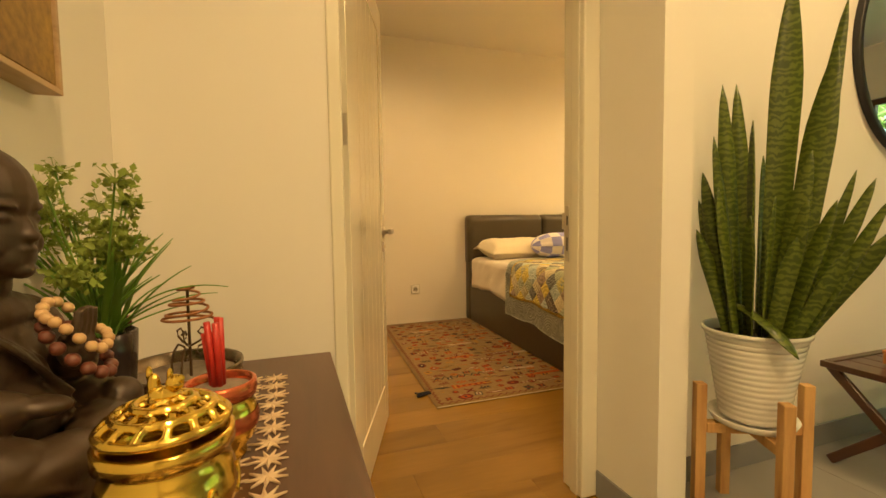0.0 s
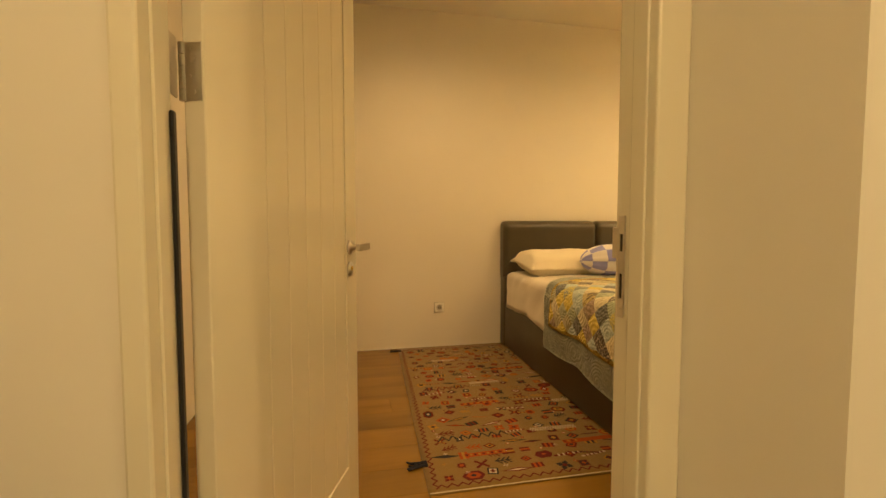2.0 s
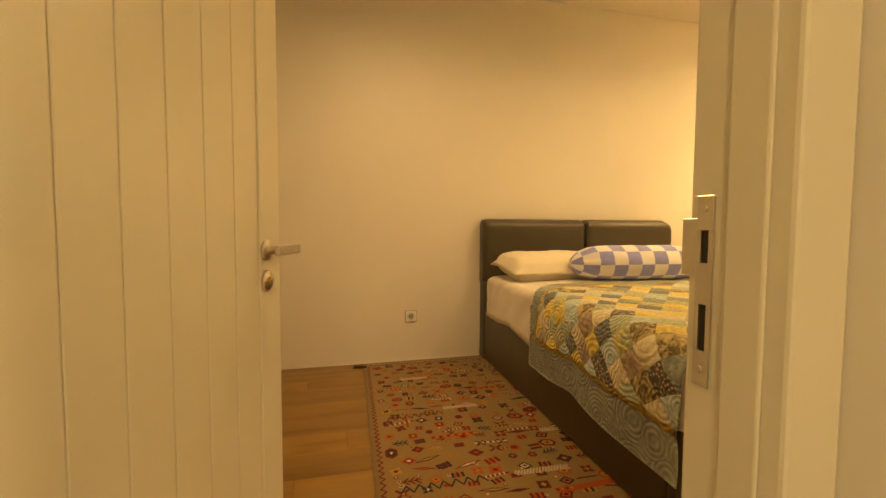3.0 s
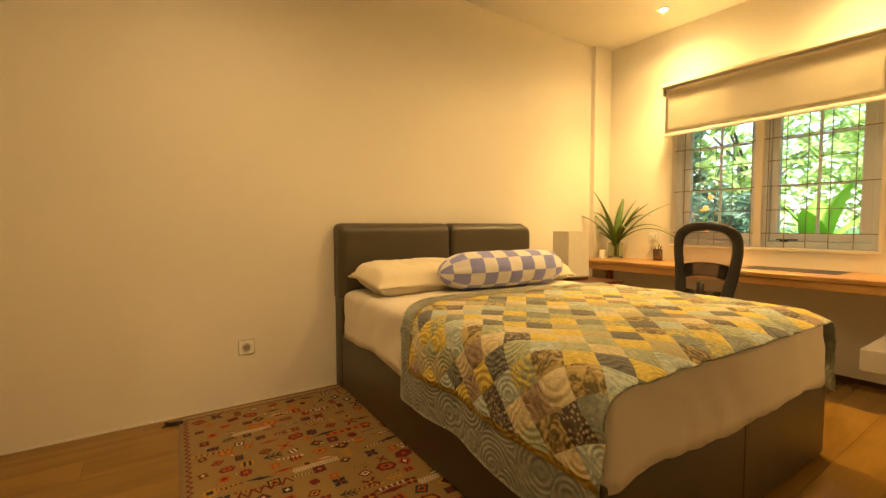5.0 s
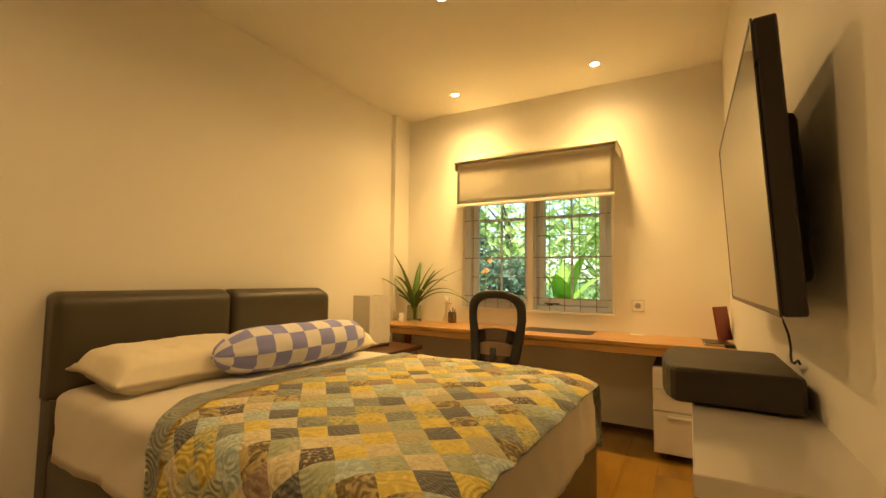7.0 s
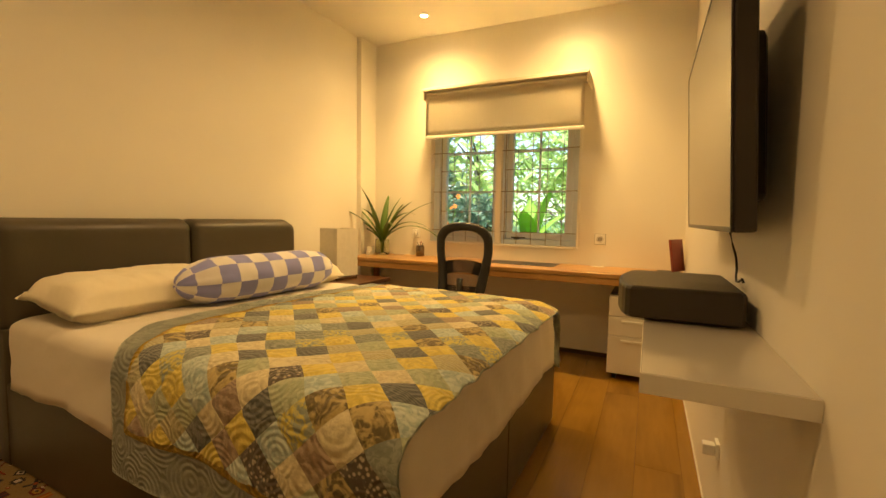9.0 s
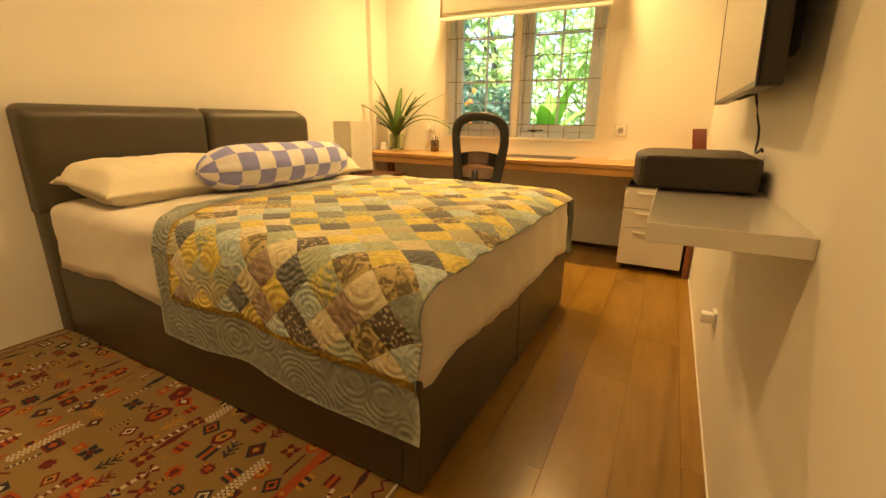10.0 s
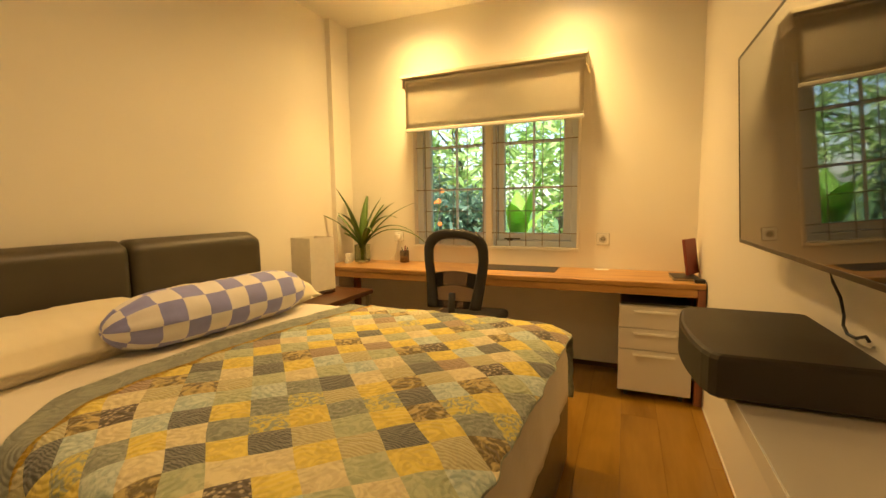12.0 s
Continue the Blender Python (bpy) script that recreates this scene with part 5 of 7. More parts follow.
bk = thing("book", "book with pale pages lying on the desk", "book", (4.5, 1.98, DZ))
BKM = pose(4.47, 1.965, DZ + 0.0005, 0, 0, 4)
bm = bmesh.new()
box(bm, (-0.10, -0.07, 0.002), (0.10, 0.07, 0.014), 0.001, 1, BKM)
part("pages", bm, BOOKPAGES, bk)
bm = bmesh.new()
box(bm, (-0.105, -0.073, 0), (0.105, 0.073, 0.002), 0.0006, 1, BKM)
box(bm, (-0.105, -0.073, 0.014), (0.105, 0.073, 0.0165), 0.0006, 1, BKM)
part("cover", bm, BLACKP, bk, "dark cover")
bk = thing("red_book", "red book standing upright against the wall on the desk", "book", (4.6, 1.90, DZ))
BKM = pose(4.56, 1.905, DZ + 0.0172, -8, 0, -28)
bm = bmesh.new()
box(bm, (-0.085, -0.009, 0), (0.085, 0.009, 0.23), 0.002, 1, BKM)
part("cover", bm, REDBOOK, bk)
bm = bmesh.new()
box(bm, (-0.06, 0.0091, 0.12), (0.06, 0.0098, 0.20), 0.0002, 1, BKM)
box(bm, (-0.06, 0.0091, 0.03), (0.03, 0.0098, 0.10), 0.0002, 1, BKM)
part("cover_print", bm, PINKPIC, bk, "pale pink printed panels")
tr = thing("black_charger", "small black charger on the end of the desk", "charger", (4.32, 1.90, DZ))
bm = bmesh.new()
box(bm, (4.29, 1.868, DZ + 0.0005), (4.35, 1.925, DZ + 0.022), 0.005, 2)
part("charger_case", bm, BLACKP, tr)
bm = bmesh.new()
tube(bm, [(4.30, 1.872, DZ + 0.015), (4.27, 1.868, DZ + 0.012), (4.256, 1.8665, DZ - 0.02), (4.256, 1.866, DZ - 0.12)], 0.0025, 6)
part("cable", bm, BLACKP, tr)
cs = thing("coaster", "small white paper slip on the desk", "paper slip", (4.7, 2.47, DZ))
bm = bmesh.new()
box(bm, (4.68, 2.42, DZ + 0.0003), (4.74, 2.52, DZ + 0.002), 0.0004, 1)
part("slip", bm, WHITEP, cs)

# ---- wall shelf, black box, television ----
SX0, SX1, SY1, SZ0, SZ1 = 1.837, 2.72, 2.112, 0.820, 0.857
shelf = thing("wall_shelf", "white laminate floating wall shelf under the television", "wall shelf", (2.28, DY, SZ0))
bm = bmesh.new()
box(bm, (SX0, DY + 0.0005, SZ0), (SX1, SY1, SZ1), 0.0015, 1)
part("board", bm, LAMINATE, shelf)
bm = bmesh.new()
box(bm, (SX0 + 0.002, SY1, SZ0 + 0.001), (SX1, SY1 + 0.0012, SZ1 - 0.001), 0.0004, 1)
box(bm, (SX0 - 0.0012, DY + 0.001, SZ0 + 0.001), (SX0, SY1, SZ1 - 0.001), 0.0004, 1)
part("edge_strip", bm, GREYLAM, shelf, "grey-white edging")

bx = thing("printer", "black low box with a bowed front on the wall shelf", "printer", (2.5, 2.03, SZ1))
bm = bmesh.new()
x0, x1, yb, yf, z0, z1 = 2.275, 2.70, 1.885, 2.165, SZ1 + 0.006, SZ1 + 0.092
out = []
n = 16
for k in range(n + 1):
    u = k / n
    x = x0 + 0.012 + (x1 - x0 - 0.024) * u
    out.append((x, yf + 0.022 * math.sin(math.pi * u) - 0.005 * max(0, 1 - min(u, 1 - u) / 0.05) ** 2))
ring = [(x0, yb + 0.01), (x0, yf - 0.017)] + out + [(x1, yf - 0.017), (x1, yb + 0.01), (x1 - 0.01, yb), (x0 + 0.01, yb)]
lv = [(0.006, z0), (0.0, z0 + 0.006), (0.0, z1 - 0.010), (0.003, z1 - 0.003), (0.009, z1)]
cxm, cym = (x0 + x1) / 2, (yb + yf) / 2
rows = []
for ins, z in lv:
    rows.append([bm.verts.new((x + (cxm - x) / abs(cxm - x + 1e-9) * ins if abs(cxm - x) > 0.02 else x, y + (ins if y < cym else -ins), z)) for x, y in ring])
for a, b in zip(rows, rows[1:]):
    for k in range(len(ring)):
        bm.faces.new((a[k], a[(k + 1) % len(ring)], b[(k + 1) % len(ring)], b[k]))
bm.faces.new(rows[-1])
bm.faces.new(rows[0][::-1])
part("case", bm, BLACKBOX, bx)
for x in (x0 + 0.04, x1 - 0.04):
    for y in (yb + 0.03, SY1 - 0.02):
        bm = bmesh.new()
        lathe(bm, [(0, 0), (0.012, 0), (0.012, 0.007), (0, 0.007)], 12, Matrix.Translation((x, y, SZ1)))
        part("foot", bm, BLACKP, bx)

TX0, TX1, TZ0, TZ1 = 2.03, 3.05, 1.10, 1.69
tv = thing("television", "wall mounted flat television with glossy black screen, tilted slightly forward", "television", (2.54, DY, TZ0))
th = math.atan2(0.03, TZ1 - TZ0)
TM = Matrix.Translation((0, 1.966, TZ0)) @ Matrix.Rotation(-th, 4, "X")
hh = TZ1 - TZ0
bm = bmesh.new()
box(bm, (TX0, -0.045, 0), (TX1, -0.004, hh), 0.006, 2, TM)
box(bm, (TX0 + 0.12, -0.085, 0.06), (TX1 - 0.12, -0.045, hh - 0.16), 0.02, 2, TM)
body = part("body", bm, TVEDGE, tv)
bm = bmesh.new()
for lo, hi in (((TX0, -0.004, 0), (TX1, 0.0, 0.012)), ((TX0, -0.004, hh - 0.008), (TX1, 0.0, hh)), ((TX0, -0.004, 0.012), (TX0 + 0.008, 0.0, hh - 0.008)), ((TX1 - 0.008, -0.004, 0.012), (TX1, 0.0, hh - 0.008))):
    box(bm, lo, hi, 0.0008, 1, TM)
part("bezel", bm, TVEDGE, tv, "dark brown bezel")
bm = bmesh.new()
box(bm, (TX0 + 0.008, -0.0035, 0.012), (TX1 - 0.008, -0.0012, hh - 0.008), 0, 1, TM)
part("screen", bm, SCREEN, tv, "glossy black screen")
bm = bmesh.new()
box(bm, (2.38, DY + 0.0005, 1.22), (2.70, DY + 0.02, 1.48), 0.003)
for x in (2.42, 2.62):
    box(bm, (x, DY + 0.015, 1.2), (x + 0.04, 1.905, 1.50), 0.003)
part("wall_bracket", bm, BLACKP, tv, "black steel wall bracket")
bm = bmesh.new()
for k in range(12):
    box(bm, (2.3 + k * 0.03, -0.042, -0.0008), (2.315 + k * 0.03, -0.02, 0.001), 0, 1, TM)
part("vent_slot", bm, DARKHOLE, body, "dark vent slots")
cb = thing("television_cable", "black cable hanging from the television to the box on the shelf", "cable", (2.5, DY, 1.0))
bm = bmesh.new()
tube(bm, [(2.60, 1.895, 1.13), (2.60, 1.885, 1.09), (2.585, 1.878, 1.05), (2.555, 1.873, 1.02), (2.535, 1.872, 0.985), (2.53, 1.874, 0.965), (2.50, 1.877, 0.953), (2.46, 1.878, 0.956), (2.43, 1.875, 0.968), (2.42, 1.873, 0.960)], 0.0032, 8)
part("cord", bm, BLACKP, cb, smooth=True)

# ---- rug ----
rug = thing("kilim_rug", "khaki woven kilim rug with small red and cream motifs", "rug", (1.42, 3.66, 0))


def rug_at(u, v):
    """u, v from 0 to 1 across and along the rug."""
    x = 0.872 + 0.092 * v + u * (1.16 - 0.092 * v)
    y = 2.664 + v * (4.662 - 2.664) + 0.004 * math.sin(u * 5)
    z = 0.0055 + 0.0018 * noise.noise((x * 3, y * 2.5, 0))
    return x, y, z


bm = bmesh.new()
nu, nv = 24, 44
top = [[bm.verts.new(rug_at(i / nu, j / nv)) for j in range(nv + 1)] for i in range(nu + 1)]
bot = [[bm.verts.new((*rug_at(i / nu, j / nv)[:2], 0.0004)) for j in range(nv + 1)] for i in range(nu + 1)]
for i in range(nu):
    for j in range(nv):
        bm.faces.new((top[i][j], top[i + 1][j], top[i + 1][j + 1], top[i][j + 1]))
for j in range(nv):
    bm.faces.new((top[0][j], top[0][j + 1], bot[0][j + 1], bot[0][j]))
    bm.faces.new((top[nu][j], bot[nu][j], bot[nu][j + 1], top[nu][j + 1]))
for i in range(nu):
    bm.faces.new((top[i][0], bot[i][0], bot[i + 1][0], top[i + 1][0]))
    bm.faces.new((top[i][nv], top[i + 1][nv], bot[i + 1][nv], bot[i][nv]))
part("weave", bm, RUGBASE, rug, smooth=True)
rng = random.Random(21)
motifs = [bmesh.new() for _ in RUGC]
RW, RL = 1.16, 2.0


def poly(c, pts, cu, cv, ang, lift):
    """A flat woven shape, centred at cu, cv in metres on the rug."""
    bm = motifs[c]
    ca_, sa = math.cos(ang), math.sin(ang)
    vs = []
    for x, y in pts:
        u, v = (cu + x * ca_ - y * sa) / RW, (cv + x * sa + y * ca_) / RL
        u, v = min(max(u, 0.004), 0.996), min(max(v, 0.003), 0.997)
        p = rug_at(u, v)
        vs.append(bm.verts.new((p[0], p[1], p[2] + 0.0004 + 0.0004 * lift)))
    bm.faces.new(vs)


def dia(a, b):
    return [(a, 0), (0, b), (-a, 0), (0, -b)]


def hexa(a, b):
    return [(a, 0), (a * 0.55, b), (-a * 0.55, b), (-a, 0), (-a * 0.55, -b), (a * 0.55, -b)]


def rect(a, b):
    return [(a, b), (-a, b), (-a, -b), (a, -b)]


def motif(u, v, s, kind, ang, c):
    c1, c2, c3 = c
    if kind == 0:
        poly(c1, hexa(s, s * 0.62), u, v, ang, 1)
        poly(c2, hexa(s * 0.66, s * 0.38), u, v, ang, 2)
        poly(c3, dia(s * 0.3, s * 0.2), u, v, ang, 3)
    elif kind == 1:
        poly(c1, dia(s * 0.85, s * 0.7), u, v, ang, 1)
        poly(c2, dia(s * 0.55, s * 0.45), u, v, ang, 2)
        poly(c3, dia(s * 0.28, s * 0.22), u, v, ang, 3)
    elif kind == 2:
        for q in (0.75, -0.75):
            poly(c1, rect(s * 0.85, s * 0.14), u, v, ang + q, 1)
        poly(c2, rect(s * 0.16, s * 0.16), u, v, ang, 2)
    elif kind == 3:
        for k in (-1, 0, 1):
            poly((c1, c2, c1)[k + 1], rect(s * 0.6, s * 0.14), u - math.sin(ang) * k * s * 0.3, v + math.cos(ang) * k * s * 0.3, ang, 1)
    elif kind == 4:
        for k in range(4):
            a = ang + k * math.pi / 2 + 0.78
            poly(c1, dia(s * 0.4, s * 0.3), u + math.cos(a) * s * 0.4, v + math.sin(a) * s * 0.4, a, 1 + 0.3 * k)
        poly(c2, dia(s * 0.3, s * 0.25), u, v, ang, 3)
    elif kind == 7:
        for k in (-1, 0, 1):
            for q in (-1, 1):
                poly(c1, rect(s * 0.42, s * 0.075), u + math.cos(ang) * (k * s * 0.5) - math.sin(ang) * q * s * 0.2, v + math.sin(ang) * (k * s * 0.5) + math.cos(ang) * q * s * 0.2, ang + q * 0.8, 1 + 0.2 * k)
        poly(c1, rect(s * 0.9, s * 0.07), u, v, ang, 2)
    elif kind == 8:
        for k in (-2, -1, 0, 1, 2):
            poly((c1, c2)[k % 2], rect(s * 0.13, s * 0.42), u + math.cos(ang) * k * s * 0.26, v + math.sin(ang) * k * s * 0.26, ang, 1)
    elif kind == 9:
        poly(c1, dia(s * 1.5, s * 0.28), u, v, ang, 1)
        poly(c3, dia(s * 1.0, s * 0.13), u, v, ang, 2)
    elif kind == 10:
        for k in range(8):
            a = k * math.tau / 8
            poly(c1, rect(s * 0.11, s * 0.11), u + math.cos(a) * s * 0.52, v + math.sin(a) * s * 0.52, ang, 1)
        poly(c1, rect(s * 0.46, s * 0.46), u, v, ang, 2)
        poly(c2, rect(s * 0.26, s * 0.26), u, v, ang, 3)
    elif kind == 5:
        poly(c1, rect(s * 0.55, s * 0.55), u, v, ang, 1)
        poly(c3, rect(s * 0.38, s * 0.38), u, v, ang, 2)
        poly(c2, dia(s * 0.3, s * 0.3), u, v, ang, 3)
    else:
        poly(c1, rect(s * 1.2, s * 0.10), u, v, ang, 1)
        for k in (-2, -1, 0, 1, 2):
            poly(c2, dia(s * 0.1, s * 0.2), u + math.cos(ang) * k * s * 0.4, v + math.sin(ang) * k * s * 0.4, ang, 2)


step = 0.104
row = 0
v = 0.10
while v < RL - 0.09:
    u = 0.10 + (row % 2) * step / 2
    while u < RW - 0.06:
        s = rng.uniform(0.032, 0.052)
        c = rng.choice([(0, 3, 0), (2, 0, 3), (0, 1, 2), (0, 0, 1), (1, 4, 0), (2, 3, 2), (0, 4, 2), (2, 0, 4), (1, 0, 3), (0, 2, 3), (2, 1, 2), (0, 1, 3), (4, 2, 0)])
        motif(u + rng.uniform(-0.016, 0.016), v + rng.uniform(-0.014, 0.014), s, rng.choice((0, 1, 1, 2, 3, 4, 4, 5, 6, 7, 7, 8, 8, 9, 9, 10)), rng.choice((0, 0, 0.1, -0.1, 0.3, -0.2, 1.57)), c)
        u += step * rng.uniform(0.85, 1.15)
    v += step * 0.72
    row += 1
for uc, vc, ul in ((0.72, 0.42, 0.26), (0.55, 1.12, 0.22), (0.95, 0.75, 0.16), (0.35, 1.62, 0.2)):
    for k in range(int(ul / 0.014)):
        for q in (-1, 0, 1):
            poly(3, dia(0.0062, 0.0062), uc - ul / 2 + k * 0.014 + (q % 2) * 0.007, vc + q * 0.012, 0, 3)
            poly(3, rect(0.0045, 0.0013), uc - ul / 2 + k * 0.014 + (q % 2) * 0.007, vc + q * 0.012 + 0.006, 0.7 * (q or 1), 4)
for uc, vc, ul in ((0.85, 0.28, 0.30), (0.42, 0.80, 0.24), (0.80, 1.36, 0.26), (0.30, 0.25, 0.2)):
    poly(1, rect(ul / 2, 0.016), uc, vc, 0.03, 2.4)
    for k in range(int(ul / 0.02)):
        poly((0, 4)[k % 2], dia(0.008, 0.011), uc - ul / 2 + 0.01 + k * 0.02, vc, 0.03, 3.2)
for k in range(110):
    u, v = rng.uniform(0.08, RW - 0.05), rng.uniform(0.07, RL - 0.07)
    motif(u, v, rng.uniform(0.010, 0.016), rng.choice((1, 2, 5)), rng.uniform(0, 3), rng.choice([(0, 3, 1), (3, 0, 0), (4, 0, 2), (1, 3, 3)]))
for k in range(22):
    motif(rng.uniform(0.1, RW - 0.1), rng.uniform(0.1, RL - 0.1), rng.uniform(0.045, 0.07), 6, rng.uniform(-0.2, 0.2), rng.choice([(3, 0, 1), (0, 3, 1), (4, 0, 1)]))


def zigzag(a, b, n, amp, w, c, lift=2):
    (u0, v0), (u1, v1) = a, b
    dx, dy = (u1 - u0) / n, (v1 - v0) / n
    ln = math.hypot(dx, dy)
    nx_, ny_ = -dy / ln, dx / ln
    for k in range(n):
        s = 1 if k % 2 else -1
        p = (u0 + dx * k + nx_ * amp * s, v0 + dy * k + ny_ * amp * s)
        q = (u0 + dx * (k + 1) - nx_ * amp * s, v0 + dy * (k + 1) - ny_ * amp * s)
        m_ = ((p[0] + q[0]) / 2, (p[1] + q[1]) / 2)
        an = math.atan2(q[1] - p[1], q[0] - p[0])
        poly(c, rect(math.hypot(q[0] - p[0], q[1] - p[1]) / 2 + w * 0.4, w), *m_, an, lift)


zigzag((0.035, 0.045), (0.035, RL - 0.045), 90, 0.011, 0.0035, 0)
zigzag((0.035, 0.045), (RW - 0.02, 0.045), 50, 0.011, 0.0035, 0)
zigzag((0.035, RL - 0.045), (RW - 0.02, RL - 0.045), 50, 0.011, 0.0035, 0)
zigzag((0.10, 0.42), (0.46, 0.42), 14, 0.022, 0.004, 2, 3)
zigzag((0.10, 1.05), (0.42, 1.07), 14, 0.022, 0.004, 0, 3)
poly(3, rect((RW - 0.01) / 2, 0.006), RW / 2, 0.008, 0, 2)
for bm, mt, nm in zip(motifs, RUGC, ("wine motifs", "rust motifs", "navy motifs", "cream motifs", "ochre motifs")):
    tagged(part("motif_weave", bm, mt, rug, nm), kind="stuff")
for vv, n in ((0.11, 9), (0.97, 6)):
    bm = bmesh.new()
    b = rug_at(0.0, vv)
    for k in range(n):
        a = math.pi + rng.uniform(-0.5, 0.5)
        ln = rng.uniform(0.04, 0.075)
        p = [(b[0] + 0.02, b[1] + rng.uniform(-0.02, 0.02), 0.009)]
        for q in (0.4, 0.7, 1.0):
            p.append((b[0] + math.cos(a) * ln * q, p[0][1] + math.sin(a) * ln * q + 0.01 * rng.uniform(-1, 1), 0.005 + 0.004 * rng.random()))
        tube(bm, p, 0.004, 6)
    part("tassel", bm, RUGC[2], rug, "dark wool tassel")
# ---- hall: console table and what stands on it ----
TZ = 0.70
con = thing("console_table", "dark brown wooden console table against the hall wall", "console table", (-0.01, 1.1, 0))
bm = bmesh.new()
box(bm, (-0.253, 0.66, TZ - 0.032), (0.235, 1.572, TZ), 0.003, 2)
part("tabletop", bm, DARKWOOD, con)
bm = bmesh.new()
box(bm, (-0.24, 0.68, TZ - 0.11), (0.205, 1.55, TZ - 0.033), 0.002)
part("apron", bm, DARKWOOD, con)
for x in (-0.24, 0.16):
    for y in (0.68, 1.505):
        bm = bmesh.new()
        box(bm, (x, y, 0), (x + 0.045, y + 0.045, TZ - 0.111), 0.003)
        part("leg", bm, DARKWOOD, con)

runner = thing("crochet_runner", "cream crocheted runner of star flowers on the console table", "table runner", (-0.02, 1.1, TZ))
rng = random.Random(3)
flowers = []
for i in range(7):
    for j in range(17):
        cx, cy = 0.112 - i * 0.047, 1.415 - j * 0.047
        if cy < 0.69:
            continue
        flowers.append((cx + rng.uniform(-0.002, 0.002), cy + rng.uniform(-0.002, 0.002)))
for cx, cy in flowers:
    bm = bmesh.new()
    a0 = rng.uniform(0, 1)
    np_ = 9
    c = bm.verts.new((cx, cy, TZ + 0.0045))
    ring = []
    for k in range(np_ * 2):
        a = a0 + k * math.pi / np_
        r = 0.026 if k % 2 == 0 else 0.010
        ring.append(bm.verts.new((cx + r * math.cos(a), cy + r * math.sin(a), TZ + (0.0028 if k % 2 == 0 else 0.0012) + 0.001 * rng.random())))
    low = [bm.verts.new((v.co.x, v.co.y, TZ + 0.0006)) for v in ring]
    m_ = len(ring)
    for k in range(m_):
        bm.faces.new((c, ring[k], ring[(k + 1) % m_]))
        bm.faces.new((ring[k], low[k], low[(k + 1) % m_], ring[(k + 1) % m_]))
    part("crochet_flower", bm, LACE, runner)
RZ = TZ + 0.0035

# seated figure: one plain mesh, smooth joined volumes
bm = bmesh.new()
S0 = Matrix.Identity(4)
FX, FY = -0.157, 1.05
STATUE_TURN = -10
SM = pose(-0.163, 1.05, -0.004, 0, 0, STATUE_TURN)


def lump(x, y, z, size, rot=(0, 0, 0), seg=20):
    """An ellipsoid of the figure; x is the way it faces, y its left side."""
    m = SM @ pose(x, y, z, *rot) @ Matrix.Diagonal((*size, 1))
    bmesh.ops.create_uvsphere(bm, u_segments=seg, v_segments=seg // 2 + 2, radius=1.0, matrix=m)


def cord(points, r):
    tube(bm, [SM @ Vector(p) for p in points], r, 8)


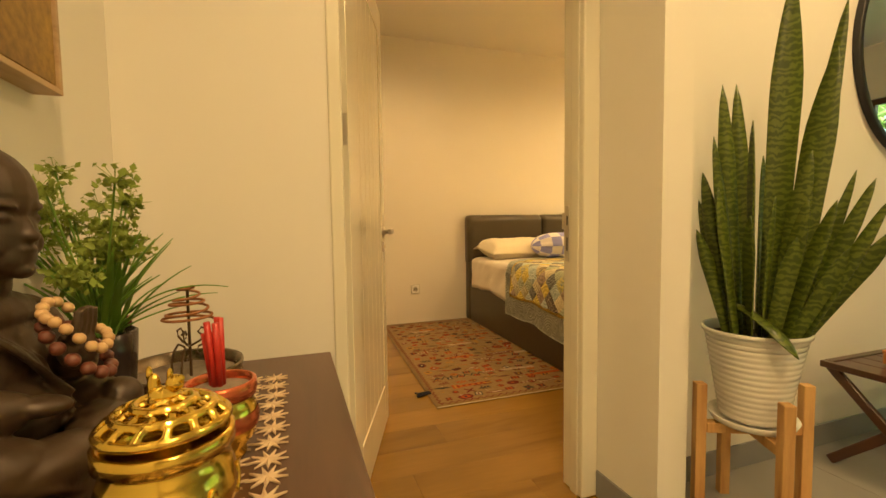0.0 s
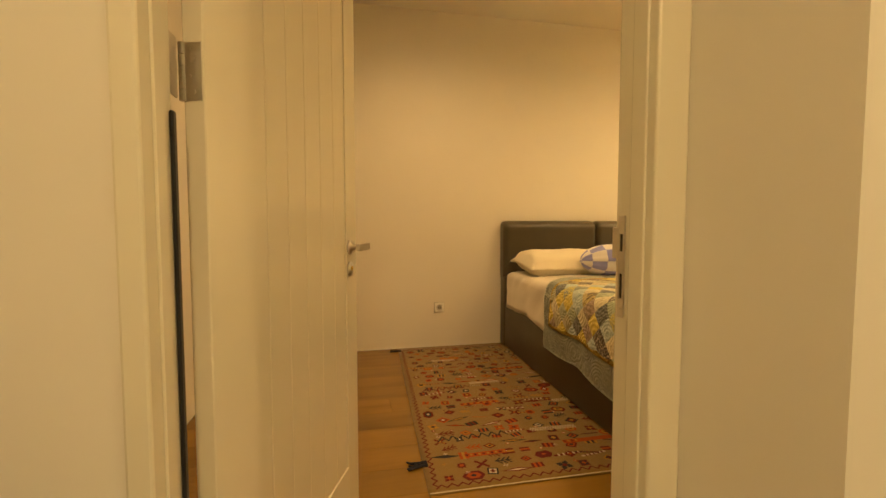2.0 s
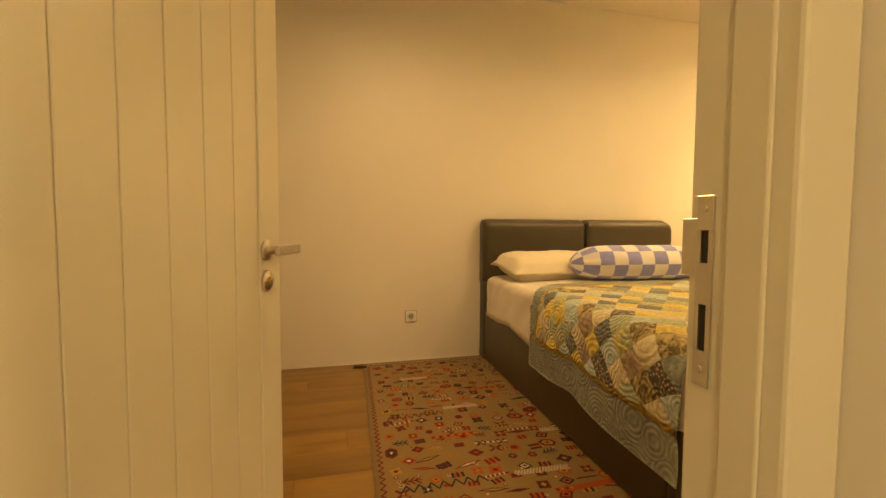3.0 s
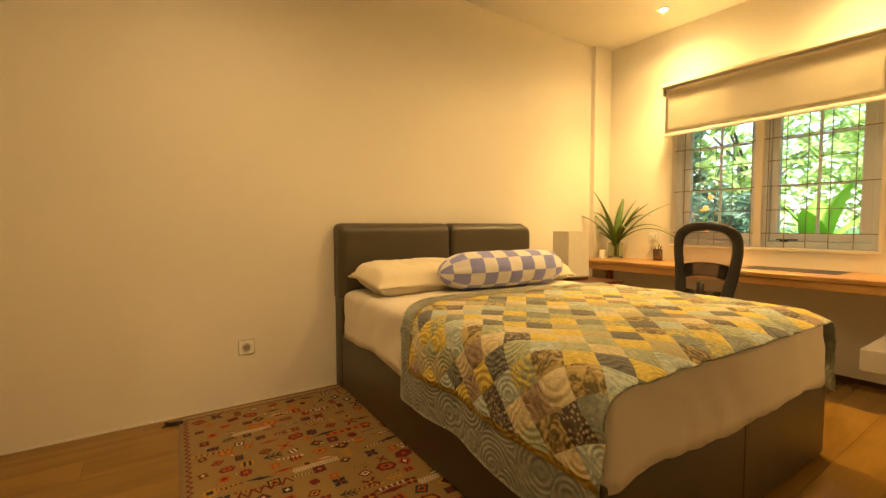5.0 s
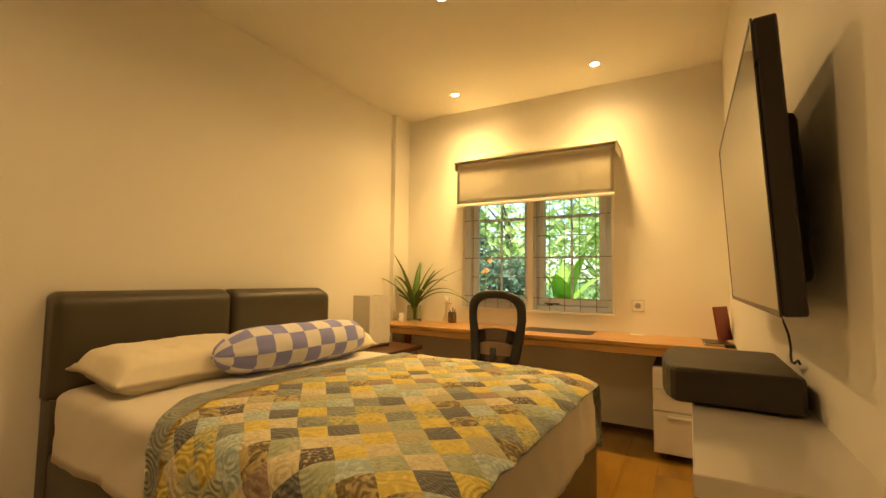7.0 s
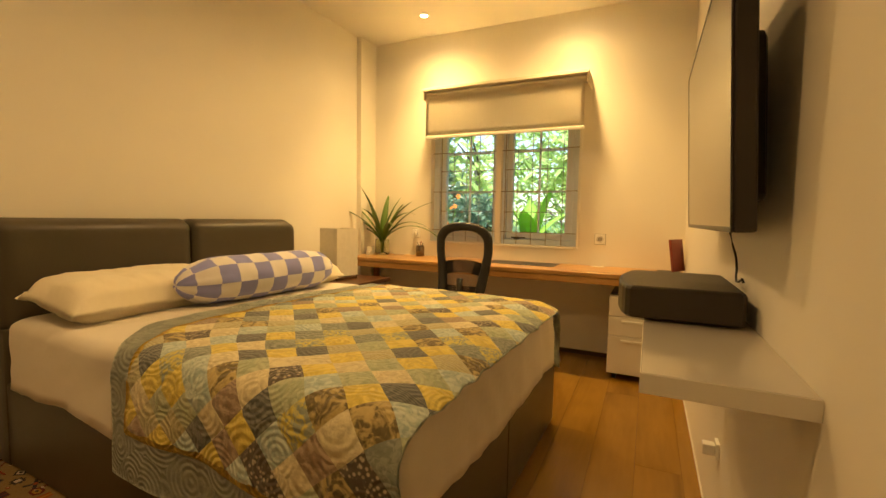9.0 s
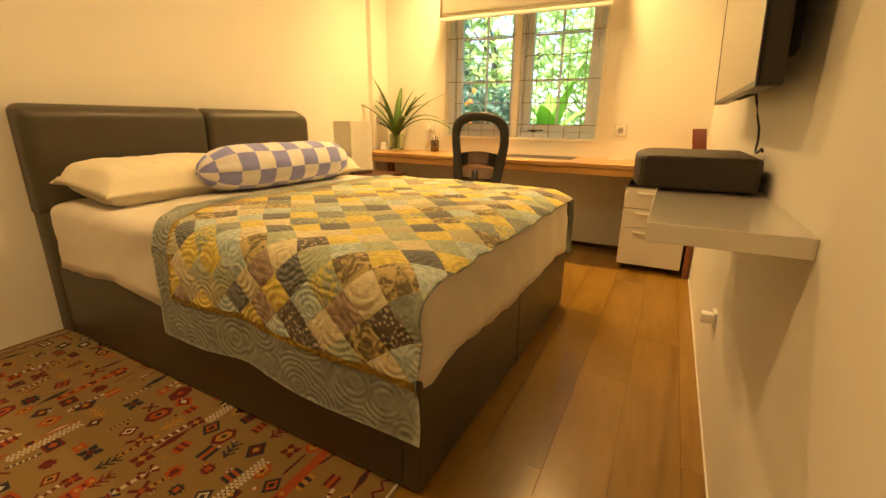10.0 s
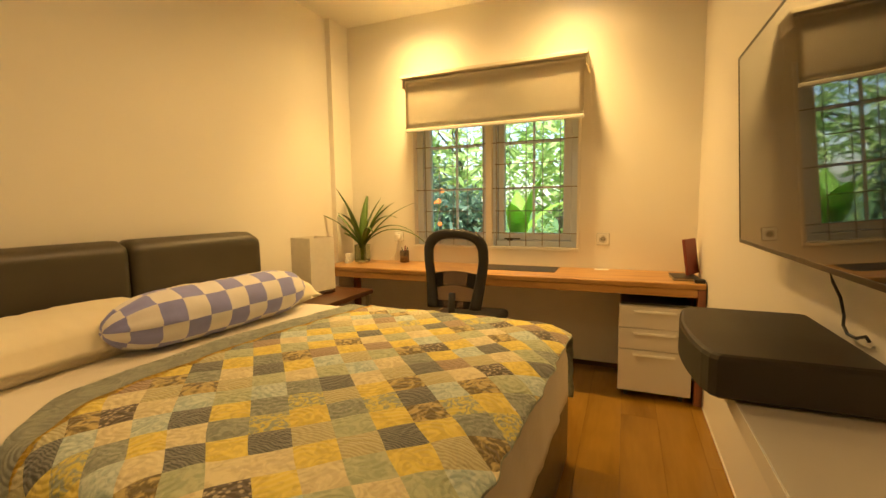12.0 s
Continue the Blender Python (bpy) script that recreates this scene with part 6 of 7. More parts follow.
# head: skull, jaw, brow, eyelids, nose, lips, chin, cheeks and long ears
for p, size, rot in (
    ((0, 0, 1.058), (0.058, 0.053, 0.056), (0, 0, 0)), ((0.010, 0, 1.018), (0.047, 0.045, 0.048), (0, 0, 0)),
    ((0.022, 0, 0.994), (0.034, 0.034, 0.026), (0, 0, 0)), ((0.049, 0, 1.024), (0.010, 0.007, 0.016), (0, -18, 0)),
    ((0.056, 0, 1.015), (0.009, 0.009, 0.007), (0, 0, 0)), ((0.050, 0.008, 1.013), (0.006, 0.005, 0.005), (0, 0, 0)), ((0.050, -0.008, 1.013), (0.006, 0.005, 0.005), (0, 0, 0)),
    ((0.050, 0, 1.001), (0.009, 0.015, 0.0042), (0, 0, 0)), ((0.048, 0, 0.994), (0.009, 0.012, 0.0045), (0, 0, 0)),
    ((0.046, 0, 0.979), (0.011, 0.012, 0.009), (0, 0, 0)),
    ((0.036, 0.026, 1.008), (0.014, 0.013, 0.016), (0, 0, 0)), ((0.036, -0.026, 1.008), (0.014, 0.013, 0.016), (0, 0, 0)),
    ((0.046, 0.020, 1.046), (0.010, 0.016, 0.0042), (10, 0, 18)), ((0.046, -0.020, 1.046), (0.010, 0.016, 0.0042), (-10, 0, -18)),
    ((0.044, 0.021, 1.034), (0.0085, 0.0115, 0.0058), (0, 0, 14)), ((0.044, -0.021, 1.034), (0.0085, 0.0115, 0.0058), (0, 0, -14)),
    ((-0.004, 0.055, 1.028), (0.012, 0.006, 0.024), (0, 0, 0)), ((-0.004, -0.055, 1.028), (0.012, 0.006, 0.024), (0, 0, 0)),
    ((0.0, 0.055, 1.003), (0.008, 0.006, 0.013), (0, 0, 0)), ((0.0, -0.055, 1.003), (0.008, 0.006, 0.013), (0, 0, 0)),
    ((0.0, 0, 0.965), (0.030, 0.032, 0.030), (0, 0, 0)),
    # trunk, shoulders and belly
    ((-0.010, 0, 0.930), (0.045, 0.078, 0.030), (0, 0, 0)), ((-0.012, 0, 0.875), (0.058, 0.078, 0.070), (0, 0, 0)),
    ((0.000, 0, 0.820), (0.066, 0.080, 0.055), (0, 0, 0)),
    # upper arms, forearms and sleeves
    ((0.002, 0.080, 0.895), (0.030, 0.026, 0.052), (12, -14, 0)), ((0.002, -0.082, 0.890), (0.030, 0.026, 0.055), (-12, -14, 0)),
    ((0.042, 0.070, 0.862), (0.046, 0.024, 0.024), (0, -8, -38)), ((0.040, -0.074, 0.848), (0.052, 0.026, 0.026), (0, 0, 40)),
    ((0.020, -0.086, 0.830), (0.038, 0.026, 0.030), (0, 20, 30)), ((0.020, 0.086, 0.835), (0.036, 0.024, 0.030), (0, 20, -30)),
    # raised palm and the fingers above it
    ((0.086, 0.012, 0.890), (0.013, 0.022, 0.024), (0, -10, -20)),
    # lying hand
    ((0.082, -0.040, 0.846), (0.026, 0.018, 0.011), (0, 8, 40)),
    # crossed legs, knees, feet and the seat
    ((0.050, 0.085, 0.800), (0.060, 0.042, 0.036), (0, 0, -38)), ((0.050, -0.085, 0.796), (0.060, 0.042, 0.036), (0, 0, 38)),
    ((0.088, 0.045, 0.792), (0.034, 0.062, 0.028), (0, 0, 18)), ((0.088, -0.045, 0.786), (0.034, 0.062, 0.028), (0, 0, -18)),
    ((0.100, -0.006, 0.796), (0.036, 0.017, 0.012), (0, 0, 62)), ((0.094, 0.070, 0.812), (0.026, 0.026, 0.024), (0, 0, 0)),
    ((0.022, 0, 0.748), (0.098, 0.122, 0.040), (0, 0, 0)), ((0.018, 0, 0.722), (0.106, 0.130, 0.022), (0, 0, 0)),
):
    lump(*p, size, rot)
for k in range(4):
    cord([(0.090, -0.002 + k * 0.0095, 0.900), (0.095, -0.001 + k * 0.0092, 0.922), (0.096, 0.001 + k * 0.008, 0.938 - abs(k - 1.5) * 0.003)], 0.0052)
for k in range(5):
    cord([(0.118 + 0.004 * math.sin(k * 0.8), -0.026 + k * 0.007, 0.790), (0.130, -0.027 + k * 0.007, 0.786)], 0.0042)
# folds of the robe over chest, sleeves and legs
for k in range(4):
    q = k * 0.014
    cord([(0.030 - q * 0.3, -0.060 + q, 0.940 - q * 0.4), (0.050, -0.030 + q, 0.905 - q * 0.6), (0.058, 0.004 + q * 0.6, 0.868 - q), (0.068, 0.030, 0.835 - q)], 0.0036)
for k in range(5):
    q = k * 0.013
    cord([(0.006 + q, -0.108 + q * 0.3, 0.868 - q * 0.8), (0.032 + q, -0.105 + q * 0.5, 0.850 - q * 0.7), (0.052 + q, -0.088 + q * 0.5, 0.828 - q * 0.5)], 0.0036)
for k in range(5):
    q = k * 0.018
    cord([(0.080 + q * 0.5, -0.110 + q, 0.800 - q * 0.3), (0.112, -0.072 + q, 0.776 - q * 0.3), (0.112, -0.030 + q, 0.752 - q * 0.2)], 0.0038)
figure = part("buddha_statue", bm, BRONZE, None)
rm = figure.modifiers.new("remesh", "REMESH")
rm.mode, rm.voxel_size, rm.use_smooth_shade = "VOXEL", 0.0024, True
sm = figure.modifiers.new("smooth", "SMOOTH")
sm.factor, sm.iterations = 0.5, 3
tagged(figure, "dark bronze seated buddha statue on the console table", "statue")


def bead_string(name, label, mat, pts, r):
    t = thing(name, label, "beads", pts[0])
    n = len(pts)
    for k, p in enumerate(pts):
        bm = bmesh.new()
        lathe(bm, [(0, -r * 0.8), (r * 0.6, -r * 0.75), (r, -r * 0.25), (r, r * 0.25), (r * 0.6, r * 0.75), (0, r * 0.8)], 12, Matrix.Translation(p) @ Matrix.Rotation(0.9, 4, "Y"))
        part("bead", bm, mat, t, smooth=True)


bead_string("prayer_beads", "pale wooden prayer beads round the hand of the dark statue", BEADW,
            [(FX + 0.081 + 0.027 * math.cos(a), FY - 0.002 + 0.030 * math.sin(a), 0.912 - 0.022 * math.cos(a) * 1.1 + 0.004 * math.sin(3 * a)) for a in [k * math.tau / 17 for k in range(17)]], 0.0064)
bead_string("prayer_beads", "dark red wooden prayer beads round the hand of the dark statue", BEADR,
            [(FX + 0.083 + 0.027 * math.cos(a), FY - 0.006 + 0.031 * math.sin(a), 0.888 - 0.030 * math.cos(a)) for a in [k * math.tau / 14 for k in range(14)]], 0.0076)

# leafy plant in a dark pot
pl = thing("potted_plant", "leafy plant with yellow-green florets in a small dark pot", "potted plant", (-0.165, 1.37, TZ))
bm = bmesh.new()
lathe(bm, [(0, 0), (0.035, 0), (0.045, 0.03), (0.05, 0.09), (0.052, 0.13), (0.048, 0.132), (0.046, 0.12), (0, 0.118)], 28, Matrix.Translation((-0.165, 1.37, RZ + 0.001)))
part("pot", bm, DARKPOT, pl, smooth=True)
rng = random.Random(8)
PB = Vector((-0.165, 1.37, 0.82))
for k in range(40):
    bm = bmesh.new()
    blade(bm, PB + Vector((rng.uniform(-0.02, 0.02), rng.uniform(-0.02, 0.02), 0)), rng.uniform(0, math.tau), rng.uniform(0.12, 0.22), rng.uniform(0.010, 0.018), rng.uniform(0.05, 0.5), rng.uniform(0.3, 1.1), 0.2, 8, 0, 0.0006)
    part("leaf", bm, STEMG, pl, smooth=True)
for h, ln, lean, dr in ((-0.15, 0.24, 0.6, 1.25), (-0.4, 0.17, 0.8, 0.5), (-0.1, 0.15, 0.95, 0.5), (0.2, 0.2, 0.8, 0.9)):
    bm = bmesh.new()
    blade(bm, PB, h, ln, 0.010, lean, dr, 0.2, 12, 0, 0.0006)
    part("leaf", bm, STEMG, pl, smooth=True)
for k in range(30):
    a, ln, le = rng.uniform(0, math.tau), rng.uniform(0.12, 0.30), rng.uniform(0.05, 0.55)
    top_ = PB + Vector((math.cos(a) * math.sin(le) * ln, math.sin(a) * math.sin(le) * ln, math.cos(le) * ln))
    top_.x = max(top_.x, -0.235)
    bm = bmesh.new()
    tube(bm, [PB, (PB + top_) / 2 + Vector((0, 0, 0.01)), top_], 0.0016, 6)
    st = part("flower_stem", bm, STEMG, pl)
    bm = bmesh.new()
    for q in range(42):
        d = Vector((rng.gauss(0, 1), rng.gauss(0, 1), rng.gauss(0, 0.6)))
        d = d.normalized() * rng.uniform(0.008, 0.034)
        p = top_ + d
        s = rng.uniform(0.004, 0.0085)
        m_ = pose(*p, rng.uniform(0, 360), rng.uniform(0, 360), 0)
        vs = [bm.verts.new(m_ @ Vector(c_)) for c_ in ((s, 0, 0), (0, s * 0.7, 0.001), (-s, 0, 0), (0, -s * 0.7, 0.001))]
        bm.faces.new(vs)
        tube(bm, [top_, p], 0.0006, 3)
    tagged(part("floret", bm, UMBEL, st, "yellow-green florets"), kind="stuff")

rb = thing("red_box", "dark red gift box with gold print on the console table", "box", (-0.2, 1.5, TZ))
RB = pose(-0.205, 1.50, RZ - 0.003, 0, 0, -8)
bm = bmesh.new()
box(bm, (-0.035, -0.03, 0), (0.035, 0.03, 0.135), 0.002, 2, RB)
part("carton", bm, REDBOX, rb)
bm = bmesh.new()
tube(bm, [RB @ Vector(p) for p in ((-0.02, -0.0302, 0.02), (0.0, -0.0302, 0.045), (0.02, -0.0302, 0.03), (0.028, -0.0302, 0.05))], 0.001, 6)
tube(bm, [RB @ Vector((0.015 + 0.008 * math.cos(a), -0.0302, 0.06 + 0.008 * math.sin(a))) for a in [k * math.tau / 14 for k in range(14)]], 0.0012, 6, closed=True)
tube(bm, [RB @ Vector((-0.01 + 0.012 * math.cos(a), -0.0302, 0.1 + 0.007 * math.sin(a))) for a in [k * math.tau / 14 for k in range(14)]], 0.001, 6, closed=True)
part("gold_ornament", bm, GOLDP, rb, "gold printed ornament")

bowl = thing("silver_bowl", "wide tarnished silver bowl of ash on the console table", "bowl", (-0.045, 1.365, TZ))
BWM = Matrix.Translation((-0.045, 1.365, RZ + 0.0012))
bm = bmesh.new()
prof = [(0, 0.004), (0.045, 0.0), (0.05, 0.006), (0.085, 0.022), (0.098, 0.040), (0.103, 0.058), (0.102, 0.062), (0.098, 0.060), (0.092, 0.042), (0.08, 0.028), (0, 0.022)]
lathe(bm, prof, 56, BWM)
for k in range(28):
    a = k * math.tau / 28
    blob(bm, BWM @ Vector((0.096 * math.cos(a), 0.096 * math.sin(a), 0.036)), (0.006, 0.010, 0.008), (0, 0, math.degrees(a)), 8)
part("bowl_body", bm, SILVER, bowl, smooth=True)
bm = bmesh.new()
c = bm.verts.new(BWM @ Vector((0, 0, 0.040)))
prev_ = None
rngs = [[bm.verts.new(BWM @ Vector((r * math.cos(a), r * math.sin(a), 0.040 + 0.005 * noise.noise((r * 60 * math.cos(a), r * 60 * math.sin(a), 0))))) for a in [k * math.tau / 40 for k in range(40)]] for r in (0.03, 0.06, 0.090)]
for k in range(40):
    q = (k + 1) % 40
    bm.faces.new((c, rngs[0][k], rngs[0][q]))
    for a, b in zip(rngs, rngs[1:]):
        bm.faces.new((a[k], b[k], b[q], a[q]))
part("ash_bed", bm, ASH, bowl, "grey ash", True)

ih = thing("coil_incense_holder", "scrolled iron stand with brown incense coils in the silver bowl", "incense holder", (-0.03, 1.36, TZ + 0.04))
IC = Vector((-0.03, 1.36, 0))
bm = bmesh.new()
tube(bm, [IC + Vector((0, 0, 0.741)), IC + Vector((0, 0, 0.905))], 0.0025, 8)
part("rod", bm, IRON, ih)
for k in range(3):
    a = k * math.tau / 3 + 0.4
    d = Vector((math.cos(a), math.sin(a), 0))
    pts = [IC + d * r + Vector((0, 0, z)) for r, z in ((0.045, 0.742), (0.047, 0.76), (0.040, 0.785), (0.028, 0.800), (0.014, 0.797), (0.010, 0.787), (0.017, 0.780), (0.023, 0.785))]
    bm = bmesh.new()
    tube(bm, pts, 0.0022, 8)
    pts = [IC + d * r + Vector((0, 0, z)) for r, z in ((0.002, 0.80), (0.016, 0.806), (0.027, 0.815), (0.029, 0.826), (0.020, 0.831), (0.014, 0.824), (0.019, 0.818))]
    tube(bm, pts, 0.0019, 8)
    part("scroll", bm, IRON, ih, smooth=True)
bm = bmesh.new()
pts = []
for k in range(200):
    t = k / 199
    r = 0.036 * (1 - t) ** 0.8 + 0.008
    a = t * math.tau * 5.2
    pts.append(IC + Vector((r * math.cos(a), r * math.sin(a), 0.842 + 0.068 * t + 0.003 * math.sin(a * 0.5))))
tube(bm, pts, 0.0024, 7)
tube(bm, [IC + Vector((0.036 + 0.008, 0, 0.842)), IC + Vector((0.048, 0.002, 0.836)), IC + Vector((0.046, 0.004, 0.826))], 0.0024, 7)
part("coil", bm, COIL, ih, "brown incense coil", True)

# small censer with red incense sticks
cz = thing("censer", "small red copper and brass incense pot full of ash", "incense pot", (0.055, 1.105, TZ))
CZ = Matrix.Translation((0.055, 1.105, RZ + 0.001))
bm = bmesh.new()
lathe(bm, [(0, 0), (0.026, 0.0), (0.030, 0.008), (0.026, 0.014), (0.040, 0.030), (0.046, 0.055), (0.043, 0.074), (0.036, 0.082), (0.038, 0.086)], 40, CZ)
part("pot_body", bm, BRASS, cz, "brass body", True)
bm = bmesh.new()
lathe(bm, [(0.0375, 0.084), (0.044, 0.086), (0.046, 0.096), (0.045, 0.106), (0.042, 0.108), (0.039, 0.106), (0.038, 0.095)], 40, CZ)
lathe(bm, [(0.0455, 0.045), (0.047, 0.05), (0.0475, 0.058), (0.0455, 0.066)], 40, CZ)
part("rim", bm, COPPER, cz, "red copper rim", True)
bm = bmesh.new()
lathe(bm, [(0.0, 0.098), (0.02, 0.1), (0.0392, 0.096)], 30, CZ)
part("ash_bed", bm, ASH, cz, "grey ash", True)
sticks = thing("incense_sticks", "bundle of thick red incense sticks in the copper pot", "incense", (0.052, 1.115, TZ + 0.1))
rng = random.Random(2)
for k in range(6):
    a = k * 1.05
    b = CZ @ Vector((-0.004 + 0.006 * math.cos(a), 0.008 + 0.006 * math.sin(a), 0.094))
    bm = bmesh.new()
    tube(bm, [b, b + Vector((-0.004 + 0.004 * math.cos(a), 0.004 * math.sin(a), 0.085 + rng.uniform(-0.01, 0.012)))], 0.0042, 10)
    part("stick", bm, REDWAX, sticks, smooth=True)

# brass censer with pierced lid
def fuse(ob, size):
    """Melts a cast piece into one skin."""
    m = ob.modifiers.new("remesh", "REMESH")
    m.mode, m.voxel_size, m.use_smooth_shade = "VOXEL", size, True


bc = thing("brass_censer", "polished brass incense burner with pierced domed lid and animal knob", "incense burner", (0.035, 0.925, TZ))
BC = Matrix.Translation((0.035, 0.925, RZ + 0.001))
bm = bmesh.new()
lathe(bm, [(0, 0), (0.03, 0), (0.034, 0.006), (0.028, 0.012), (0.044, 0.030), (0.058, 0.055), (0.060, 0.072), (0.054, 0.092), (0.047, 0.100), (0.050, 0.106), (0.058, 0.108), (0.058, 0.122), (0.054, 0.124), (0.050, 0.120), (0.046, 0.105)], 56, BC)
garlands = []
for k in range(8):
    a = k * math.tau / 8
    bm_g = bmesh.new()
    garlands.append(bm_g)
    tube(bm_g, [BC @ Vector(((0.0595 - 0.0025 * abs(q)) * math.cos(a + q * 0.16), (0.0595 - 0.0025 * abs(q)) * math.sin(a + q * 0.16), 0.068 + 0.012 * math.sin(q * 3 + k))) for q in [-1 + p / 6 for p in range(13)]], 0.0022, 6)
burner = part("burner_body", bm, BRASS, bc, smooth=True)
for bm_g in garlands:
    part("relief_garland", bm_g, BRASS, burner, smooth=True)
bm = bmesh.new()


def dome(r):
    return 0.124 + 0.030 * math.sqrt(max(0, 1 - (r / 0.055) ** 2))


for r in (0.052, 0.040, 0.024, 0.010):
    tube(bm, [BC @ Vector((r * math.cos(a), r * math.sin(a), dome(r))) for a in [k * math.tau / 48 for k in range(48)]], 0.0048, 8, closed=True)
for k in range(14):
    a = k * math.tau / 14
    tube(bm, [BC @ Vector((r * math.cos(a + (0.05 - r) * 9), r * math.sin(a + (0.05 - r) * 9), dome(r))) for r in (0.052, 0.045, 0.038, 0.031)], 0.0045, 6)
for k in range(7):
    a = k * math.tau / 7
    tube(bm, [BC @ Vector((r * math.cos(a - (0.03 - r) * 12), r * math.sin(a - (0.03 - r) * 12), dome(r))) for r in (0.030, 0.024, 0.018, 0.012)], 0.0034, 6)
fuse(part("pierced_lid", bm, BRASS, bc, "pierced brass lid", True), 0.0012)
bm = bmesh.new()
c = BC @ Vector((0, 0, 0.152))
for at, sz in (((0, 0, 0.006), (0.014, 0.009, 0.009)), ((0.010, -0.004, 0.018), (0.008, 0.007, 0.008)), ((-0.008, 0.0, 0.016), (0.006, 0.006, 0.012)), ((0.015, -0.007, 0.022), (0.004, 0.003, 0.004)), ((0.004, 0.005, 0.022), (0.003, 0.003, 0.008)), ((-0.012, 0.003, 0.026), (0.003, 0.003, 0.008)), ((0.008, 0.004, 0.0), (0.004, 0.004, 0.008)), ((-0.008, -0.006, 0.0), (0.004, 0.004, 0.008))):
    blob(bm, c + Vector(at), sz, (0, 0, 0), 12)
fuse(part("knob", bm, BRASS, bc, "cast brass knob", True), 0.0009)
lb = thing("dark_bowl", "low dark bowl in front of the statue", "bowl", (-0.115, 0.84, TZ))
bm = bmesh.new()
lathe(bm, [(0, 0), (0.03, 0), (0.055, 0.012), (0.070, 0.034), (0.073, 0.05), (0.070, 0.052), (0.064, 0.036), (0.05, 0.018), (0, 0.012)], 44, Matrix.Translation((-0.105, 0.85, RZ + 0.001)))
part("bowl_body", bm, BRONZE, lb, smooth=True)

# ---- painting on the hall wall ----
pt = thing("painting", "framed painting of golden trees under a blue sky", "painting", (-0.256, 1.05, 1.6))
PY0, PY1, PZ0, PZ1 = 0.60, 1.405, 1.245, 1.86
px = -0.215
bm = bmesh.new()
for lo, hi in (((-0.2555, PY0, PZ0), (px + 0.004, PY1, PZ0 + 0.010)), ((-0.2555, PY0, PZ1 - 0.010), (px + 0.004, PY1, PZ1)), ((-0.2555, PY0, PZ0 + 0.010), (px + 0.004, PY0 + 0.010, PZ1 - 0.010)), ((-0.2555, PY1 - 0.010, PZ0 + 0.010), (px + 0.004, PY1, PZ1 - 0.010))):
    box(bm, lo, hi, 0.001, 1)
part("frame", bm, FRAMEWOOD, pt, "pale wooden tray frame")


def painting_mat():
    m = bpy.data.materials.new("painted_canvas")
    m.use_nodes = True
    n, l = m.node_tree.nodes, m.node_tree.links
    co, sp, no = n.new("ShaderNodeTexCoord"), n.new("ShaderNodeSeparateXYZ"), n.new("ShaderNodeTexNoise")
    l.new(co.outputs["Object"], sp.inputs[0])
    l.new(co.outputs["Object"], no.inputs["Vector"])
    no.inputs["Scale"].default_value, no.inputs["Detail"].default_value = 7, 8
    ad, mu = n.new("ShaderNodeMath"), n.new("ShaderNodeMath")
    mu.operation = "MULTIPLY_ADD"
    mu.inputs[1].default_value, mu.inputs[2].default_value = 0.30, -0.15
    l.new(no.outputs["Fac"], mu.inputs[0])
    l.new(sp.outputs["Z"], ad.inputs[0])
    l.new(mu.outputs[0], ad.inputs[1])
    m2 = n.new("ShaderNodeMath")
    m2.operation = "MULTIPLY_ADD"
    m2.inputs[1].default_value, m2.inputs[2].default_value = 0.55, -0.68
    l.new(sp.outputs["Y"], m2.inputs[0])
    m3 = n.new("ShaderNodeMath")
    l.new(ad.outputs[0], m3.inputs[0])
    l.new(m2.outputs[0], m3.inputs[1])
    rp = n.new("ShaderNodeValToRGB")
    els = rp.color_ramp.elements
    els[0].position, els[0].color = 0.0, (0.12, 0.08, 0.02, 1)
    els[1].position, els[1].color = 1.0, (0.09, 0.16, 0.22, 1)
    for q, c_ in ((0.2, (0.22, 0.12, 0.025, 1)), (0.44, (0.34, 0.20, 0.035, 1)), (0.50, (0.13, 0.19, 0.20, 1))):
        e = els.new(q)
        e.color = c_
    mr = n.new("ShaderNodeMapRange")
    mr.inputs[1].default_value, mr.inputs[2].default_value = 1.1, 1.9
    l.new(m3.outputs[0], mr.inputs[0])
    l.new(mr.outputs[0], rp.inputs["Fac"])
    n2 = n.new("ShaderNodeTexNoise")
    n2.inputs["Scale"].default_value, n2.inputs["Detail"].default_value = 60, 6
    l.new(co.outputs["Object"], n2.inputs["Vector"])
    mx = n.new("ShaderNodeMix")
    mx.data_type, mx.blend_type = "RGBA", "OVERLAY"
    mx.inputs[0].default_value = 0.7
    l.new(rp.outputs["Color"], mx.inputs[6])
    l.new(n2.outputs["Fac"], mx.inputs[7])
    b = n["Principled BSDF"]
    l.new(mx.outputs[2], b.inputs["Base Color"])
    b.inputs["Roughness"].default_value = 0.5
    return m


bm = bmesh.new()
box(bm, (-0.25, PY0 + 0.013, PZ0 + 0.013), (px, PY1 - 0.013, PZ1 - 0.013), 0.0015, 1)
part("canvas", bm, painting_mat(), pt, "golden trees painted on canvas")

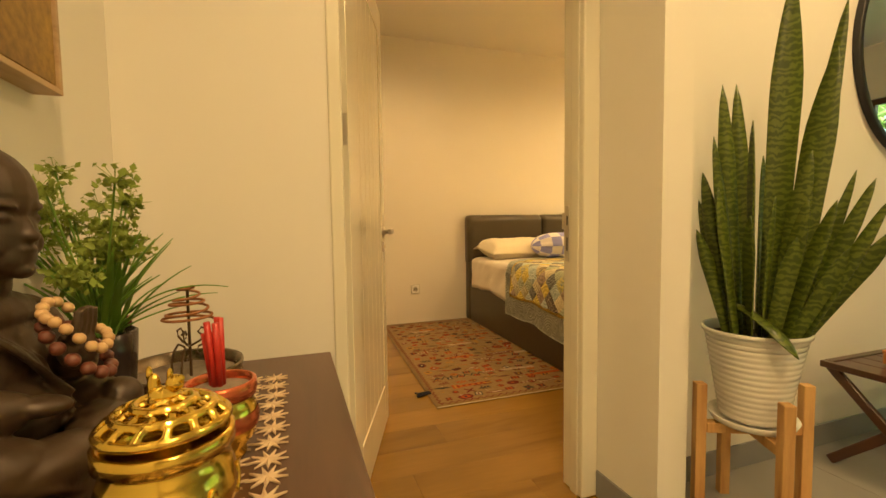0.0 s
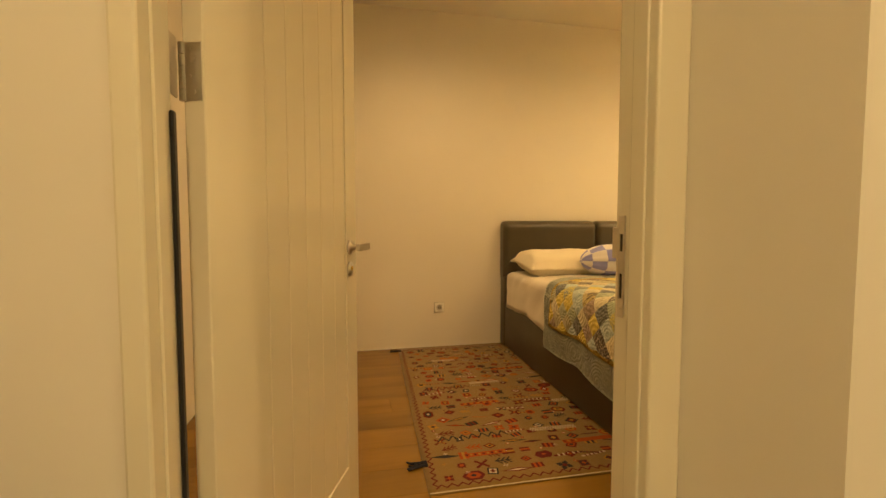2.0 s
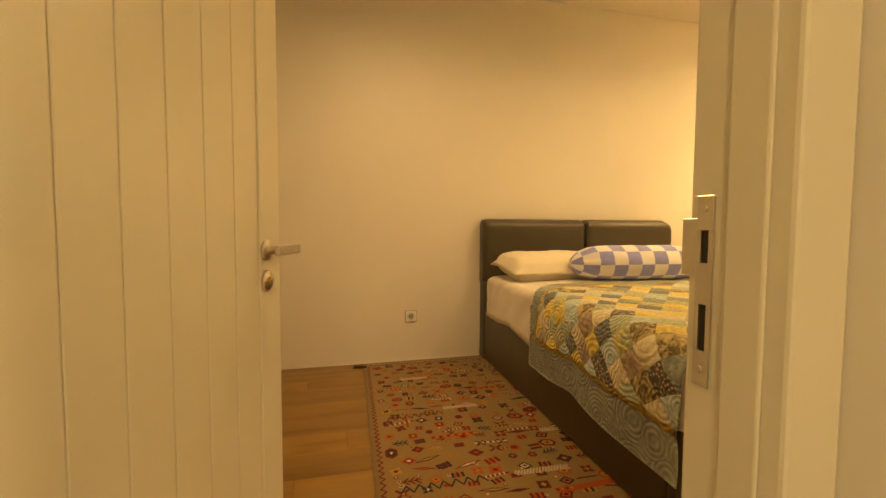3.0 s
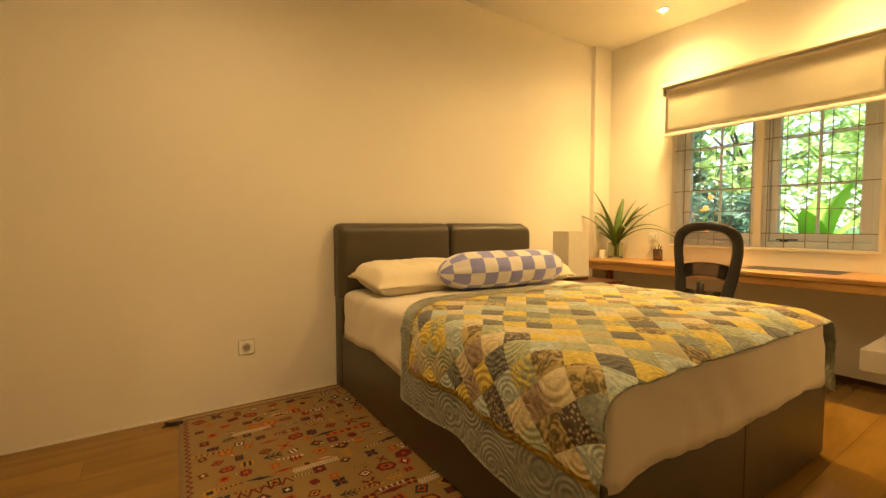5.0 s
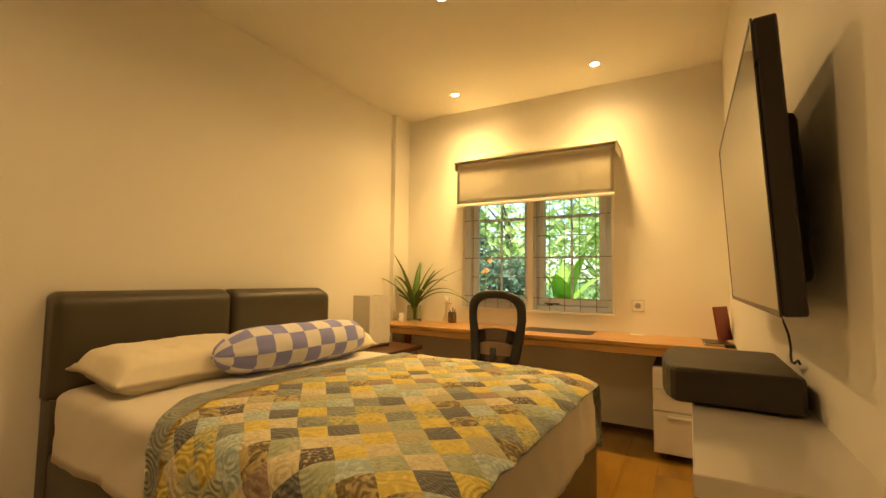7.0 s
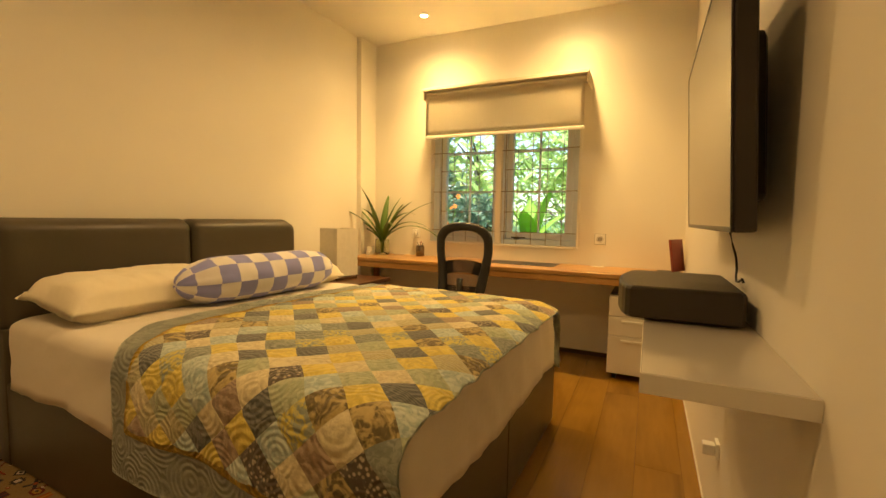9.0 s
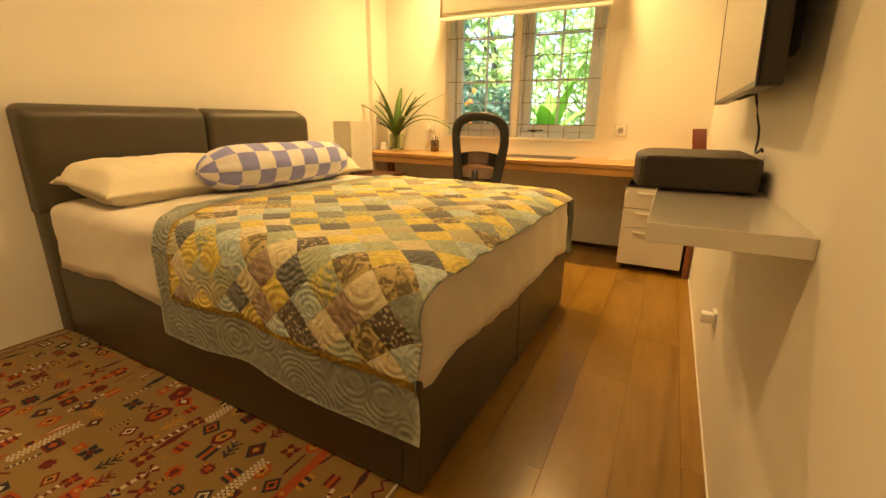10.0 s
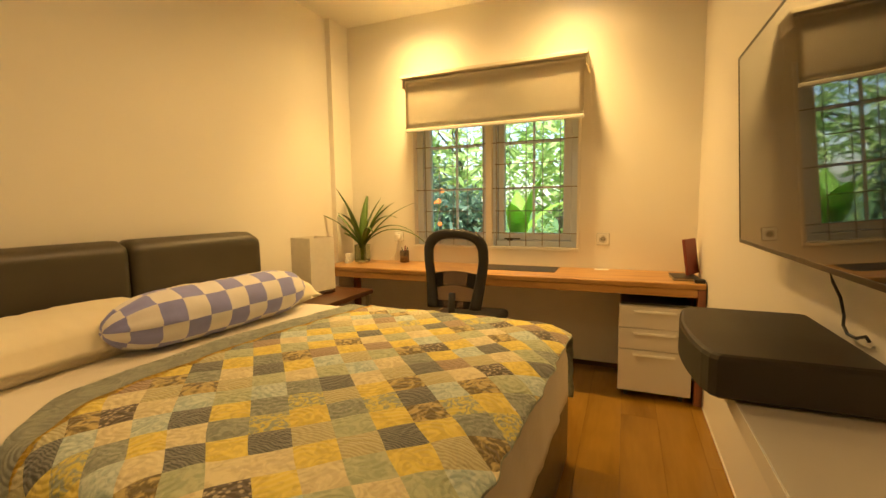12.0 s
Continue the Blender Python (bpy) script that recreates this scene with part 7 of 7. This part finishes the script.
# ---- snake plant on its stand ----
PX, PY, POT0 = 1.570, 1.456, 0.372
plant = thing("snake_plant", "tall snake plant with upright banded leaves in a white pot", "potted plant", (PX, PY, 0.345))
PM = Matrix.Translation((PX, PY, 0))
bm = bmesh.new()
prof = [(0, POT0 - 0.006), (0.088, POT0 - 0.006), (0.092, POT0)]
for k in range(15):
    t = k / 14
    r = 0.094 + 0.046 * t
    z = POT0 + 0.262 * t
    prof += [(r + 0.0018, z + 0.002), (r + 0.0018, z + 0.012), (r - 0.0005, z + 0.016)]
prof += [(0.150, POT0 + 0.276), (0.151, POT0 + 0.288), (0.147, POT0 + 0.291), (0.142, POT0 + 0.286), (0.136, POT0 + 0.24), (0, POT0 + 0.24)]
lathe(bm, prof, 56, PM)
part("pot", bm, CERAMIC, plant, smooth=True)
bm = bmesh.new()
lathe(bm, [(0, 0.345), (0.10, 0.345), (0.118, 0.352), (0.128, 0.372), (0.126, 0.375), (0.118, 0.364), (0.10, 0.358), (0, 0.358)], 48, PM)
part("saucer", bm, CERAMIC, plant, smooth=True)
bm = bmesh.new()
lathe(bm, [(0, POT0 + 0.262), (0.06, POT0 + 0.264), (0.139, POT0 + 0.255)], 30, PM)
part("soil", bm, SOIL, plant, "dark potting soil")


def snake_shape(t):
    return (0.62 + 0.75 * t - 0.35 * t * t) * min(1, (1 - t) / 0.28) ** 0.62


# tips: sideways along the hall's diagonal, height, width, how far in front of the middle
SIDEWAYS, FORWARD = Vector((0.581, -0.814, 0)), Vector((-0.814, -0.581, 0))
tips = [
    (0.067, 1.72, 0.105, 0.02), (0.175, 1.50, 0.100, 0.03), (0.203, 1.66, 0.060, -0.04), (-0.068, 1.447, 0.062, 0.00), (-0.101, 1.429, 0.060, 0.05), (-0.118, 1.262, 0.050, 0.09),
    (-0.020, 1.304, 0.066, 0.07), (0.121, 1.202, 0.068, 0.05), (0.111, 1.068, 0.056, 0.10), (-0.152, 1.166, 0.060, 0.03), (0.267, 1.120, 0.050, 0.02), (0.280, 1.060, 0.044, 0.07),
    (0.232, 1.150, 0.040, -0.03), (0.309, 0.983, 0.070, 0.04), (0.176, 1.060, 0.052, 0.09), (0.038, 1.077, 0.064, 0.11), (-0.102, 1.107, 0.076, 0.10), (-0.160, 0.98, 0.050, 0.08),
    (-0.02, 1.02, 0.066, 0.12), (0.090, 0.96, 0.058, 0.12), (0.01, 1.22, 0.060, -0.06), (-0.06, 1.10, 0.058, -0.09), (0.14, 1.14, 0.060, -0.08), (-0.17, 1.08, 0.045, -0.04), (0.20, 0.93, 0.05, 0.10),
]
rng = random.Random(4)
for k, (sd, zt, w, fw) in enumerate(tips):
    bm = bmesh.new()
    off = max(-0.105, min(0.105, sd * 0.42))
    b = Vector((PX, PY, POT0 + 0.255)) + SIDEWAYS * off + FORWARD * fw * 0.75
    way = SIDEWAYS * (sd - off) + FORWARD * (fw * 0.6 + rng.uniform(-0.02, 0.02))
    rise = zt - b.z
    lean = math.atan2(way.length, rise)
    bend_ = lean * rng.uniform(-0.2, 0.5)
    blade(bm, b, math.atan2(way.y, way.x), math.hypot(way.length, rise) * 1.01, w * 0.84, lean - bend_ * 0.5, bend_, 0.22, 16, rng.choice((-1, 1)) * rng.uniform(0.1, 0.6), 0.0016, snake_shape, rng.uniform(0.9, 1.9))
    part("leaf", bm, SNAKE, plant, smooth=True)
bm = bmesh.new()
blade(bm, (1.492, 1.462, POT0 + 0.37), -1.65, 0.235, 0.062, 1.8, 0.7, 0.12, 10, 0.2, 0.0016, snake_shape)
part("leaf", bm, SNAKE, plant, "bent drooping leaf", True)

ps = thing("plant_stand", "raw pine four legged plant stand on grey tiles", "plant stand", (PX, PY, 0))
for sx, sy in ((1, 0), (-1, 0), (0, 1), (0, -1)):
    A = pose(PX, PY, 0, 0, 0, -25)
    r = 0.165
    bm = bmesh.new()
    x, y = sx * r, sy * r
    box(bm, (x - 0.017, y - 0.017, 0), (x + 0.017, y + 0.017, 0.475), 0.003, 2, A)
    part("leg", bm, PINE, ps)
A = pose(PX, PY, 0, 0, 0, -25)
for turn in (0, 90):
    bm = bmesh.new()
    z = 0.305 if turn == 0 else 0.306
    if turn == 0:
        box(bm, (-0.147, -0.017, 0.310), (0.147, 0.017, 0.344), 0.002, 1, A)
        part("crossbar", bm, PINE, ps)
    else:
        for s in (-1, 1):
            bm2 = bmesh.new()
            box(bm2, (-0.017, min(s * 0.018, s * 0.147), 0.310), (0.017, max(s * 0.018, s * 0.147), 0.344), 0.002, 1, A)
            part("crossbar", bm2, PINE, ps)
        bm.free()

# ---- round mirror and folding table ----
mr_ = thing("round_mirror", "round wall mirror with thin black metal frame", "mirror", (2.96, 1.70, 1.77))
MM = Matrix.Translation((2.96, 1.70, 1.77)) @ Matrix.Rotation(radians(90), 4, "X")
bm = bmesh.new()
lathe(bm, [(0.478, 0.0006), (0.502, 0.0006), (0.504, 0.006), (0.504, 0.028), (0.500, 0.031), (0.482, 0.031), (0.478, 0.028), (0.478, 0.0006)], 72, MM)
part("frame", bm, BLACKP, mr_, "thin black frame", True)
bm = bmesh.new()
lathe(bm, [(0, 0.001), (0.477, 0.001), (0.477, 0.012), (0, 0.012)], 72, MM)
part("mirror_plate", bm, MIRROR, mr_, "silvered glass")

ft = thing("folding_table", "dark wooden folding tray table with crossed legs", "side table", (2.5, 1.4, 0))
bm = bmesh.new()
FT = [2.19, 2.80, 1.16, 1.62]
for lo, hi in (((FT[0], FT[2], 0.405), (FT[0] + 0.03, FT[3], 0.43)), ((FT[1] - 0.03, FT[2], 0.405), (FT[1], FT[3], 0.43)), ((FT[0] + 0.03, FT[2], 0.405), (FT[1] - 0.03, FT[2] + 0.03, 0.43)), ((FT[0] + 0.03, FT[3] - 0.03, 0.405), (FT[1] - 0.03, FT[3], 0.43))):
    box(bm, lo, hi, 0.002, 1)
part("rim", bm, DARKWOOD, ft)
for k in range(6):
    bm = bmesh.new()
    w = (FT[1] - FT[0] - 0.06) / 6
    box(bm, (FT[0] + 0.032 + k * w, FT[2] + 0.03, 0.407), (FT[0] + 0.028 + (k + 1) * w, FT[3] - 0.03, 0.425), 0.002, 1)
    part("slat", bm, DARKWOOD, ft)
for k, x in enumerate((2.215, 2.745)):
    for s in (0, 1):
        ya, yb_ = (1.60, 1.20) if s else (1.20, 1.60)
        L_ = math.hypot(yb_ - ya, 0.40)
        an = math.atan2(0.40, yb_ - ya)
        bm = bmesh.new()
        xo = x + (0.022 if s else 0) * (1 if k == 0 else -1)
        box(bm, (xo, 0, -0.018), (xo + 0.02, L_, 0.018), 0.003, 1, Matrix.Translation((0, ya, 0.008)) @ Matrix.Rotation(an, 4, "X"))
        part("leg", bm, DARKWOOD, ft)
ob_ = thing("wooden_box", "orange-brown flat wooden box on the folding table", "box", (2.5, 1.45, 0.43))
bm = bmesh.new()
box(bm, (2.36, 1.30, 0.4305), (2.62, 1.50, 0.472), 0.004)
part("case", bm, ORANGEWOOD, ob_)
bm = bmesh.new()
box(bm, (2.358, 1.298, 0.4725), (2.622, 1.502, 0.486), 0.003)
part("lid", bm, ORANGEWOOD, ob_)

# ---- garden outside ----
def leaf_mat(name, a, b):
    m = bpy.data.materials.new(name)
    m.use_nodes = True
    n, l = m.node_tree.nodes, m.node_tree.links
    bs = n["Principled BSDF"]
    no, rp, ge = n.new("ShaderNodeTexNoise"), n.new("ShaderNodeValToRGB"), n.new("ShaderNodeNewGeometry")
    rp.color_ramp.elements[0].color, rp.color_ramp.elements[1].color = (*a, 1), (*b, 1)
    l.new(ge.outputs["Random Per Island"], rp.inputs["Fac"])
    l.new(rp.outputs["Color"], bs.inputs["Base Color"])
    bs.inputs["Roughness"].default_value = 0.45
    tr, mx, out = n.new("ShaderNodeBsdfTranslucent"), n.new("ShaderNodeMixShader"), n["Material Output"]
    l.new(rp.outputs["Color"], tr.inputs["Color"])
    mx.inputs[0].default_value = 0.5
    l.new(bs.outputs[0], mx.inputs[1])
    l.new(tr.outputs[0], mx.inputs[2])
    l.new(mx.outputs[0], out.inputs[0])
    return m


# BRIGHT has extra sunlight put into its colour, paler than plain leaves
BRIGHT = leaf_mat("sun_lightened_tree_leaf", (0.26, 0.42, 0.10), (0.60, 0.72, 0.28))
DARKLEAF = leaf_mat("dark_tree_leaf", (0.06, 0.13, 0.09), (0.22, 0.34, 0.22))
BARK = material("grey_bark", (0.16, 0.14, 0.11), 0.9, vary=0.4, scale=14, bump=1.0, bump_scale=40)
GRASS = material("garden_grass", (0.06, 0.13, 0.02), 0.9, vary=0.4, scale=3, bump=1.0, bump_scale=80)
BANANA = leaf_mat("banana_leaf", (0.30, 0.55, 0.08), (0.40, 0.62, 0.10))

bm = bmesh.new()
g = [[bm.verts.new((x, y, -0.25 + 0.05 * noise.noise((x * 0.3, y * 0.3, 0)))) for y in (-300, -60, -20, -10, -4, 0, 4, 8, 12, 20, 60, 300)] for x in (-300, -60, -20, -8, 0, 4, 8, 12, 18, 30, 60, 300)]
for a, b in zip(g, g[1:]):
    for j in range(11):
        bm.faces.new((a[j], b[j], b[j + 1], a[j + 1]))
tagged(part("ground", bm, GRASS), kind="structure")


def tree(name, x, y, h, r, n, mat, seed, low=0.25, size=(0.09, 0.2)):
    rg = random.Random(seed)
    t = thing(name, "leafy garden tree in sunlight outside the window" if mat is BRIGHT else "dark leaved garden tree outside the window", "tree", (x, y, -0.25))
    bm = bmesh.new()
    trunk_top = Vector((x + rg.uniform(-0.3, 0.3), y + rg.uniform(-0.3, 0.3), h * 0.7))
    tube(bm, [(x, y, -0.3), ((x + trunk_top.x) / 2 + 0.08, (y + trunk_top.y) / 2, h * 0.35), trunk_top], 0.09, 10, taper=lambda q: 1 - 0.6 * q)
    tips = []
    for k in range(12):
        a = rg.uniform(0, math.tau)
        s = Vector((x, y, h * rg.uniform(0.15, 0.6)))
        e = Vector((x + math.cos(a) * r * rg.uniform(0.4, 0.95), y + math.sin(a) * r * rg.uniform(0.4, 0.95), s.z + h * rg.uniform(0.05, 0.35)))
        tube(bm, [s, (s + e) / 2 + Vector((0, 0, 0.12)), e], 0.03, 6, taper=lambda q: 1 - 0.7 * q)
        tips.append(e)
    part("trunk", bm, BARK, t, smooth=True)
    vs, fs = [], []
    for k in range(n):
        if rg.random() < 0.6:
            c = rg.choice(tips) + Vector((rg.gauss(0, r * 0.22), rg.gauss(0, r * 0.22), rg.gauss(0, r * 0.2)))
        else:
            a, q = rg.uniform(0, math.tau), rg.random() ** 0.5 * r
            c = Vector((x + math.cos(a) * q, y + math.sin(a) * q, low + rg.random() * (h - low)))
        s = rg.uniform(*size)
        m_ = pose(*c, rg.uniform(-60, 60), rg.uniform(-60, 60), rg.uniform(0, 360))
        b_ = len(vs)
        for p in ((0, -s, 0), (s * 0.28, -s * 0.3, s * 0.06), (s * 0.22, s * 0.45, s * 0.03), (0, s, -s * 0.12), (-s * 0.22, s * 0.45, s * 0.03), (-s * 0.28, -s * 0.3, s * 0.06)):
            vs.append(tuple(m_ @ Vector(p)))
        fs.append([b_, b_ + 1, b_ + 2, b_ + 3])
        fs.append([b_, b_ + 3, b_ + 4, b_ + 5])
    me = bpy.data.meshes.new("crown")
    me.from_pydata(vs, [], fs)
    me.materials.append(mat)
    c_ = new("crown", me)
    c_.parent = t
    c_.matrix_parent_inverse = t.matrix_basis.inverted()
    tagged(c_, "crown of small leaves", kind="stuff")


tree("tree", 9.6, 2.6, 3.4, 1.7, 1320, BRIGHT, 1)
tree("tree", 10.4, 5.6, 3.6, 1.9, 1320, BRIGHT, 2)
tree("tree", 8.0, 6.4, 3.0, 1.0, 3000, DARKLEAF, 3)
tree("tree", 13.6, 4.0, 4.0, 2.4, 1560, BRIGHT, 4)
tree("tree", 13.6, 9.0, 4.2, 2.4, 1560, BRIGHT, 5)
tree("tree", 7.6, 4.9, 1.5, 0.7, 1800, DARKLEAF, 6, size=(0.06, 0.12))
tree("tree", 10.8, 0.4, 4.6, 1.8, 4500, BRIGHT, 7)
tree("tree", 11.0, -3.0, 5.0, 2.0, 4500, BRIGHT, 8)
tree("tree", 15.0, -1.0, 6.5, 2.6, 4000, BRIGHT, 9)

ban = thing("banana_plant", "banana plant with broad bright green leaves in the garden", "plant", (7.7, 3.75, -0.25))
bm = bmesh.new()
tube(bm, [(7.7, 3.75, -0.26), (7.72, 3.76, 0.8)], 0.06, 10)
part("stem", bm, STEMG, ban, smooth=True)
for h, ln, w, lean, dr in ((-1.8, 1.0, 0.34, 0.15, 0.5), (2.0, 1.1, 0.3, 0.3, 0.8), (0.3, 1.0, 0.3, 0.3, 0.9), (3.2, 0.9, 0.3, 0.5, 0.9), (-1.0, 1.2, 0.3, 0.5, 1.2)):
    bm = bmesh.new()
    blade(bm, (7.72, 3.76, 0.72), h, ln, w, lean, dr, 0.1, 14, 0.1, 0.0015)
    part("leaf", bm, BANANA, ban, smooth=True)
fl = thing("flower_bush", "low bush with small orange flowers outside the window", "bush", (7.0, 5.0, -0.25))
bm = bmesh.new()
rng = random.Random(12)
for k in range(16):
    a = rng.uniform(0, math.tau)
    tube(bm, [(7.0, 5.0, -0.26), (7.0 + 0.15 * math.cos(a), 5.0 + 0.15 * math.sin(a), 0.6), (7.0 + 0.35 * math.cos(a), 5.0 + 0.35 * math.sin(a), rng.uniform(1.0, 1.4))], 0.006, 5)
part("branch", bm, STEMG, fl)
ORANGE = material("orange_petal", (0.8, 0.20, 0.02), 0.6, vary=0.15, scale=20)
for k in range(14):
    a, z = rng.uniform(0, math.tau), rng.uniform(0.95, 1.45)
    bm = bmesh.new()
    c = Vector((7.0 + 0.33 * math.cos(a), 5.0 + 0.33 * math.sin(a), z))
    for q in range(5):
        b_ = q * math.tau / 5
        blob(bm, c + Vector((0.012, 0.02 * math.cos(b_), 0.02 * math.sin(b_))), (0.006, 0.016, 0.016), (0, 0, 0), 8)
    part("flower", bm, ORANGE, fl, "orange flower")

# ---- floors, piece by piece ----
slab("underlay", (-0.27, 1.73, -0.03), (WX, HY, -0.0125), SUBFLOOR)
rng = random.Random(31)
PW, PL = 0.192, 1.285
plank_meshes = {}
floor = tagged(new("floor"), "honey oak laminate plank floor", "floor", kind="structure")
row = 0
y = 1.735
while y < HY - 0.001:
    y1_ = min(y + PW, HY)
    x = -0.27 - (0, 0.43, 0.86, 0.21, 0.64, 1.07)[row % 6]
    while x < WX - 0.001:
        a, b = max(x, -0.27), min(x + PL, WX)
        if b - a > 0.01:
            key = (round(b - a, 4), round(y1_ - y, 4))
            if key not in plank_meshes:
                bm = bmesh.new()
                box(bm, (0.0004, 0.0004, -0.012), (key[0] - 0.0004, key[1] - 0.0004, 0.0), 0.0004, 1)
                plank_meshes[key] = finish(bm, "plank", PLANK)
            o = new("plank", plank_meshes[key])
            o.location = (a, y, 0)
            o.parent = floor
        x += PL
    y += PW
    row += 1
tagged(part("threshold", (lambda b: (box(b, (OUT_L, 1.705, -0.012), (OUT_R, 1.735, 0.002), 0.0015, 1), b)[1])(bmesh.new()), DARKWOOD), kind="structure")

slab("hall_underlay", (-0.42, -2.3, -0.05), (6.2, 1.86, -0.0125), GROUT)
hall_floor = tagged(new("floor_hall"), "grey tiled hall floor", "floor", kind="structure")
TS = 0.60
tile_me = {}
for i in range(12):
    for j in range(8):
        a, b = -0.256 + i * TS, min(-0.256 + (i + 1) * TS, 6.0)
        y1_ = 1.705 - j * TS
        y0_ = max(y1_ - TS, -2.3)
        if b - a < 0.02 or y1_ - y0_ < 0.02:
            continue
        key = (round(b - a, 4), round(y1_ - y0_, 4))
        if key not in tile_me:
            bm = bmesh.new()
            box(bm, (0.0012, 0.0012, -0.012), (key[0] - 0.0012, key[1] - 0.0012, 0.0), 0.001, 1)
            tile_me[key] = finish(bm, "tile", TILE)
        o = new("tile", tile_me[key])
        o.location = (a, y0_, 0)
        o.parent = hall_floor
bm = bmesh.new()
box(bm, (1.305, 1.692, 0), (6.0, 1.70, 0.10), 0.002, 1)
box(bm, (1.305, 1.464, 0), (1.313, 1.692, 0.10), 0.002, 1)
box(bm, (1.182, 1.464, 0), (1.305, 1.472, 0.10), 0.002, 1)
box(bm, (1.182, 1.472, 0), (1.190, 1.748, 0.10), 0.002, 1)
box(bm, (-0.256, 1.749, 0), (OUT_L, 1.757, 0.10), 0.002, 1)
tagged(part("baseboard", bm, SKIRT), kind="structure")
bm = bmesh.new()
box(bm, (WX - 0.008, DY, 0), (WX, HY - 0.05, 0.035), 0.001, 1)
tagged(part("baseboard", bm, DARKWOOD), kind="structure")
bm = bmesh.new()
box(bm, (-0.27, HY - 0.004, 0), (4.52, HY, 0.010), 0.001, 1)
box(bm, (1.165, DY, 0), (4.262, DY + 0.004, 0.010), 0.001, 1)
tagged(part("trim", bm, TRIMW), kind="structure")
